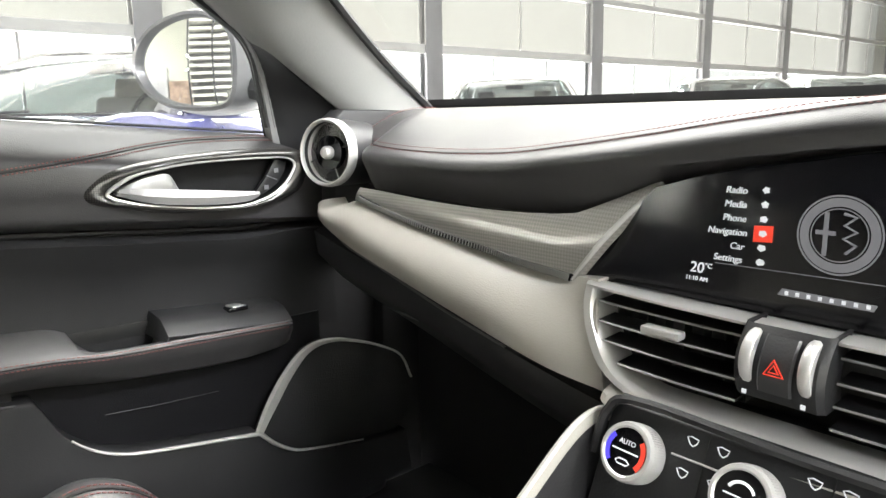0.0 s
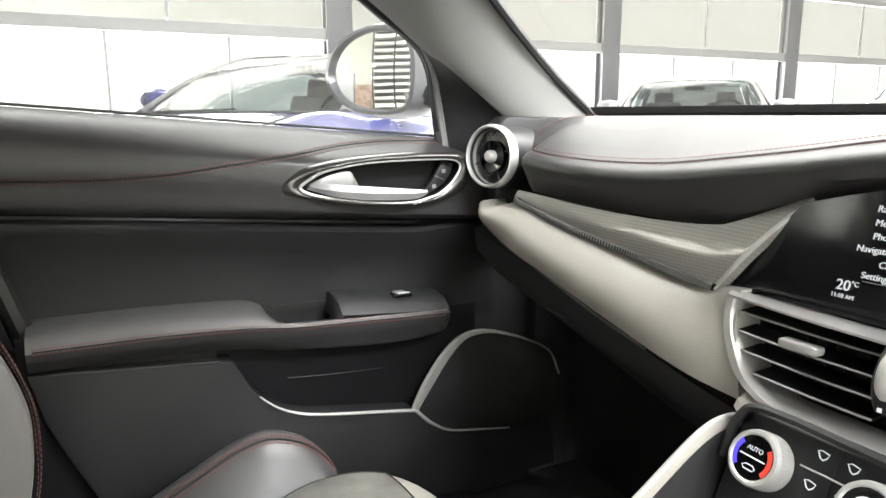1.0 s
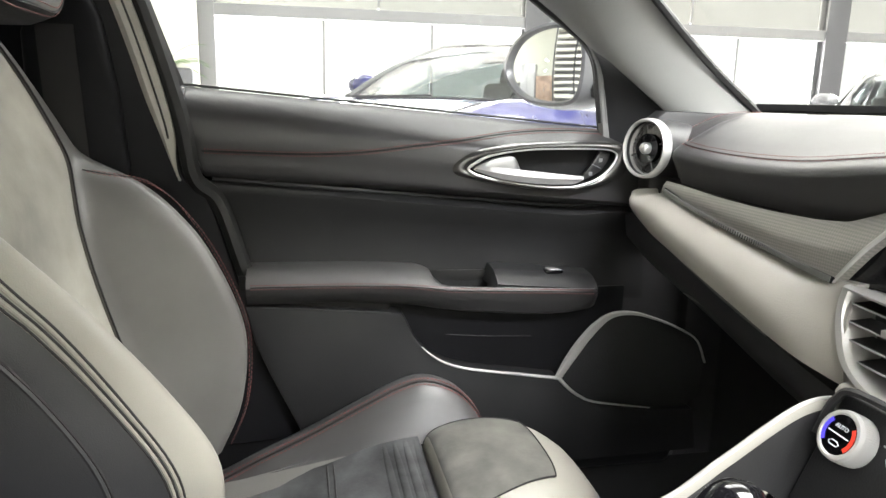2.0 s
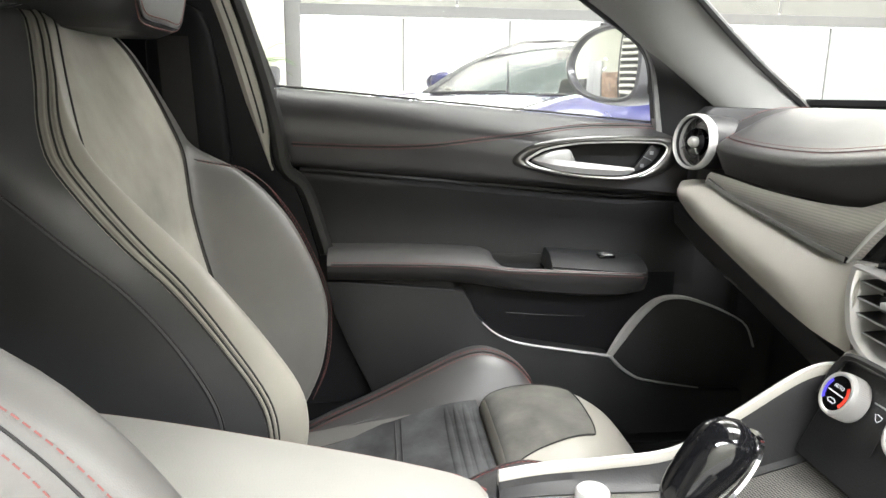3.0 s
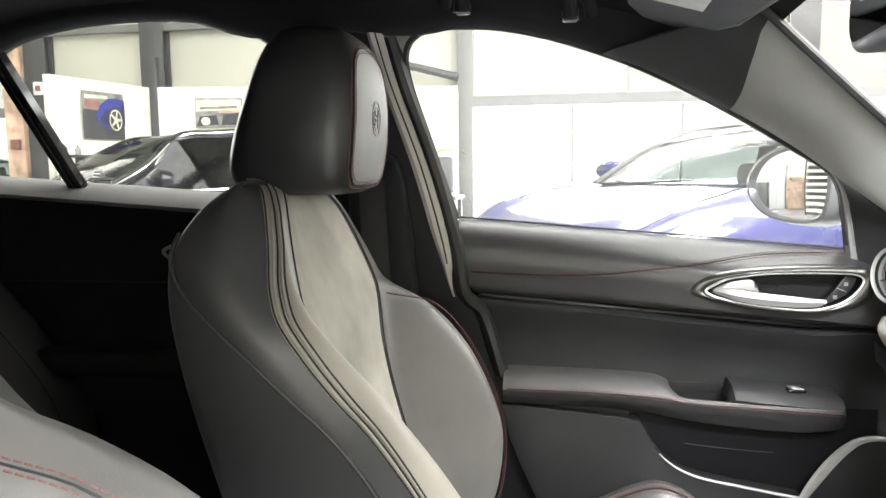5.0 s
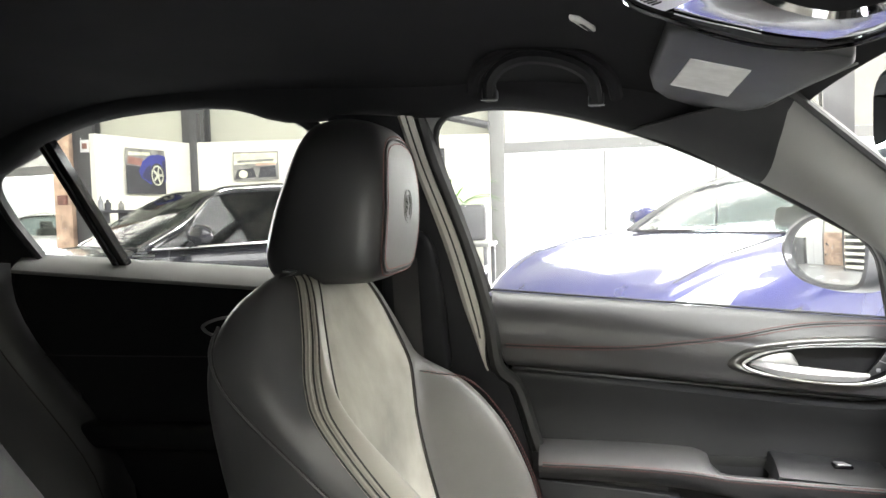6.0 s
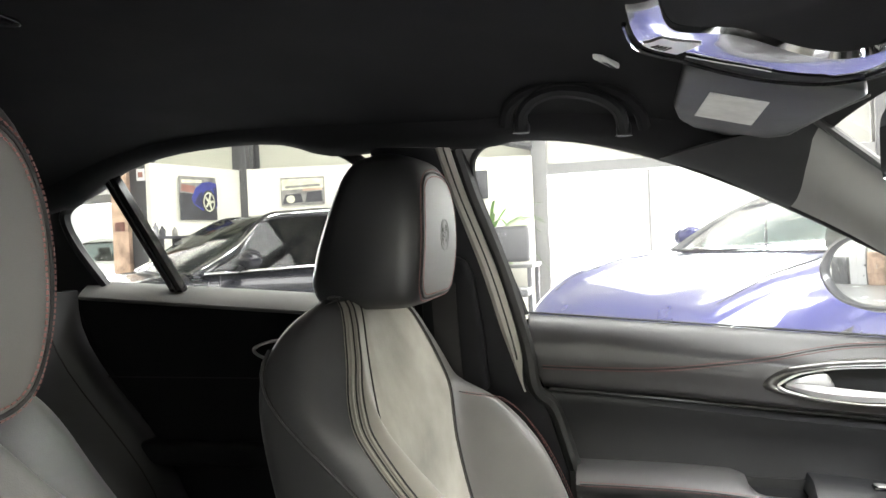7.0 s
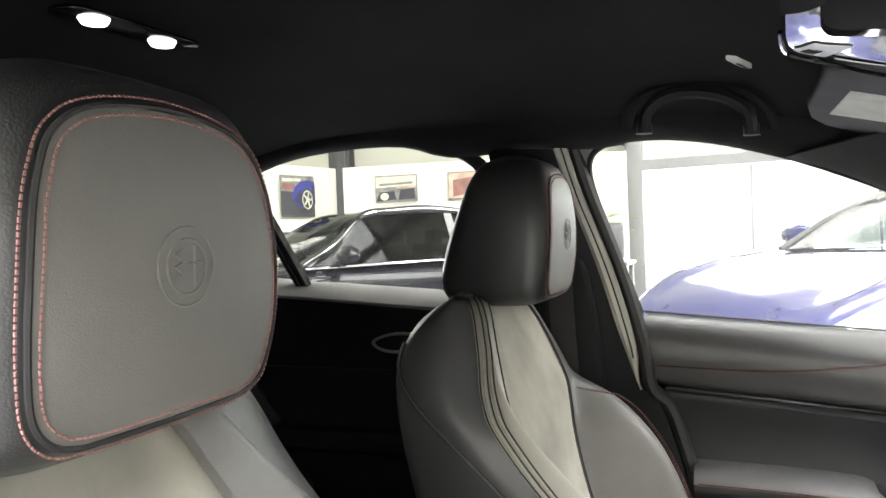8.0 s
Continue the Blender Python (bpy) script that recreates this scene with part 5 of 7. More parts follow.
def seat(name, x0, dy, label, outer, head, full=0):
    at = V(x0, dy, 0)
    st = thing(name, (x0, dy + 0.15, 0.285), label, "car seat", "front seats")
    zs = [0.46 + 0.585 * (1 - (1 - k / 60) ** 1.25) for k in range(61)]
    P = lambda x, y, z: at + V(x, y, z)
    kind = {outer: 1, -outer: 2 if full else 0}
    rows = []
    for z in zs:
        lo_, hi_ = -lerp(WI[kind[-1]], z), lerp(WI[kind[1]], z)
        row = []
        for j in range(17):
            x = lo_ + (hi_ - lo_) * j / 16
            row.append(P(x, seat_front(abs(x), z, 0, kind[1 if x > 0 else -1]) + (0.0015 if 0 < j < 16 else -0.004), z))
        rows.append(row)
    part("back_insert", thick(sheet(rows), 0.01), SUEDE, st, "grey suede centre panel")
    for s in (1, -1):
        far = kind[s]
        fat = full if s != outer else 0
        front = lambda a, z: seat_front(a, z, fat, far)
        rows = []
        for z in zs:
            wi = lerp(WI[far], z)
            wf = max(lerp(WF[far], z), wi + 0.004)
            rows.append([P(s * wi, front(wi, z) - 0.006, z)] + [P(s * (wi + (wf - wi) * j / 16), front(wi + (wf - wi) * j / 16, z), z) for j in range(17)])
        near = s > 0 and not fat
        # The near bolster takes the lit copy, so its light is in the colour.
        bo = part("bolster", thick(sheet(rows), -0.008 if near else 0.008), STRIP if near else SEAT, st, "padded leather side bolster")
        rows = []
        for z in zs:
            row = [seat_side(j / 20, z, fat, far) for j in range(21)]
            rows.append([P(s * p.x, p.y, z) for p in row])
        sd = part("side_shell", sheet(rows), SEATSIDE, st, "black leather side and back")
        def beside(d, out):
            """A line on the padded skin, d inside the bolster's outer edge and out proud of it."""
            line = []
            for z in zs[:-1]:
                a = lerp(WF[far], z) - d
                g = lambda da, dz: front(a + da, z + dz)
                n = V(-(g(0.001, 0) - g(-0.003, 0)) / 0.004, 1.0, -(g(0, 0.004) - g(0, -0.004)) / 0.008).normalized()
                line.append(P(s * a, g(0, 0), z) + V(s * n.x, n.y, n.z) * ((0.0 if near else 0.0082) + out))
            return line
        if s > 0:
            for d in (0.0005, 0.0032, 0.0060):
                part("piping", tube(beside(d, 0.0004), 0.0011, 6), BLACKTHREAD, bo, "dark seam piping")
            for d in (0.0018, 0.0046):
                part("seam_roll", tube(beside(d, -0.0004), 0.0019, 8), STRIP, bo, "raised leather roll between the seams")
        else:
            def on_skin(off, top):
                """A line on the bolster's padded skin, off inside its outer edge, that turns inwards at the top."""
                out = []
                for k in range(60):
                    z = 0.47 + (top - 0.47) * k / 59
                    a = lerp(WF[far], z) - (off if fat else off + lerp([(0.47, 0.012), (0.6, 0.0), (0.76, -0.004), (0.80, 0.002), (0.835, 0.016), (0.855, 0.045)], z))
                    g = lambda da, dz: front(a + da, z + dz)
                    n = V((g(0.003, 0) - g(-0.003, 0)) / 0.006, 1.0, -(g(0, 0.004) - g(0, -0.004)) / 0.008).normalized()
                    out.append(P(-a, g(0, 0), z) + n * 0.0084)
                return out
            top = 0.955 if fat else 0.855
            part("piping", tube(on_skin(0.052 if fat else 0.017, top), 0.0008, 6), BLACKTHREAD, bo, "dark seam piping")
            for off in ((0.0478, 0.0562) if fat else (0.0135, 0.0205)):
                part("seam_thread", stitches(on_skin(off, top), 0.006, 0.0007 if fat else 0.0005), THREAD, bo, "red seam stitching")
        line = []
        for k in range(40):
            u = k / 39
            z = 0.985 - 0.49 * u
            q = lerp([(0, 0.62), (0.2, 0.29), (0.45, 0.12), (0.8, 0.115), (1, 0.13)], u)
            i = q * 20
            a, b = seat_side(math.floor(i) / 20, z, fat, far), seat_side(math.ceil(i) / 20, z, fat, far)
            p = a.lerp(b, i - math.floor(i))
            line.append(P(s * (p.x + 0.0006), p.y, z))
        part("side_seam", tube(line, 0.0012, 5), BLACKTHREAD, sd, "side seam")
        part("seam_bead", tube([p + V(0.0002 * s, -0.0035, 0) for p in line], 0.0024, 6), SEATSIDE, sd, "leather bead beside the seam")
        line = [P(s * lerp(WI[far], z), front(lerp(WI[far], z), z) + 0.0005, z) for z in zs[:-1]]
        part("insert_seam", tube(line, 0.0012, 6), BLACKTHREAD, bo, "seam beside the suede")
    rows = [[P(lerp(WF[0], 1.045) * (j / 8 - 1), -0.20, 1.045) for j in range(17)], [P(lerp(WS, 1.045) * (j / 8 - 1), -0.218, 1.049) for j in range(17)], [P(lerp(WS, 1.045) * 0.9 * (j / 8 - 1), -0.225, 1.040) for j in range(17)]]
    part("back_top", thick(sheet(rows), 0.006), LEATHER, st)
    # cushion
    ZC = [(-0.06, 0.41), (0.05, 0.415), (0.12, 0.430), (0.19, 0.447), (0.25, 0.468), (0.30, 0.478), (0.325, 0.480)]
    ZF = [(0.324, 0.482), (0.329, 0.500), (0.346, 0.512), (0.380, 0.520), (0.420, 0.522), (0.460, 0.516), (0.500, 0.496), (0.525, 0.468), (0.542, 0.438), (0.546, 0.40)]
    rows = [[P(0.128 * (j / 8 - 1), y, lerp(ZC, y) - 0.006 * math.cos(math.pi * (j / 8 - 1) / 2)) for j in range(17)] for y in (-0.06 + 0.380 * k / 14 for k in range(15))]
    rows.append([p + V(0, 0.004, -0.02) for p in rows[-1]])
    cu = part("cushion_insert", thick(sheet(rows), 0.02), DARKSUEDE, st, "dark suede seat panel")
    for y in (0.190, 0.199):
        part("channel", tube([P(0.12 * (j / 5 - 1), y, lerp(ZC, y) - 0.005 * math.cos(math.pi * (j / 5 - 1) / 2)) for j in range(11)], 0.0013, 6), BLACKTHREAD, cu, "stitched cross seam")
    for k in range(4):
        y = 0.272 + 0.0145 * k
        rib = [[P(0.122 * (j / 8 - 1), y + 0.0068 * math.cos(math.pi * i / 6), lerp(ZC, y) - 0.004 + 0.0035 * math.sin(math.pi * i / 6) - 0.004 * math.cos(math.pi * (j / 8 - 1) / 2)) for i in range(7)] for j in range(17)]
        part("rib", thick(sheet(rib), 0.002), DARKSUEDE, cu, "padded cross rib")
    rows = []
    for k in range(15):
        y = -0.03 + 0.285 * k / 14
        w = 0.045 * (1 - (k / 14) ** 2.2)
        rows.append([P(outer * (0.143 - (w + 0.001) * j / 5), y, lerp(ZC, y) + 0.009 - 0.009 * k / 14 - 0.007 * j / 5) for j in range(6)])
    part("gusset", thick(sheet(rows), 0.0015), SEAT, cu, "smooth leather strip beside the suede")
    thigh = [(p.x, p.y) for p in curve([V(a, b, 0) for a, b in ZF], 30)]
    rows = []
    for y, z in thigh:
        half = 0.122 * (1 - 0.10 * step(0.47, 0.546, y))
        rows.append([P(half * (j / 10 - 1), y - 0.045 * abs(j / 10 - 1) ** 3 * step(0.38, 0.50, y), z - 0.026 * abs(j / 10 - 1) ** 6) for j in range(21)])
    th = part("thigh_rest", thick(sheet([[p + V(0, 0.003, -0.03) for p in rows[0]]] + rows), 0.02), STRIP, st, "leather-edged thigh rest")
    rows2 = []
    for k, row in enumerate(rows[1:17]):
        inset = 0.5 + 3.6 * (k / 15) ** 1.4
        line = []
        for j in range(17):
            i = inset + (20 - 2 * inset) * j / 16
            a = min(int(i), 19)
            line.append(row[a].lerp(row[a + 1], i - a) + V(0, 0.0008 + 0.001 * step(9, 16, k), 0.0018))
        rows2.append(line)
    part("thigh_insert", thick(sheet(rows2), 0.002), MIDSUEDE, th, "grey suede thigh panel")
    rim = [r[0] for r in rows2] + rows2[-1][1:-1] + [r[-1] for r in rows2[::-1]]
    part("thigh_seam", tube([p + V(0, 0.0002, 0.0004) for p in rim], 0.0010, 5), BLACKTHREAD, th, "seam round the suede")
    for s in (1, -1):
        TOP = [(-0.07, 0.395), (0.013, 0.401), (0.098, 0.440), (0.172, 0.474), (0.25, 0.514), (0.30, 0.538), (0.34, 0.546), (0.382, 0.531), (0.41, 0.506), (0.427, 0.478), (0.438, 0.44), (0.442, 0.40)]
        rows = []
        for p in curve([V(a, b, 0) for a, b in TOP], 36):
            y, z = p.x, p.y
            prof = [(0.125, min(z, lerp(ZC, y)) - 0.012), (0.140, min(z - 0.012, lerp(ZC, y) + 0.006)), (0.156, z - 0.024), (0.172, z - 0.008), (0.190, z), (0.208, z - 0.004), (0.224, z - 0.020), (0.231, z - 0.048), (0.230, min(z - 0.09, 0.36)), (0.228, 0.31)]
            rows.append([P(s * a, y, q) for a, q in prof])
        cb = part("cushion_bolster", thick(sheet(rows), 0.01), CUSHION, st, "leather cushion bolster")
        seam_at = lambda r, u: r[3].lerp(r[4], u) + V(0, 0.0, 0.0016)
        for u in (0.0, 0.62):
            part("seam_thread", stitches([seam_at(r, u) for r in rows[:33]], 0.006, 0.0009), THREAD, cb, "red stitching")
        part("piping", tube([seam_at(r, 0.31) for r in rows[:34]], 0.0015, 6), BLACKTHREAD, cb)
    part("seat_base", merge(box(x0, dy + 0.18, 0.345, 0.44, 0.60, 0.11, 0.02, 3), box(x0 - 0.19, dy + 0.15, 0.29, 0.03, 0.6, 0.05, 0.006), box(x0 + 0.19, dy + 0.15, 0.29, 0.03, 0.6, 0.05, 0.006)), PLASTIC, st, "black seat base and runners")
    # headrest
    at, hk = V(x0 + head[0], dy + head[1], head[2]), head[3]
    P = lambda x, y, z: at + V(x * hk, y, 1.134 + (z - 1.134) * hk)
    YF = [(1.026, -0.118), (1.036, -0.100), (1.06, -0.092), (1.10, -0.086), (1.15, -0.084), (1.20, -0.089), (1.228, -0.098), (1.241, -0.112), (1.249, -0.140)]
    YR = [(1.026, -0.228), (1.036, -0.246), (1.06, -0.254), (1.10, -0.247), (1.15, -0.231), (1.20, -0.213), (1.228, -0.199), (1.241, -0.188), (1.249, -0.165)]
    HW = [(1.026, 0.086), (1.036, 0.100), (1.05, 0.108), (1.10, 0.114), (1.16, 0.110), (1.20, 0.102), (1.222, 0.092), (1.238, 0.076), (1.249, 0.048)]
    PW = [(1.040, 0.062), (1.044, 0.076), (1.052, 0.086), (1.065, 0.091), (1.10, 0.0945), (1.15, 0.0915), (1.180, 0.085), (1.199, 0.075), (1.210, 0.060), (1.218, 0.030)]
    hz_ = [1.026 + 0.223 * (0.5 - 0.5 * math.cos(math.pi * k / 30)) for k in range(31)]

    def head_front(a, z):
        w = lerp(HW, z)
        return lerp(YF, z) - 0.006 * (a / w) ** 2 - 0.016 * (a / w) ** 12

    rows = []
    for z in hz_:
        w, yr = lerp(HW, z), lerp(YR, z)
        ring = [V(w * (j / 12 - 1), head_front(abs(w * (j / 12 - 1)), z), z) for j in range(25)]
        yf = ring[-1].y
        back = [V(w * c, yf + (yr - yf) * u, z) for c, u in ((1.015, 0.10), (1.03, 0.4), (1.0, 0.78), (0.965, 0.93), (0.88, 1.0), (0.5, 1.03), (0, 1.04), (-0.5, 1.03), (-0.88, 1.0), (-0.965, 0.93), (-1.0, 0.78), (-1.03, 0.4), (-1.015, 0.10))]
        rows.append([P(p.x, p.y, p.z) for p in ring + back])
    hd = part("headrest", caps(sheet(rows, True)), LEATHER, st, "black leather headrest")
    pz = [1.040 + 0.178 * (0.5 - 0.5 * math.cos(math.pi * k / 24)) for k in range(25)]
    rows = [[P(lerp(PW, z) * (j / 8 - 1), head_front(lerp(PW, z) * abs(j / 8 - 1), z) + 0.0025, z) for j in range(17)] for z in pz]
    part("headrest_panel", thick(sheet(rows), 0.006), HEADFACE, hd, "smooth grey leather face panel")

    def head_loop(grow):
        """A rounded four-sided line on the headrest's face, grown by so much beyond the panel."""
        out = []
        half = ((0.0, 1.0395), (0.058, 1.0398), (0.079, 1.046), (0.0905, 1.063), (0.0945, 1.10), (0.0915, 1.15), (0.085, 1.180), (0.074, 1.200), (0.050, 1.213), (0.0, 1.219))
        corner = half + tuple((-a, b) for a, b in half[-2::-1])
        for a, b in [(q.x, q.y) for q in curve([V(*q, 0) for q in corner], 109)[:-1]]:
            d = V(a / 0.10, (b - 1.134) / 0.095, 0).normalized() * grow
            x, z = a + d.x, min(b + d.y, 1.240)
            out.append(P(x, head_front(abs(x), z) + 0.0026, z))
        return out

    part("panel_seam", tube(head_loop(0.0015), 0.0016, 6, True), BLACKTHREAD, hd, "dark panel seam")
    for grow in (0.0065, -0.004):
        ln = head_loop(grow)
        part("seam_thread", stitches([p + V(0, 0.0004, 0) for p in ln + ln[:1]], 0.003, 0.0007), CORAL, hd, "red stitching, brightened as lit thread")
    # embossed round emblem as plain raised shapes
    eb = bmesh.new()
    for r in (0.023, 0.016):
        tube([P(r * math.cos(2 * math.pi * k / 32), head_front(abs(r * math.cos(2 * math.pi * k / 32)), 1.128 + r * math.sin(2 * math.pi * k / 32)) + 0.0025, 1.128 + r * math.sin(2 * math.pi * k / 32)) for k in range(32)], 0.0008, 5, True, bm=eb)
    for line in ([(-0.006, -0.012), (-0.006, 0.012)], [(-0.012, 0.002), (-0.001, 0.002)], [(0.004, 0.010), (0.010, 0.007), (0.004, 0.003), (0.010, 0.0), (0.004, -0.004), (0.010, -0.008)]):
        tube([P(a, head_front(abs(a), 1.128 + b) + 0.0025, 1.128 + b) for a, b in line], 0.0011, 5, bm=eb)
    part("emblem", eb, HEADFACE, hd, "embossed round emblem")
    part("post_guide", lathe([(0.012, 0.0), (0.012, 0.006), (0.007, 0.010), (0.0065, 0.03)], Matrix.Translation(P(0.088, -0.228, 1.022)), 20), CHROME, hd, "chrome post guide")
    for s in (1, -1):
        part("post", tube([P(s * 0.068, -0.19, 1.02), P(s * 0.068, -0.185, 1.06)], 0.006, 10), CHROME, hd, "chrome post")
        part("guide", lathe([(0.013, 0.0), (0.013, 0.006), (0.008, 0.008)], Matrix.Translation(P(s * 0.068, -0.195, 1.032)), 20), CHROME if s > 0 else PLASTIC, hd)
    return st


seat("passenger_seat", -0.378, 0.0, "black leather sports seat with grey suede centre and red stitching", -1, (-0.018, 0.0, 0.0, 1.0))
seat("driver_seat", 0.385, -0.005, "black leather driver's sports seat with grey suede centre and red stitching", 1, (0.002, -0.033, -0.009, 0.89), 1)

# ---------------------------------------------------------------- centre pillar, belt, rear door
pl = thing("trim_centre_pillar", (-0.68, -0.12, 0.34), "black centre pillar trim with the belt guide", "trim", kind="structure")
FRONTL = [(-0.70, 0.16, 0.40), (-0.695, 0.09, 0.56), (-0.69, 0.050, 0.70), (-0.69, 0.020, 0.795), (-0.675, -0.012, 0.835), (-0.667, -0.025, 0.92), (-0.66, -0.062, 1.06), (-0.645, -0.110, 1.20), (-0.615, -0.13, 1.285)]
REARL = [(-0.70, -0.20, 0.40), (-0.70, -0.22, 0.56), (-0.69, -0.24, 0.70), (-0.68, -0.25, 0.795), (-0.675, -0.255, 0.835), (-0.67, -0.26, 0.92), (-0.655, -0.265, 1.06), (-0.635, -0.265, 1.20), (-0.605, -0.27, 1.295)]
fl, rl_ = curve(FRONTL, 50), curve(REARL, 50)
rows = []
for a, b in zip(fl, rl_):
    rows.append([a + V(-0.03, 0.006, 0)] + [a.lerp(b, j / 8) + V(0.018 * math.sin(math.pi * j / 8) ** 0.7, 0, 0) for j in range(9)])
part("pillar_cover", thick(sheet(rows), 0.004), PILLARTRIM, pl, "plastic pillar cover, darkened for the seat's shade")
k0 = 24
rows = []
for k, p in enumerate(fl[k0:]):
    w = 0.08 + 0.92 * step(0, 9, k)
    rows.append([p + V(-0.006, 0.010 * w, 0), p + V(0.004 + 0.004 * w, 0.009 * w, 0), p + V(0.006 + 0.008 * w, 0.002 * w, 0), p + V(0.008 + 0.009 * w, -0.010 * w, 0), p + V(0.006 + 0.006 * w, -0.018 * w, 0)])
part("pillar_strip", thick(sheet(rows), 0.003), TRIM, pl, "pale strip along the pillar edge")
part("pillar_seam", tube([p + V(0.0150, -0.001, 0) for p in fl[k0 + 5:]], 0.0016, 5), RUBBER, pl)
part("door_seal", tube([p + V(-0.008, 0.019, 0) for p in fl], 0.0135, 8), RUBBER, pl, "black rubber door seal")
arch = [(-0.19, 0.84), (-0.19, 1.03), (-0.175, 1.065), (-0.145, 1.083), (-0.125, 1.090), (-0.105, 1.078), (-0.093, 1.05), (-0.078, 0.95), (-0.070, 0.84)]
part("belt_cover", slab([V(-0.652, y, z) for y, z in arch], (0.036, 0, 0), 0.010, 3), PILLARTRIM, pl, "rounded black belt cover")
belt = [V(-0.612, -0.145, 1.04), V(-0.605, -0.14, 0.95), V(-0.60, -0.13, 0.75), V(-0.62, -0.12, 0.45)]
rows = [[p + V(0, -0.023, 0), p + V(0.001, 0, 0), p + V(0, 0.023, 0)] for p in curve(belt, 16)]
single("seat_belt", thick(sheet(rows), 0.0015), BLACKTHREAD, "black seat belt hanging at the pillar", "seat belt")

rd = thing("rear_door", (-0.72, -0.6, 0.34), "closed black rear door with a quarter window", "car door")
rows, sill_rows = [], []
for k in range(17):
    y = -0.27 - 0.74 * k / 16
    s = 0.055 * k / 16
    sill_rows.append([V(-0.745, y, 1.004 + s), V(-0.722, y, 1.000 + s), V(-0.694, y, 0.982 + s), V(-0.684, y, 0.972 + s), V(-0.684, y, 0.966 + s), V(-0.70, y, 0.962 + s)])
    rows.append([V(x, -0.27 - (0.74 - 0.27 * step(1.0, 0.55, z)) * k / 16, z) for x, z in ((-0.70, 0.964 + s), (-0.694, 0.94 + s), (-0.70, 0.86 + s), (-0.70, 0.78), (-0.685, 0.70), (-0.70, 0.55), (-0.70, 0.33))])
part("rear_sill", thick(sheet(sill_rows), 0.003), REARSILL, rd, "window sill of the rear door, greyed for the window's light")
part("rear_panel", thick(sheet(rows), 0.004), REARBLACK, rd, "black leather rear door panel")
part("rear_armrest", box(-0.675, -0.62, 0.69, 0.06, 0.5, 0.05, 0.015, 3), REARBLACK, rd)
part("rear_handle", tube(curve([(-0.684, -0.43, 0.912), (-0.678, -0.47, 0.926), (-0.678, -0.53, 0.926), (-0.684, -0.578, 0.908), (-0.678, -0.545, 0.890), (-0.678, -0.47, 0.892), (-0.684, -0.43, 0.912)], 30)[:-1], 0.0036, 6, True), LEVER, rd, "silver ring of the rear door handle")
part("piping_line", tube([V(-0.697, y, 0.845) for y in (-0.3, -0.6, -0.95)], 0.002, 5), PLASTIC, rd)
ro = curve(REAR_WINDOW, 50)
c0 = V(-0.66, -0.62, 1.15)
rows = []
for p in ro:
    d = p - c0
    d.x = 0
    d.normalize()
    rows.append([p + V(-0.014, 0, 0), p + d * 0.004, p + d * 0.014 + V(0.003, 0, 0), p + d * 0.03 + V(-0.01, 0, 0.0)])
part("rear_window_frame", thick(sheet(rows), 0.003), PLASTIC, rd, "black rear window frame")
gl = part("rear_glass", slab([p + V(-0.014, 0, 0) for p in ro] + [V(-0.752, -0.97, 1.03), V(-0.752, -0.3, 0.985)], (-0.004, 0, 0)), CLEAR, rd, "clear rear side window", smooth=0)
gl.visible_shadow = False
qa, qb = V(-0.712, -0.769, 1.03), V(-0.612, -0.853, 1.284)
rows = [[qa.lerp(qb, u / 8) + V(0.0, dy, 0) + V(dx, 0, 0) for dx, dy in ((-0.012, -0.022), (0.004, -0.019), (0.004, 0.012), (-0.012, 0.018))] for u in range(9)]
part("quarter_bar", caps(sheet(rows, True)), GLOSS, rd, "black bar before the quarter window")
part("bar_seal", tube([qa + V(0.006, -0.004, 0), qb + V(0.006, -0.004, 0)], 0.002, 5), LEATHER, rd)
for dy, dz, w, h in ((0.0, 0.0, 0.050, 0.004), (0.004, -0.007, 0.036, 0.003), (-0.004, 0.007, 0.024, 0.003), (-0.006, 0.013, 0.014, 0.004)):
    part("glass_mark", box(-0.7215, -0.725 + dy, 1.048 + dz, 0.0006, w, h, 0), WHITEPAINT, rd, "pale etched bar on the glass", smooth=0)
rows = [[V(x, y, z) for x, z in ((-0.755, 0.985), (-0.80, 0.975), (-0.85, 0.92), (-0.87, 0.75), (-0.865, 0.5), (-0.84, 0.33))] for y in (-0.255, -0.6, -1.0, -1.4)]
part("outer_skin", thick(sheet(rows), 0.004), BLACKPAINT, rd, "black painted outer skin")

# rear bench
rb = thing("rear_bench", (CAB, -0.95, 0.3), "black leather rear bench with grey edges", "rear seat")
for x0, name in ((-0.37, "rear_back"), (0.41, "rear_back"), (0.02, "rear_middle")):
    w = 0.19 if name == "rear_back" else 0.17
    rows = []
    for k in range(14):
        z = 0.42 + 0.60 * k / 13
        y = -0.86 - 0.25 * (k / 13)
        e = lerp([(0, 0.06), (0.7, 0.06), (0.92, 0.04), (1, -0.02)], k / 13)
        rows.append([V(x0 + w * (j / 6 - 1) * (1 - 0.15 * step(0.8, 1, k / 13)), y + e * (0.6 + 0.5 * abs(j / 6 - 1) ** 2) - 0.05 * abs(j / 6 - 1) ** 8, z) for j in range(13)] )
    part(name, thick(sheet(rows), 0.06), SEAT, rb, "rear backrest section")
    part("rear_headrest", box(x0, -1.10, 1.06, 0.24, 0.09, 0.13, 0.03, 4), LEATHER, rb, "low rear headrest")
rows = []
for k in range(16):
    z = 0.42 + 0.62 * k / 15
    y = -0.27 - (0.74 - 0.27 * step(1.0, 0.55, z)) - 0.01
    rows.append([V(-0.72, y - 0.04, z), V(-0.705, y - 0.008, z), V(-0.68, y, z), V(-0.63, y - 0.012, z), V(-0.58, y - 0.05, z), V(-0.55, y - 0.12, z)])
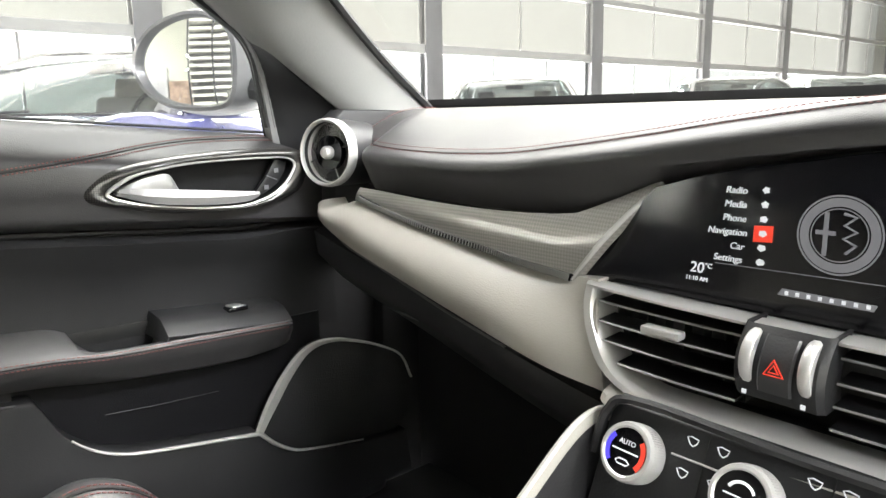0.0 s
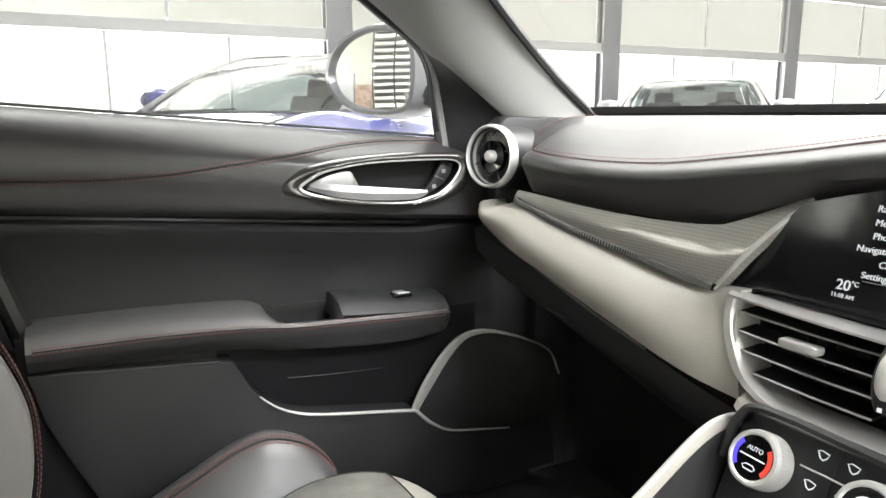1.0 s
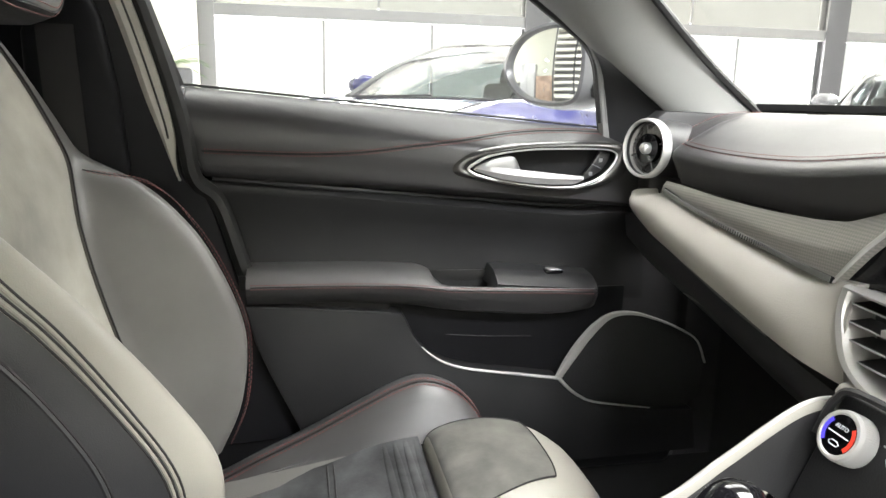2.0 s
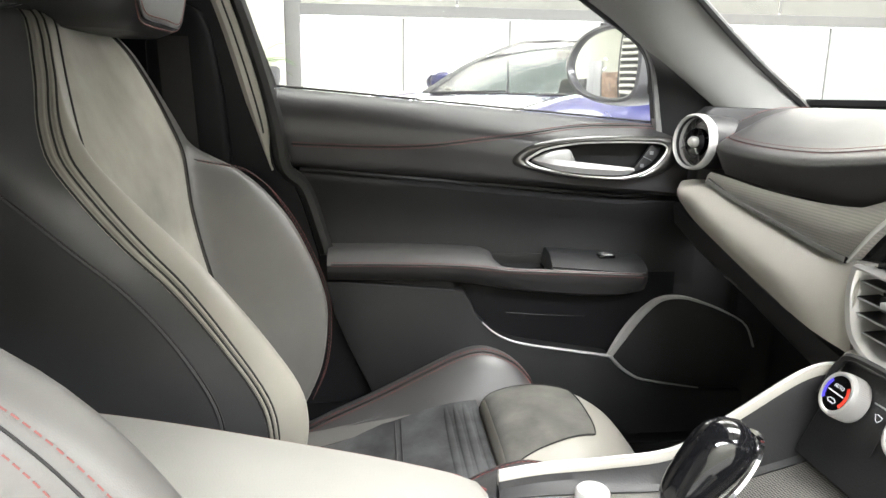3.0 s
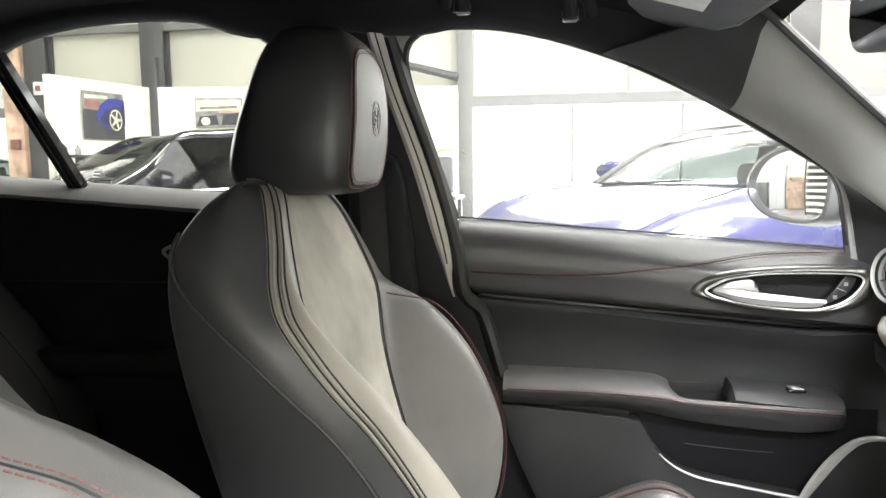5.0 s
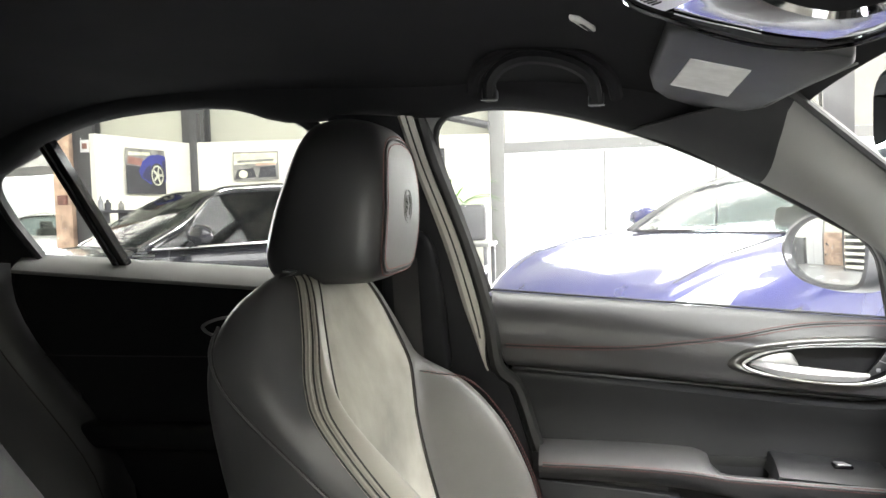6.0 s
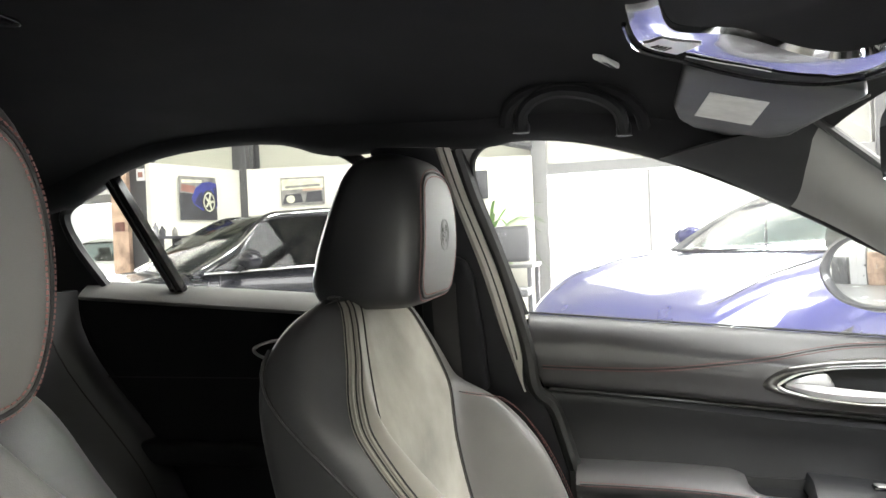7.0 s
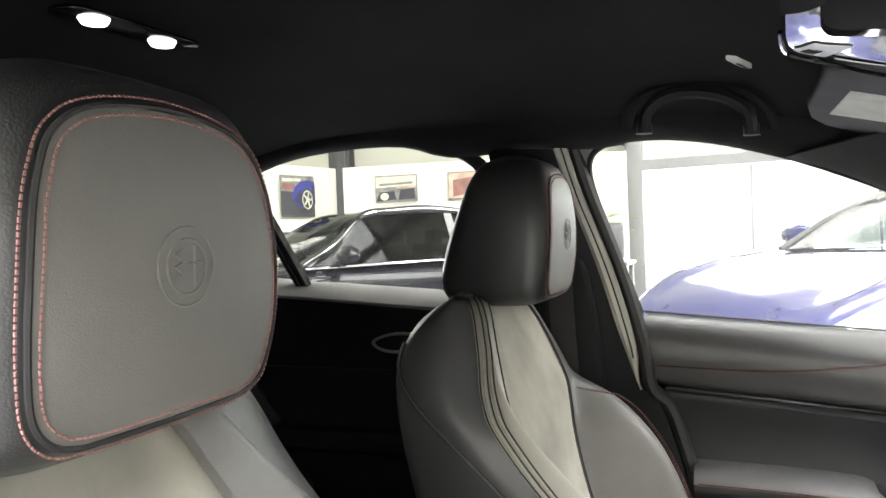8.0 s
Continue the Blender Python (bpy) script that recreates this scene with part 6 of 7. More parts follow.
part("side_bolster", thick(sheet(rows), 0.02), SEATSIDE, rb, "grey leather side bolster by the door")
part("bolster_seam", tube([r[3] + V(0.021, 0.004, 0) for r in rows], 0.0016, 5), BLACKTHREAD, rb)
part("rear_cushion", box(CAB, -0.72, 0.42, 1.26, 0.46, 0.16, 0.05, 4), LEATHER, rb, "rear bench cushion")

# ---------------------------------------------------------------- overhead things
gh = thing("grab_handle", (-0.53, 0.11, 1.32), "black folding grab handle under the roof rail", "grab handle")
part("grip", tube(curve([(-0.455, 0.032, 1.286), (-0.445, 0.036, 1.308), (-0.440, 0.054, 1.325), (-0.436, 0.085, 1.333), (-0.434, 0.125, 1.328), (-0.436, 0.158, 1.315), (-0.442, 0.178, 1.297), (-0.455, 0.184, 1.270)], 36), 0.010, 8), REARBLACK, gh, "black grip")
part("bezel", tube(curve([(-0.500, 0.000, 1.300), (-0.475, 0.012, 1.326), (-0.462, 0.050, 1.344), (-0.458, 0.11, 1.346), (-0.462, 0.17, 1.332), (-0.480, 0.205, 1.305), (-0.505, 0.215, 1.280)], 30), 0.010, 8), DARKCLOTH, gh, "recess edge")
for y, z in ((0.032, 1.284), (0.184, 1.268)):
    part("end_cap", box(-0.462, y, z + 0.004, 0.03, 0.022, 0.018, 0.004), REARBLACK, gh)
    part("bright_edge", tube([V(-0.446, y - 0.012, z - 0.006), V(-0.446, y + 0.012, z - 0.007)], 0.0006, 4), LEVER, gh, "thin bright edge")
tag = thing("airbag_tag", (-0.29, 0.165, 1.337), "small pale label button on the headlining", "label")
part("tag_plate", slab([V(-0.262, 0.149, 1.334), V(-0.272, 0.162, 1.333), V(-0.318, 0.182, 1.331), V(-0.312, 0.170, 1.332)], (0, 0, 0.008), 0.002), LABELWHITE, tag)
part("tag_bar", slab([V(-0.272, 0.161, 1.3315), V(-0.275, 0.166, 1.331), V(-0.303, 0.177, 1.3295), V(-0.300, 0.172, 1.330)], (0, 0, -0.0008)), RUBBER, tag, "dark print bar")

visor = thing("sun_visor", (-0.38, 0.35, 1.28), "dark grey folded sun visor with a white label", "sun visor")
VIS = [(-0.17, 0.262), (-0.20, 0.250), (-0.40, 0.252), (-0.46, 0.262), (-0.50, 0.285), (-0.52, 0.33), (-0.50, 0.385), (-0.45, 0.405), (-0.20, 0.43), (-0.17, 0.42)]
vz = lambda x, y: 1.313 - 0.25 * (y - 0.25) - 0.06 * (abs(x + 0.2)) ** 1.2
part("visor_board", slab([V(x, y, vz(x, y)) for x, y in VIS], (0, 0, -0.018), 0.006, 3), COVER, visor, "dark grey visor board")
# A thin pale tube draws the highlight on the visor's front edge.
part("visor_edge", tube([V(x, y, vz(x, y) - 0.016) for x, y in ((-0.505, 0.380), (-0.45, 0.4065), (-0.32, 0.418), (-0.20, 0.4315))], 0.0013, 6), PILLAR, visor, "pale line for the highlight on the visor edge")
LAB = [(-0.270, 0.284), (-0.405, 0.279), (-0.412, 0.352), (-0.275, 0.350)]
part("warning_label", slab([V(x, y, vz(x, y) - 0.0195) for x, y in LAB], (0, 0, -0.0012)), LABELWHITE, visor, "white printed label")
oh = thing("overhead_console", (-0.05, 0.33, 1.31), "gloss overhead console with a bright chrome lens edge", "overhead console")
EDGE = [(0.24, 0.178, 1.295), (0.15, 0.180, 1.290), (0.085, 0.184, 1.286), (0.03, 0.189, 1.286), (-0.02, 0.198, 1.288), (-0.065, 0.217, 1.291), (-0.10, 0.242, 1.291), (-0.135, 0.280, 1.285), (-0.156, 0.325, 1.276),
        (-0.157, 0.372, 1.268), (-0.12, 0.398, 1.262), (-0.066, 0.408, 1.258)]
ed = curve(EDGE, 60)
cen = V(0.12, 0.36, 1.285)
rows = []
for k, p in enumerate(ed):
    q = cen - p
    q.z = 0
    q.normalize()
    w = lerp([(0, 0.25), (0.3, 0.4), (0.5, 0.8), (0.65, 1.05), (1, 1.1)], k / 59)
    rows.append([p + V(0, 0, 0.07), p + V(0, 0, 0.012), p + q * 0.004 + V(0, 0, -0.003), p + q * 0.012 * w + V(0, 0, -0.006), p + q * 0.035 * w + V(0, 0, -0.0065), p + q * 0.06 * w + V(0, 0, -0.006), p + q * 0.085 * w + V(0, 0, -0.004), p + q * 0.09 * w + V(0, 0, 0.006)])
face = rows
part("housing_edge", thick(sheet(rows[:9]), 0.003), DARKCLOTH, oh, "black housing edge")
part("lens_edge", thick(sheet(rows[8:]), 0.003), LENS, oh, "bright chrome lens edge")
rows = [[r[-1] + V(0, 0, 0.001), r[-1].lerp(cen, 0.5) + V(0, 0, -0.003), cen] for r in rows]
part("console_plate", thick(sheet(rows), 0.006), DARKCLOTH, oh, "black console plate")
part("lens_line", tube([r[2] + V(0, 0, -0.002) for r in [[p, p, p + V(0, 0, -0.006)] for p in ed[12:]]], 0.0022, 6), GLOSS, oh)
# Wedge and line paint a dark reflection onto the chrome edge.
left, wedge, line = [], [], []
for k, r in enumerate(face):
    if 20 <= k <= 29:
        left.append([r[3].lerp(r[4], u) + V(0, 0, -0.0010) for u in (0.15, 0.5, 1.0)] + [r[5] + V(0, 0, -0.0008)])
    if 31 <= k <= 51:
        u = 0.12 + 0.75 * step(31, 42, k) - 0.8 * step(48, 51, k)
        wedge.append([r[3].lerp(r[4], u * j / 4 + 0.05) + V(0, 0, -0.0010) for j in range(5)])
        line.append(wedge[-1][-1] + V(0, 0, -0.0005))
part("lens_plate", thick(sheet(left), 0.0006), SILVER, oh, "satin silver plate with slots")
part("reflection_wedge", thick(sheet(wedge), 0.0006), REARBLACK, oh, "black wedge for a dark reflection in the chrome edge")
part("reflection_line", tube(line[:12], 0.0007, 6), SILVER, oh, "bright line along the dark reflection")
for k in (22, 23, 24, 25):
    a, b = face[k][3].lerp(face[k][4], 0.45) + V(0, 0, -0.0018), face[k][4].lerp(face[k][5], 0.1) + V(0, 0, -0.0018)
    part("lens_slot", tube([a, b], 0.0011, 6), RUBBER, oh)
rvm = thing("interior_mirror", (0.033, 0.40, 1.18), "black framed interior mirror hanging at the windscreen", "mirror")
fr_ = [V(0.034 + a, 0.392 - 0.12 * a, 1.1865 + b) for a, b in rounded(0.27, 0.075, 0.022, 5)]
part("mirror_body", slab(fr_, (0.003, 0.03, 0), 0.008, 3), COVER, rvm, "dark grey mirror body")
part("mirror_pane", slab([V(0.034 + a, 0.390 - 0.12 * a, 1.1865 + b) for a, b in rounded(0.25, 0.058, 0.018, 5)], (0, 0.0012, 0)), MIRROR, rvm, "mirror glass", smooth=0)
part("mirror_arm", tube([V(0.034, 0.412, 1.19), V(0.034, 0.482, 1.265)], 0.012, 8), PLASTIC, rvm)

rl2 = thing("reading_lamps", (0.11, -0.43, 1.375), "pair of lit round reading lamps in the headlining", "lamp")
part("lamp_plate", slab([V(0.11 + a, -0.430 + b - 0.06 * a, roof_z(0.07, -0.47) - 0.014) for a, b in rounded(0.17, 0.045, 0.02, 4)], (0, 0, -0.004), 0.001), GLOSS, rl2, "gloss black lamp plate")
for x in (0.158, 0.068):
    part("lamp_lens", lathe([(0.0, -0.006), (0.012, -0.005), (0.015, 0.0)], Matrix.Translation((x, -0.427, roof_z(0.07, -0.47) - 0.0185)), 20), LAMPGLOW, rl2, "glowing round lens")

# ---------------------------------------------------------------- the showroom hall
single("ground", box(0, 5, -0.05, 44, 70, 0.1, 0), CONCRETE, "smooth pale grey painted hall floor", "ground", kind="structure", smooth=0)
single("wall_hall_right", box(9.0, 6.0, 3.0, 0.2, 50, 6.0, 0), WHITEWALL, "white hall wall", "wall", kind="structure", smooth=0)
single("wall_hall_rear", box(0, -16.0, 3.0, 19, 0.2, 6.0, 0), PALEWALL, "white end wall of the hall", "wall", kind="structure", smooth=0)
single("wall_hall_front", box(0, 30.0, 3.0, 19, 0.2, 6.0, 0), WHITEWALL, "white end wall of the hall", "wall", kind="structure", smooth=0)
strips = (-8.85, -5.4, -3.0, -0.65, 1.7, 5.8, 8.2, 9.0)
roof_parts = [box((a + b) / 2, 6, 6.05, b - a, 50, 0.1, 0) for a, b in zip(strips[::2], strips[1::2])]
roof_parts += [box((a + b) / 2, yc, 6.07, b - a, ly, 0.1, 0) for a, b in zip(strips[1::2], strips[2::2]) for yc, ly in ((-12.5, 13.0), (21.5, 19.0))]
single("ceiling_hall", merge(*roof_parts), WHITEWALL, "white hall ceiling, out of view, with openings added for roof lights", "ceiling", kind="structure", smooth=0)
for k in range(14):
    single("ceiling_purlin", box(0, -5.0 + 1.9 * k, 5.93, 17.6, 0.12, 0.14, 0.004), STEEL, "dark steel purlin under the hall roof", "beam", "roof purlins", "structure", smooth=0)
single("backdrop", box(-13.5, 8, 3.0, 0.1, 70, 12.0, 0), BACKDROP, "bright hazy daylight outside the glazing", "backdrop", kind="structure", smooth=0)
WX = -8.6
columns = [-13.2, -6.92, -5.15, -0.87, 3.2, 7.6, 11.8, 16.0, 20.2, 24.4, 28.6]
for y in columns:
    w = 0.20 if y == -0.87 else 0.34
    c = merge(box(WX + 0.10, y, 3.0, 0.03, w, 6.0, 0.002), box(WX - 0.06, y, 3.0, 0.03, w, 6.0, 0.002), box(WX + 0.02, y, 3.0, 0.13, 0.6 * w, 6.0, 0.002))
    # The column at y -0.87 is paled for the glare around it.
    single("column", c, PALESTEEL if y == -0.87 else STEEL, "grey steel column in the glazed wall", "column", "hall columns", "structure")
for z, h in ((1.95, 0.14), (3.05, 0.10), (4.3, 0.10)):
    single("wall_beam", box(WX + 0.04, 8.0, z, 0.10, 42.0, h, 0.004), PALESTEEL, "pale horizontal rail of the glazed wall", "beam", kind="structure", smooth=0)
single("wall_plinth", box(WX + 0.02, 8.0, 0.15, 0.16, 42.0, 0.3, 0.004), PALESTEEL, "low plinth of the glazed wall", "wall", kind="structure", smooth=0)
for y0, y1 in zip(columns, columns[1:]):
    if -7.0 < y0 < -0.9:
        continue
    win = thing("window_bay", (WX, (y0 + y1) / 2, 0.3), "tall glazed bay with clear lower panes and milky upper panels", "window", "glazed bays", "structure")
    for k in range(3):
        a, b = y0 + 0.02 + (y1 - y0 - 0.04) * k / 3, y0 + 0.02 + (y1 - y0 - 0.04) * (k + 1) / 3
        p = part("pane", box(WX, (a + b) / 2, 1.09, 0.008, b - a - 0.02, 1.56, 0), HALLPANE, win, smooth=0)
        p.visible_shadow = False
        if k:
            part("mullion", box(WX, a, 1.09, 0.03, 0.03, 1.58, 0), PALESTEEL, win, smooth=0)
    for k in range(2):
        a, b = y0 + 0.02 + (y1 - y0 - 0.04) * k / 2, y0 + 0.02 + (y1 - y0 - 0.04) * (k + 1) / 2
        for z0, z1 in ((2.03, 2.99), (3.11, 4.24), (4.36, 5.98)):
            part("frosted_panel", box(WX, (a + b) / 2, (z0 + z1) / 2, 0.012, b - a - 0.03, z1 - z0, 0), FROST, win, smooth=0)
    part("mullion", box(WX, (y0 + y1) / 2, 4.0, 0.03, 0.03, 3.9, 0), PALESTEEL, win, smooth=0)

# white display partitions with posters
single("wall_partition_1", slab([(-7.60, -4.58, 0), (-8.35, -0.95, 0), (-8.35, -0.95, 2.13), (-7.60, -4.58, 2.13)], (-0.08, 0, 0)), WHITEWALL, "white display partition", "wall", kind="structure", smooth=0)
single("wall_partition_2", slab([(-7.62, -4.70, 0), (-6.30, -5.06, 0), (-6.30, -5.06, 2.13), (-7.62, -4.70, 2.13)], (-0.02, -0.08, 0)), WHITEWALL, "white display partition", "wall", kind="structure", smooth=0)
single("partition_post", box(-7.66, -4.64, 1.25, 0.10, 0.10, 2.5, 0.004), STEEL, "dark post between the partitions", "post", kind="structure")
single("wall_hall_back_upper", box(-8.75, -3.98, 3.0, 0.1, 6.2, 6.0, 0), PALEWALL, "pale upper wall behind the partitions", "wall", kind="structure", smooth=0)


def poster(a, b, z0, z1, tones, label):
    a, b = Vector(a), Vector(b)
    d = b - a
    nrm = V(-d.y, d.x, 0).normalized()
    if nrm.x < 0:
        nrm = -nrm
    at = lambda u, v, o: a + d * u + V(0, 0, z0 + (z1 - z0) * v) + nrm * o
    po = thing("poster", at(0.5, 0.0, 0), label, "poster", "wall posters")
    part("sheet", slab([at(u, v, 0.01) for u, v in ((0, 0), (1, 0), (1, 1), (0, 1))], nrm * 0.006), GREYP, po, "printed poster sheet", smooth=0)
    for k, (m_, pts) in enumerate(tones):
        part("print_area", slab([at(u, v, 0.0175 + 0.002 * k) for u, v in pts], nrm * 0.0012), m_, po, smooth=0)
    return po


REDP = mat("print_red", (0.20, 0.09, 0.07), 0.6, vary=0.4, big=8)
BLUEP = mat("print_blue", (0.018, 0.024, 0.20), 0.6, vary=0.4, big=6)
NAVYP = mat("print_navy", (0.008, 0.010, 0.06), 0.6, vary=0.3, big=6)
DARKP = mat("print_dark", (0.022, 0.022, 0.026), 0.6, vary=0.6, big=7)
GREYP = mat("print_grey", (0.17, 0.165, 0.15), 0.6, vary=0.5, big=9)
PALEP = mat("print_pale", (0.48, 0.48, 0.36), 0.6, vary=0.3, big=9)
SANDP = mat("print_sand", (0.42, 0.29, 0.21), 0.6, vary=0.4, big=6)
wheel = lambda r, c, e: [(c[0] + r * math.cos(2 * math.pi * k / 16), c[1] + r * e * math.sin(2 * math.pi * k / 16)) for k in range(16)]
spoke = lambda c, a: [(c[0] + 0.135 * math.cos(a + d) * f, c[1] + 0.200 * math.sin(a + d) * f) for d, f in ((-0.9, 0.22), (-0.12, 1.0), (0.12, 1.0), (0.9, 0.22))]
poster((-6.645, -4.94, 0), (-7.185, -4.793, 0), 1.47, 2.00, [
    (DARKP, [(0.0, 0.0), (1.0, 0.0), (1.0, 0.28), (0.0, 0.42)]), (DARKP, [(0.0, 0.42), (0.38, 0.36), (0.42, 0.60), (0.0, 0.62)]), (REDP, [(0.03, 0.66), (0.38, 0.62), (0.42, 0.78), (0.05, 0.82)]), (PALEP, [(0.05, 0.84), (0.6, 0.86), (0.6, 0.93), (0.05, 0.92)]),
    (BLUEP, [(0.30, 0.50), (0.40, 0.72), (0.58, 0.86), (0.80, 0.90), (1.0, 0.86), (1.0, 0.30), (0.58, 0.22), (0.36, 0.36)]), (NAVYP, [(0.36, 0.38), (0.50, 0.60), (0.60, 0.66), (0.58, 0.26)]), (NAVYP, [(0.90, 0.75), (1.0, 0.78), (1.0, 0.34), (0.94, 0.30)]),
    (DARKP, wheel(0.195, (0.76, 0.42), 1.45)), (PALEP, wheel(0.160, (0.76, 0.42), 1.45)), (DARKP, wheel(0.135, (0.76, 0.42), 1.45))] + [(PALEP, spoke((0.76, 0.42), 1.3 + 1.2566 * k)) for k in range(5)] + [(PALEP, wheel(0.03, (0.76, 0.42), 1.45))], "poster printed with a blue car and its pale wheel")
poster((-7.672, -4.13, 0), (-7.79, -3.57, 0), 1.63, 1.99, [
    (PALEP, [(0.02, 0.55), (0.98, 0.6), (0.98, 0.95), (0.02, 0.95)]), (GREYP, [(0.1, 0.62), (0.9, 0.66), (0.9, 0.74), (0.1, 0.70)]), (DARKP, [(0.02, 0.05), (0.5, 0.1), (0.45, 0.42), (0.1, 0.38)]),
    (DARKP, [(0.55, 0.08), (0.95, 0.1), (0.93, 0.5), (0.6, 0.45)]), (PALEP, wheel(0.10, (0.22, 0.22), 1.4)), (SANDP, [(0.5, 0.5), (0.95, 0.52), (0.95, 0.60), (0.5, 0.58)])], "poster printed with pale machinery")
poster((-7.875, -3.17, 0), (-8.00, -2.5, 0), 1.63, 1.99, [
    (SANDP, [(0.02, 0.05), (0.98, 0.05), (0.98, 0.95), (0.02, 0.95)]), (REDP, [(0.1, 0.1), (0.5, 0.2), (0.5, 0.8), (0.1, 0.7)]), (GREYP, [(0.6, 0.4), (0.95, 0.4), (0.95, 0.9), (0.6, 0.9)])], "poster printed in warm tones")


# ---------------------------------------------------------------- cars in the hall
def car(name, m, paint, label, tall=1.38, belt=0.95, top_x=0.12, wide=0.76, fender=0.03, doors=2, inside=None, top=None, glass=None, bright=True, screen=None):
    """A parked car; its own x runs to the nose, y to its left. top_x: where the windscreen meets the roof."""
    ob = thing(name, m.translation, label, "car", "parked cars")
    lift = belt - 0.95
    TOP = [(-2.32, 0.62), (-2.25, 0.84), (-1.9, 0.95 + lift), (-1.0, 0.965 + lift), (0.0, 0.955 + lift), (0.75, 0.955 + lift), (1.0, 0.935 + lift), (1.5, 0.865 + lift), (1.95, 0.77), (2.22, 0.63), (2.32, 0.48)]
    HALF = [(-2.32, 0.68), (-2.2, 0.80), (-1.5, 0.91), (-0.6, 0.925), (0.6, 0.92), (1.4, 0.915), (1.8, 0.86), (2.1, 0.74), (2.25, 0.60), (2.32, 0.45)]
    w2 = lambda p: m @ Vector(p)
    turn3 = m.to_3x3()

    def skin(x):
        """The body's cross-section at x, from the sill over the bonnet to the middle."""
        t, h = lerp(TOP, x), lerp(HALF, x)
        crown = 0.035 * step(0.7, 1.3, x) * (1 - step(2.0, 2.3, x))
        f = fender * step(0.75, 1.25, x) * (1 - step(1.65, 2.2, x))
        near = min(abs(x - 1.42), abs(x + 1.40))
        low = 0.20 + (0.36 * math.sqrt(1 - (near / 0.38) ** 2) if near < 0.38 else 0.0)
        key = [(h * 0.95, low, 0), (h * 0.985, max(low + 0.03, t - 0.42), 0), (h, max(low + 0.05, t - 0.24), 0), (h * 0.985, t - 0.13 + f * 0.5, 0), (h * 0.93, t - 0.055 + f * 0.8, 0),
               (h * 0.84, t - 0.012 + f, 0), (h * 0.73, t + f * 0.75, 0), (h * 0.60, t + crown * 0.35, 0), (h * 0.35, t + crown * 0.85, 0), (0, t + crown, 0)]
        return [(p.x, p.y) for p in curve([V(*k) for k in key], 28)]

    rows = []
    for k in range(71):
        x = -2.32 + 4.64 * k / 70
        half = skin(x)
        rows.append([w2((x, y, z)) for y, z in half] + [w2((x, -y, z)) for y, z in half[-2::-1]])
    body = part("body", caps(sheet(rows)), paint, ob, "glossy painted body", smooth=50)

    def on_body(x, side, j, up=0.002):
        y, z = skin(x)[j]
        return w2((x, side * y, z + up))

    # roof and screens
    WSB, RT, RB = 0.92, -1.0, -1.85 if doors == 4 else -1.75
    roof_top = lambda x: lerp([(RB, 0.97 + lift), (RT, tall - 0.06), (-0.4, tall), (top_x - 0.25, tall - 0.012), (top_x, tall - 0.045)], x)
    rows = [[w2((x, v * 0.58, roof_top(x) - 0.035 * v * v)) for v in (j / 5 - 1 for j in range(11))] for x in (RT + (top_x - RT) * k / 10 for k in range(11))]
    part("roof", thick(sheet(rows), 0.02), top or paint, ob, "gently domed roof")
    ws = [[w2((top_x + (WSB - top_x) * u / 6 + 0.12 * (1 - abs(j / 5 - 1) ** 2) * (u / 6), (j / 5 - 1) * (0.57 + (wide - 0.59) * u / 6), tall - 0.05 + (belt - 0.005 - tall + 0.05) * (u / 6) + 0.045 * math.sin(math.pi * u / 6))) for j in range(11)] for u in range(7)]
    part("windscreen", sheet(ws), screen or TINTED, ob, "raked windscreen")
    part("screen_edge", tube([p + V(0, 0, 0.004) for p in ws[-1]], 0.012, 6), RUBBER, ob, "dark foot of the windscreen")
    rs = [[w2((RT + (RB - RT) * u / 5, (j / 5 - 1) * (0.57 + 0.18 * u / 5), tall - 0.065 + (0.975 + lift - tall + 0.065) * (u / 5) + 0.05 * math.sin(math.pi * u / 5))) for j in range(11)] for u in range(6)]
    part("rear_screen", sheet(rs), glass or TINTED, ob, "rear screen")
    for s in (1, -1):
        yy = lambda z: (wide + 0.06) - (wide - 0.53) * (z - belt) / (tall - belt)
        arc = curve([V(0.84, 0, belt + 0.005), V(0.55, 0, belt + 0.15), V(top_x + 0.13, 0, tall - 0.125), V(top_x - 0.15, 0, tall - 0.07), V(-0.45, 0, tall - 0.055), V(-0.95, 0, tall - 0.09), V(-1.28, 0, tall - 0.22), V(-1.50, 0, belt + 0.03)], 30)
        at_side = lambda p, out=0.0: w2((p.x, s * (yy(p.z) + out), p.z))
        part("side_window", slab([at_side(p) for p in arc], turn3 @ V(0, -s * 0.004, 0)), glass or TINTED, ob, "side window", smooth=0)
        rail_ = curve([V(0.93, wide, belt - 0.01), V(0.55, wide - 0.07, belt + 0.19), V(top_x + 0.02, 0.60, tall - 0.075), V(top_x - 0.3, 0.585, tall - 0.03), V(-0.5, 0.58, tall - 0.018), V(-1.0, 0.60, tall - 0.085), V(-1.4, 0.68, tall - 0.26), V(RB, 0.77, 0.97 + lift)], 40)
        bm = sheet([[w2((p.x, s * (p.y + dy), p.z + dz)) for dy, dz in ((-0.055, 0.020), (-0.01, 0.030), (0.028, 0.012), (0.042, -0.024), (0.036, -0.055), (-0.03, -0.04))] for p in rail_], True)
        part("pillar", caps(bm), top or paint, ob, "painted roof pillar")
        if bright:
            part("roof_trim", tube([w2((p.x, s * (p.y + 0.036), p.z + 0.002)) for p in rail_[1:]], 0.006, 6), CHROME, ob, "bright roof trim")
        part("window_surround", tube([at_side(p, 0.004) for p in arc], 0.016, 6), GLOSS, ob, "gloss black window surround")
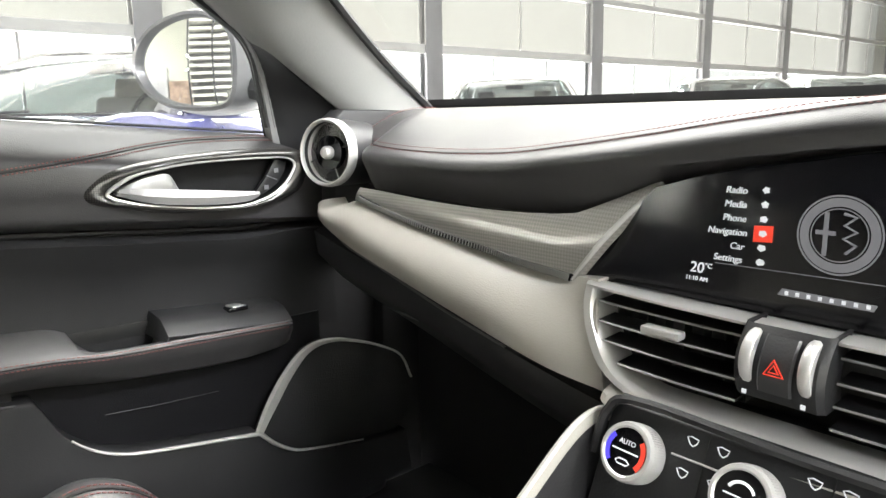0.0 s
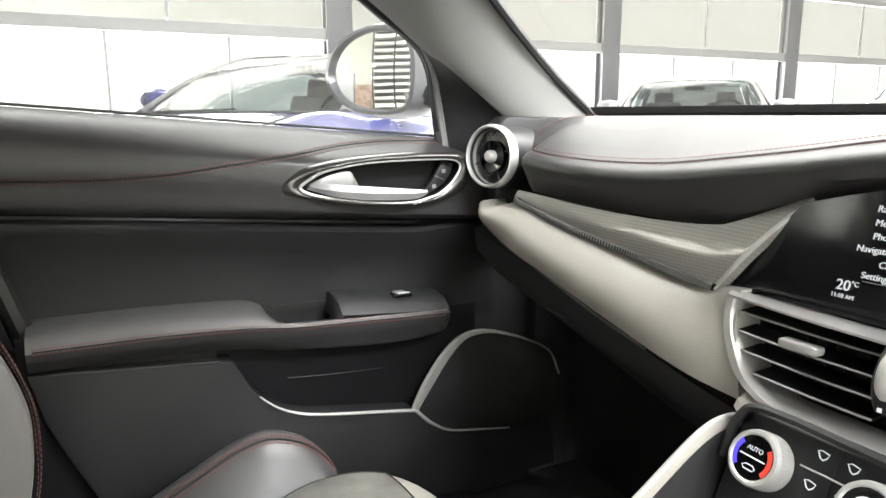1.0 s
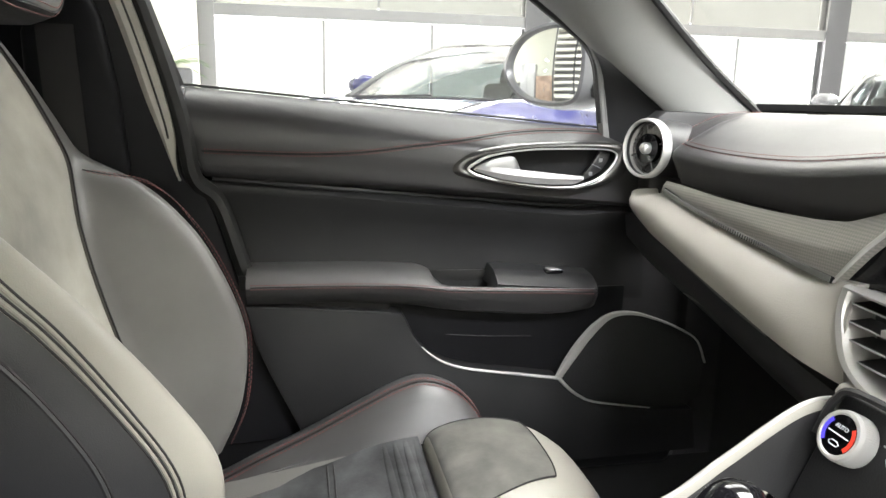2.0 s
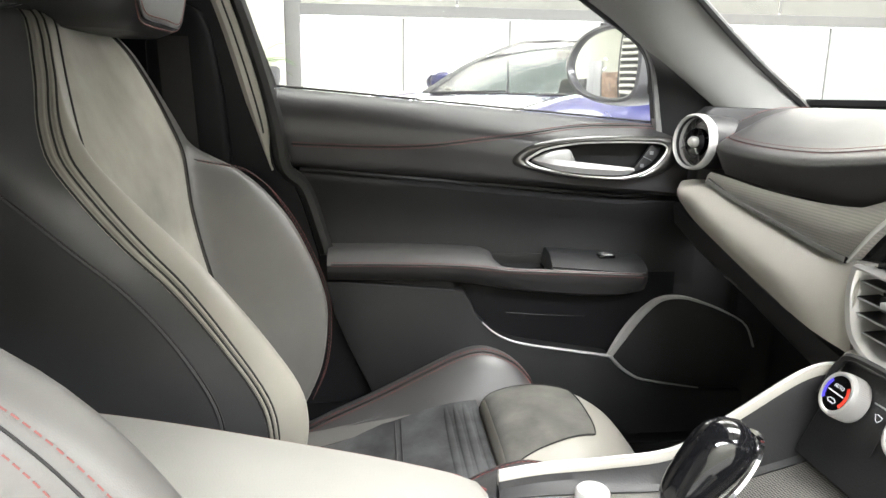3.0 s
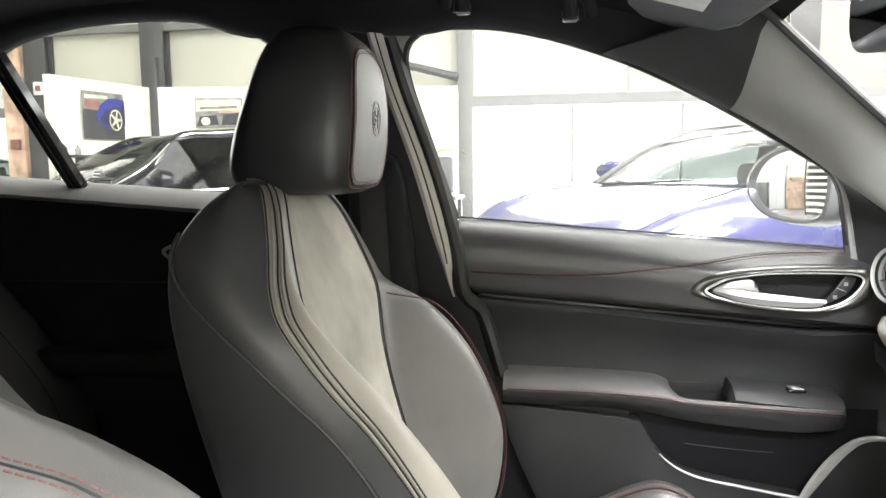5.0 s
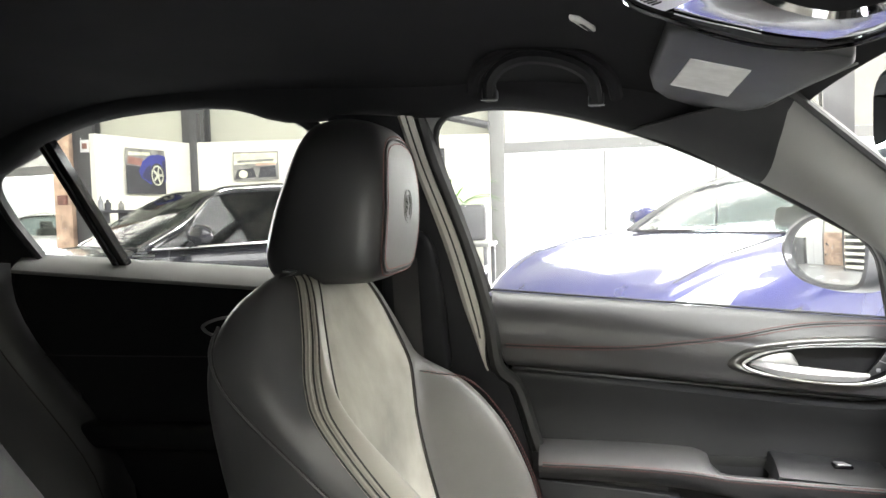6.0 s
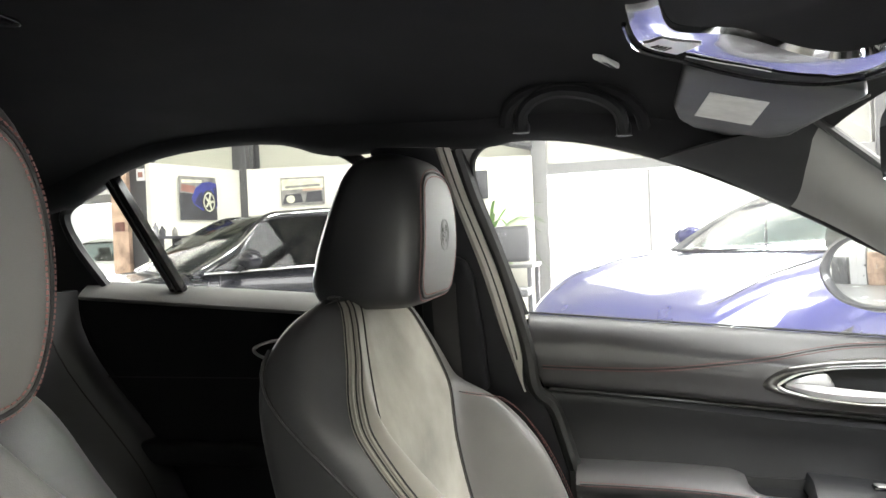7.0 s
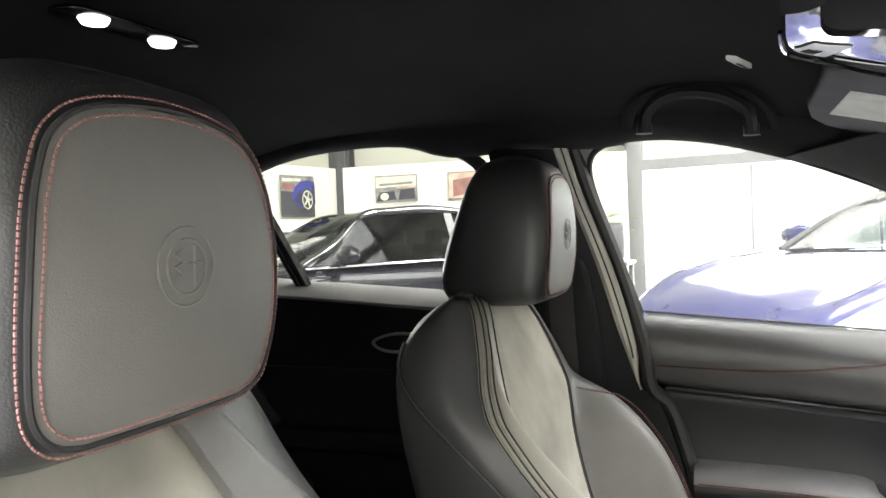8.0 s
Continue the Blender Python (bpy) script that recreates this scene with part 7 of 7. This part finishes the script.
        part("window_trim", tube([w2((x, s * (wide + 0.075), belt + z)) for x, z in ((0.86, -0.005), (0.0, 0.005), (-1.5, 0.015))], 0.009, 6), CHROME, ob, "chrome window trim")
        if doors == 4:
            part("centre_pillar", slab([at_side(p, 0.006) for p in (V(-0.56, 0, belt), V(-0.66, 0, belt), V(-0.68, 0, tall - 0.06), V(-0.60, 0, tall - 0.06))], turn3 @ V(0, s * 0.008, 0), 0.002), GREYTRIM, ob, "pale edge of the centre pillar")
        for xs in (((0.78, -0.60, -1.45) if doors == 4 else (0.72, -0.85))):
            part("door_seam", tube([on_body(xs - 0.02 * k, s, j, 0.0) for k, j in enumerate((3, 6, 9, 11, 13))], 0.004, 4), RUBBER, body)
        shell = [(0.0, -0.095), (0.04, -0.088), (0.072, -0.04), (0.075, 0.02), (0.066, 0.06), (0.055, 0.066)]
        mp_ = m @ Matrix.Translation((0.54, s * (wide + 0.20), belt + 0.09)) @ Matrix.Diagonal((0.85, 1.85, 1.05, 1)) @ pose(0, 0, 0, 0, -90, 0)
        mi = part("mirror", lathe(shell, mp_, 24), paint, ob, "door mirror")
        part("mirror_stalk", tube([w2((0.58, s * (wide + 0.05), belt + 0.0)), w2((0.56, s * (wide + 0.15), belt + 0.045))], 0.022, 8), PLASTIC, mi)
        for k, x in enumerate((1.42, -1.40)):
            wm = m @ Matrix.Translation((x, s * 0.80, 0.34)) @ pose(0, 0, 0, 90 * -s, 0, 0)
            wh = part("wheel", lathe([(0.24, -0.10), (0.32, -0.11), (0.34, -0.08), (0.34, 0.08), (0.32, 0.11), (0.25, 0.105), (0.24, 0.06)], wm, 32), TYRE, ob, "black tyre")
            rim_ = bmesh.new()
            for a in range(5):
                t = 2 * math.pi * a / 5
                tube([wm @ V(0.03 * math.cos(t), 0.03 * math.sin(t), 0.08), wm @ V(0.245 * math.cos(t), 0.245 * math.sin(t), 0.09)], 0.025, 6, bm=rim_)
            part("rim", merge(rim_, lathe([(0.235, 0.06), (0.25, 0.10), (0.242, 0.108), (0.23, 0.06)], wm, 32)), SILVER, wh, "five-spoke rim")
        lamp_rows = [[on_body(1.62 + 0.50 * k / 8, s, j, 0.006) for j in (9, 10, 11, 12, 13)] for k in range(9)]
        part("headlight", thick(sheet([row[max(0, 2 - k // 2):] + [row[-1]] * max(0, 2 - k // 2) for k, row in enumerate(lamp_rows)]), 0.004), LAMPGLASS, ob, "clear swept-back headlight")
        part("bonnet_seam", tube([on_body(0.98 + 1.0 * k / 10, s, 19 - k // 4, 0.001) for k in range(11)], 0.004, 4), RUBBER, body)
        part("seat_back", box(0, 0, 0, 0.16, 0.46, 0.6, 0.05, 3, turn=m @ Matrix.Translation((-0.52, s * 0.38, 0.80)) @ pose(0, 0, 0, 0, -14, 0)), inside or LEATHER, ob, "front seat")
        part("seat_head", box(0, 0, 0, 0.09, 0.24, 0.17, 0.03, 3, turn=m @ Matrix.Translation((-0.63, s * 0.38, 1.14)) @ pose(0, 0, 0, 0, -14, 0)), inside or LEATHER, ob, "front headrest")
    part("dash_top", slab([w2(p) for p in ((0.95, -0.72, belt - 0.08), (0.95, 0.72, belt - 0.08), (0.42, 0.72, belt - 0.04), (0.42, -0.72, belt - 0.04))], turn3 @ V(0, 0, 0.03), 0.01), inside or PLASTIC, ob, "dashboard top")
    st_m = m @ Matrix.Translation((0.33, 0.37, 0.95)) @ pose(0, 0, 0, 0, 65, 0)
    part("steering_wheel", tube([st_m @ V(0.18 * math.cos(2 * math.pi * k / 24), 0.18 * math.sin(2 * math.pi * k / 24), 0) for k in range(24)], 0.014, 6, True), PLASTIC, ob, "steering wheel")
    part("wiper", tube([w2((1.00, -0.6, belt + 0.006)), w2((1.05, 0.1, belt + 0.02))], 0.006, 5), COVER, ob, "windscreen wiper")
    part("cabin_mirror", box(0, 0, 0, 0.03, 0.22, 0.06, 0.01, 2, turn=m @ Matrix.Translation((top_x + 0.16, 0, tall - 0.15))), PLASTIC, ob, "interior mirror")
    return ob


# places of the parked cars: middle and heading in degrees from +x
def parked(x, y, heading):
    return Matrix.Translation((x, y, 0)) @ pose(0, 0, 0, 0, 0, heading)


# Roof and pillars greyed for reflections, inside paled for haze.
car("blue_coupe", parked(-4.47, 1.66, -49), BLUEPAINT, "glossy royal blue coupe, roof greyed for reflections, parked alongside", tall=1.385, belt=0.963, top_x=0.075, wide=0.73, fender=0.055, inside=PILLAR, top=STEEL, bright=False)
car("black_saloon", parked(-5.35, -3.16, -38), BLACKPAINT, "glossy black saloon parked at an angle in the hall", tall=1.43, belt=0.93, top_x=0.20, wide=0.85, doors=4, inside=COVER, glass=SMOKED, screen=SMOKED)
car("grey_coupe", parked(-6.05, 6.85, -47), GREYPAINT, "dark grey coupe parked beside the glazed wall", tall=1.40, inside=GREYTRIM, screen=SMOKED, bright=False)
car("silver_coupe", parked(-4.9, 10.3, -50), GREYPAINT, "grey coupe further along the hall", tall=1.41, screen=SMOKED, bright=False)
car("white_coupe", parked(-3.8, 11.5, -50), WHITEPAINT, "white coupe further along the hall", tall=1.40, screen=SMOKED, bright=False)


# ---------------------------------------------------------------- smaller things in the hall
plant = thing("potted_plant", (-8.05, -1.45, 0.78), "bright green leafy plant in a white pot", "plant")
part("pot", lathe([(0.09, 0.0), (0.13, 0.02), (0.15, 0.26), (0.14, 0.28), (0.12, 0.26)], Matrix.Translation((-8.05, -1.45, 0.78)), 24), WHITEWALL, plant, "white pot")
rnd = random.Random(4)
for k in range(44):
    a, up_, ln = rnd.uniform(0, 6.28), rnd.uniform(0.2, 1.0), rnd.uniform(0.55, 1.0)
    base = V(-8.05 + rnd.uniform(-0.05, 0.05), -1.45 + rnd.uniform(-0.05, 0.05), 1.04)
    out_ = V(math.cos(a), math.sin(a), 0)
    spine = [base + out_ * ln * u * 0.75 + V(0, 0, ln * (up_ * 1.5 * u - 0.8 * u * u)) for u in (0, 0.25, 0.5, 0.75, 1.0)]
    sidev = V(-math.sin(a), math.cos(a), 0)
    part("leaf", sheet([[p - sidev * 0.022 * math.sin(math.pi * (0.1 + 0.85 * i / 4)), p + V(0, 0, -0.006), p + sidev * 0.022 * math.sin(math.pi * (0.1 + 0.85 * i / 4))] for i, p in enumerate(spine)]), GREEN, plant)
desk = thing("desk", (-7.75, -1.35, 0.0), "pale grey desk by the glazed wall", "desk")
part("desk_top", box(-7.75, -1.45, 0.755, 0.8, 1.2, 0.04, 0.006), PALESTEEL, desk)
for dx, dy in ((-0.35, -0.55), (0.35, -0.55), (-0.35, 0.55), (0.35, 0.55)):
    part("leg", box(-7.75 + dx, -1.45 + dy, 0.3675, 0.05, 0.05, 0.735, 0.004), STEEL, desk)
chair = thing("office_chair", (-7.1, -1.05, 0.0), "grey swivel office chair beside the desk", "chair")
part("backrest", box(-7.1, -1.05, 1.02, 0.10, 0.42, 0.40, 0.05, 3), STEEL, chair)
part("seat", box(-6.9, -1.05, 0.50, 0.46, 0.46, 0.08, 0.03, 3), STEEL, chair)
part("column", tube([V(-6.9, -1.05, 0.05), V(-6.9, -1.05, 0.47)], 0.03, 10), PALESTEEL, chair)
for k in range(5):
    a = 2 * math.pi * k / 5
    part("foot", tube([V(-6.9, -1.05, 0.08), V(-6.9 + 0.3 * math.cos(a), -1.05 + 0.3 * math.sin(a), 0.04)], 0.02, 6), PALESTEEL, chair)
pic = thing("framed_picture", (-8.25, -1.62, 1.62), "small dark framed picture on the partition", "picture")
part("frame", box(-8.16, -1.66, 1.78, 0.02, 0.34, 0.36, 0.003), DARKP, pic)
brace = [V(-8.42, -2.4, 2.62), V(-8.42, -0.95, 2.25)]
single("wall_brace", tube(brace, 0.05, 8), STEEL, "slanting steel brace at the column", "brace", kind="structure")
single("trim_door_frame", merge(box(-8.45, -7.22, 1.5, 0.1, 0.28, 3.0, 0.004)), SANDP, "tan door frame beside the open bay", "trim", kind="structure")
sign = thing("fire_sign", (-8.38, -6.90, 1.9), "small white and red safety sign on the column", "sign")
part("sign_plate", box(-8.43, -6.84, 2.27, 0.01, 0.14, 0.18, 0.002), WHITEPAINT, sign)
part("sign_mark", box(-8.423, -6.84, 2.27, 0.006, 0.08, 0.08, 0.001), REDP, sign, "red mark")
single("fire_call_point", box(-8.37, -7.20, 1.50, 0.06, 0.14, 0.14, 0.01), REDP, "small red call point on the door frame", "call point")
shelf = thing("wall_shelf", (-6.05, -4.80, 1.20), "dark wall shelf with small bottles on the partition", "shelf")
part("board", box(-6.13, -4.745, 1.26, 0.42, 0.20, 0.03, 0.003, turn=pose(0, 0, 0, 0, 0, -14)), DARKP, shelf)
for k in range(5):
    part("bracket", box(-6.0 - 0.06 * k, -4.76 + 0.014 * k, 1.19, 0.02, 0.12, 0.11, 0.002), DARKP, shelf) if k in (0, 4) else None
for k, (h, r) in enumerate(((0.15, 0.028), (0.11, 0.035), (0.18, 0.022), (0.10, 0.03))):
    x, y = -5.97 - 0.085 * k, -4.775 + 0.02 * k
    single("bottle", lathe([(r, 0.0), (r, h * 0.65), (r * 0.4, h * 0.8), (r * 0.4, h), (0.0, h)], Matrix.Translation((x, y, 1.277)), 14), (GREYPAINT, DARKP, WHITEPAINT, GREYP)[k], "small workshop bottle on the wall shelf", "bottle", "shelf bottles")

# white open rack and cabinets behind the car, seen in the door mirror
rack = thing("shelf_rack", (-1.25, -6.6, 0.0), "tall white open rack with many shelves", "rack")
part("back_panel", box(-1.25, -6.82, 1.62, 1.1, 0.02, 3.24, 0.003), PALESTEEL, rack, "grey back panel")
for k in range(17):
    part("shelf_board", box(-1.25, -6.6, 0.12 + 0.19 * k, 1.1, 0.35, 0.075, 0.003), WHITEWALL, rack)
for dx in (-0.55, 0.1, 0.55):
    part("upright", box(-1.25 + dx, -6.42, 1.62, 0.05, 0.04, 3.24, 0.003), STEEL, rack)
for x, w, h, m_, lab in ((-2.3, 0.7, 1.1, SANDP, "tan wooden cabinet"), (-3.0, 0.6, 1.5, WHITEPAINT, "white steel cabinet"), (-3.7, 0.6, 0.9, GREYPAINT, "grey workshop cabinet")):
    cabinet = thing("cabinet", (x, -8.0, 0.0), lab + " standing at the back of the hall", "cabinet")
    part("carcass", box(x, -8.0, h / 2, w, 0.45, h, 0.008), m_, cabinet)
    part("door_leaf", box(x - w / 4, -7.768, h / 2, w / 2 - 0.02, 0.02, h - 0.06, 0.004), m_, cabinet)
    part("door_leaf", box(x + w / 4, -7.768, h / 2, w / 2 - 0.02, 0.02, h - 0.06, 0.004), m_, cabinet)
    part("handle", tube([V(x - 0.03, -7.75, h * 0.5), V(x - 0.03, -7.75, h * 0.62)], 0.008, 6), SILVER, cabinet)
car("pale_car", parked(-11.2, -9.0, 80), WHITEPAINT, "pale car parked outside the open bay")
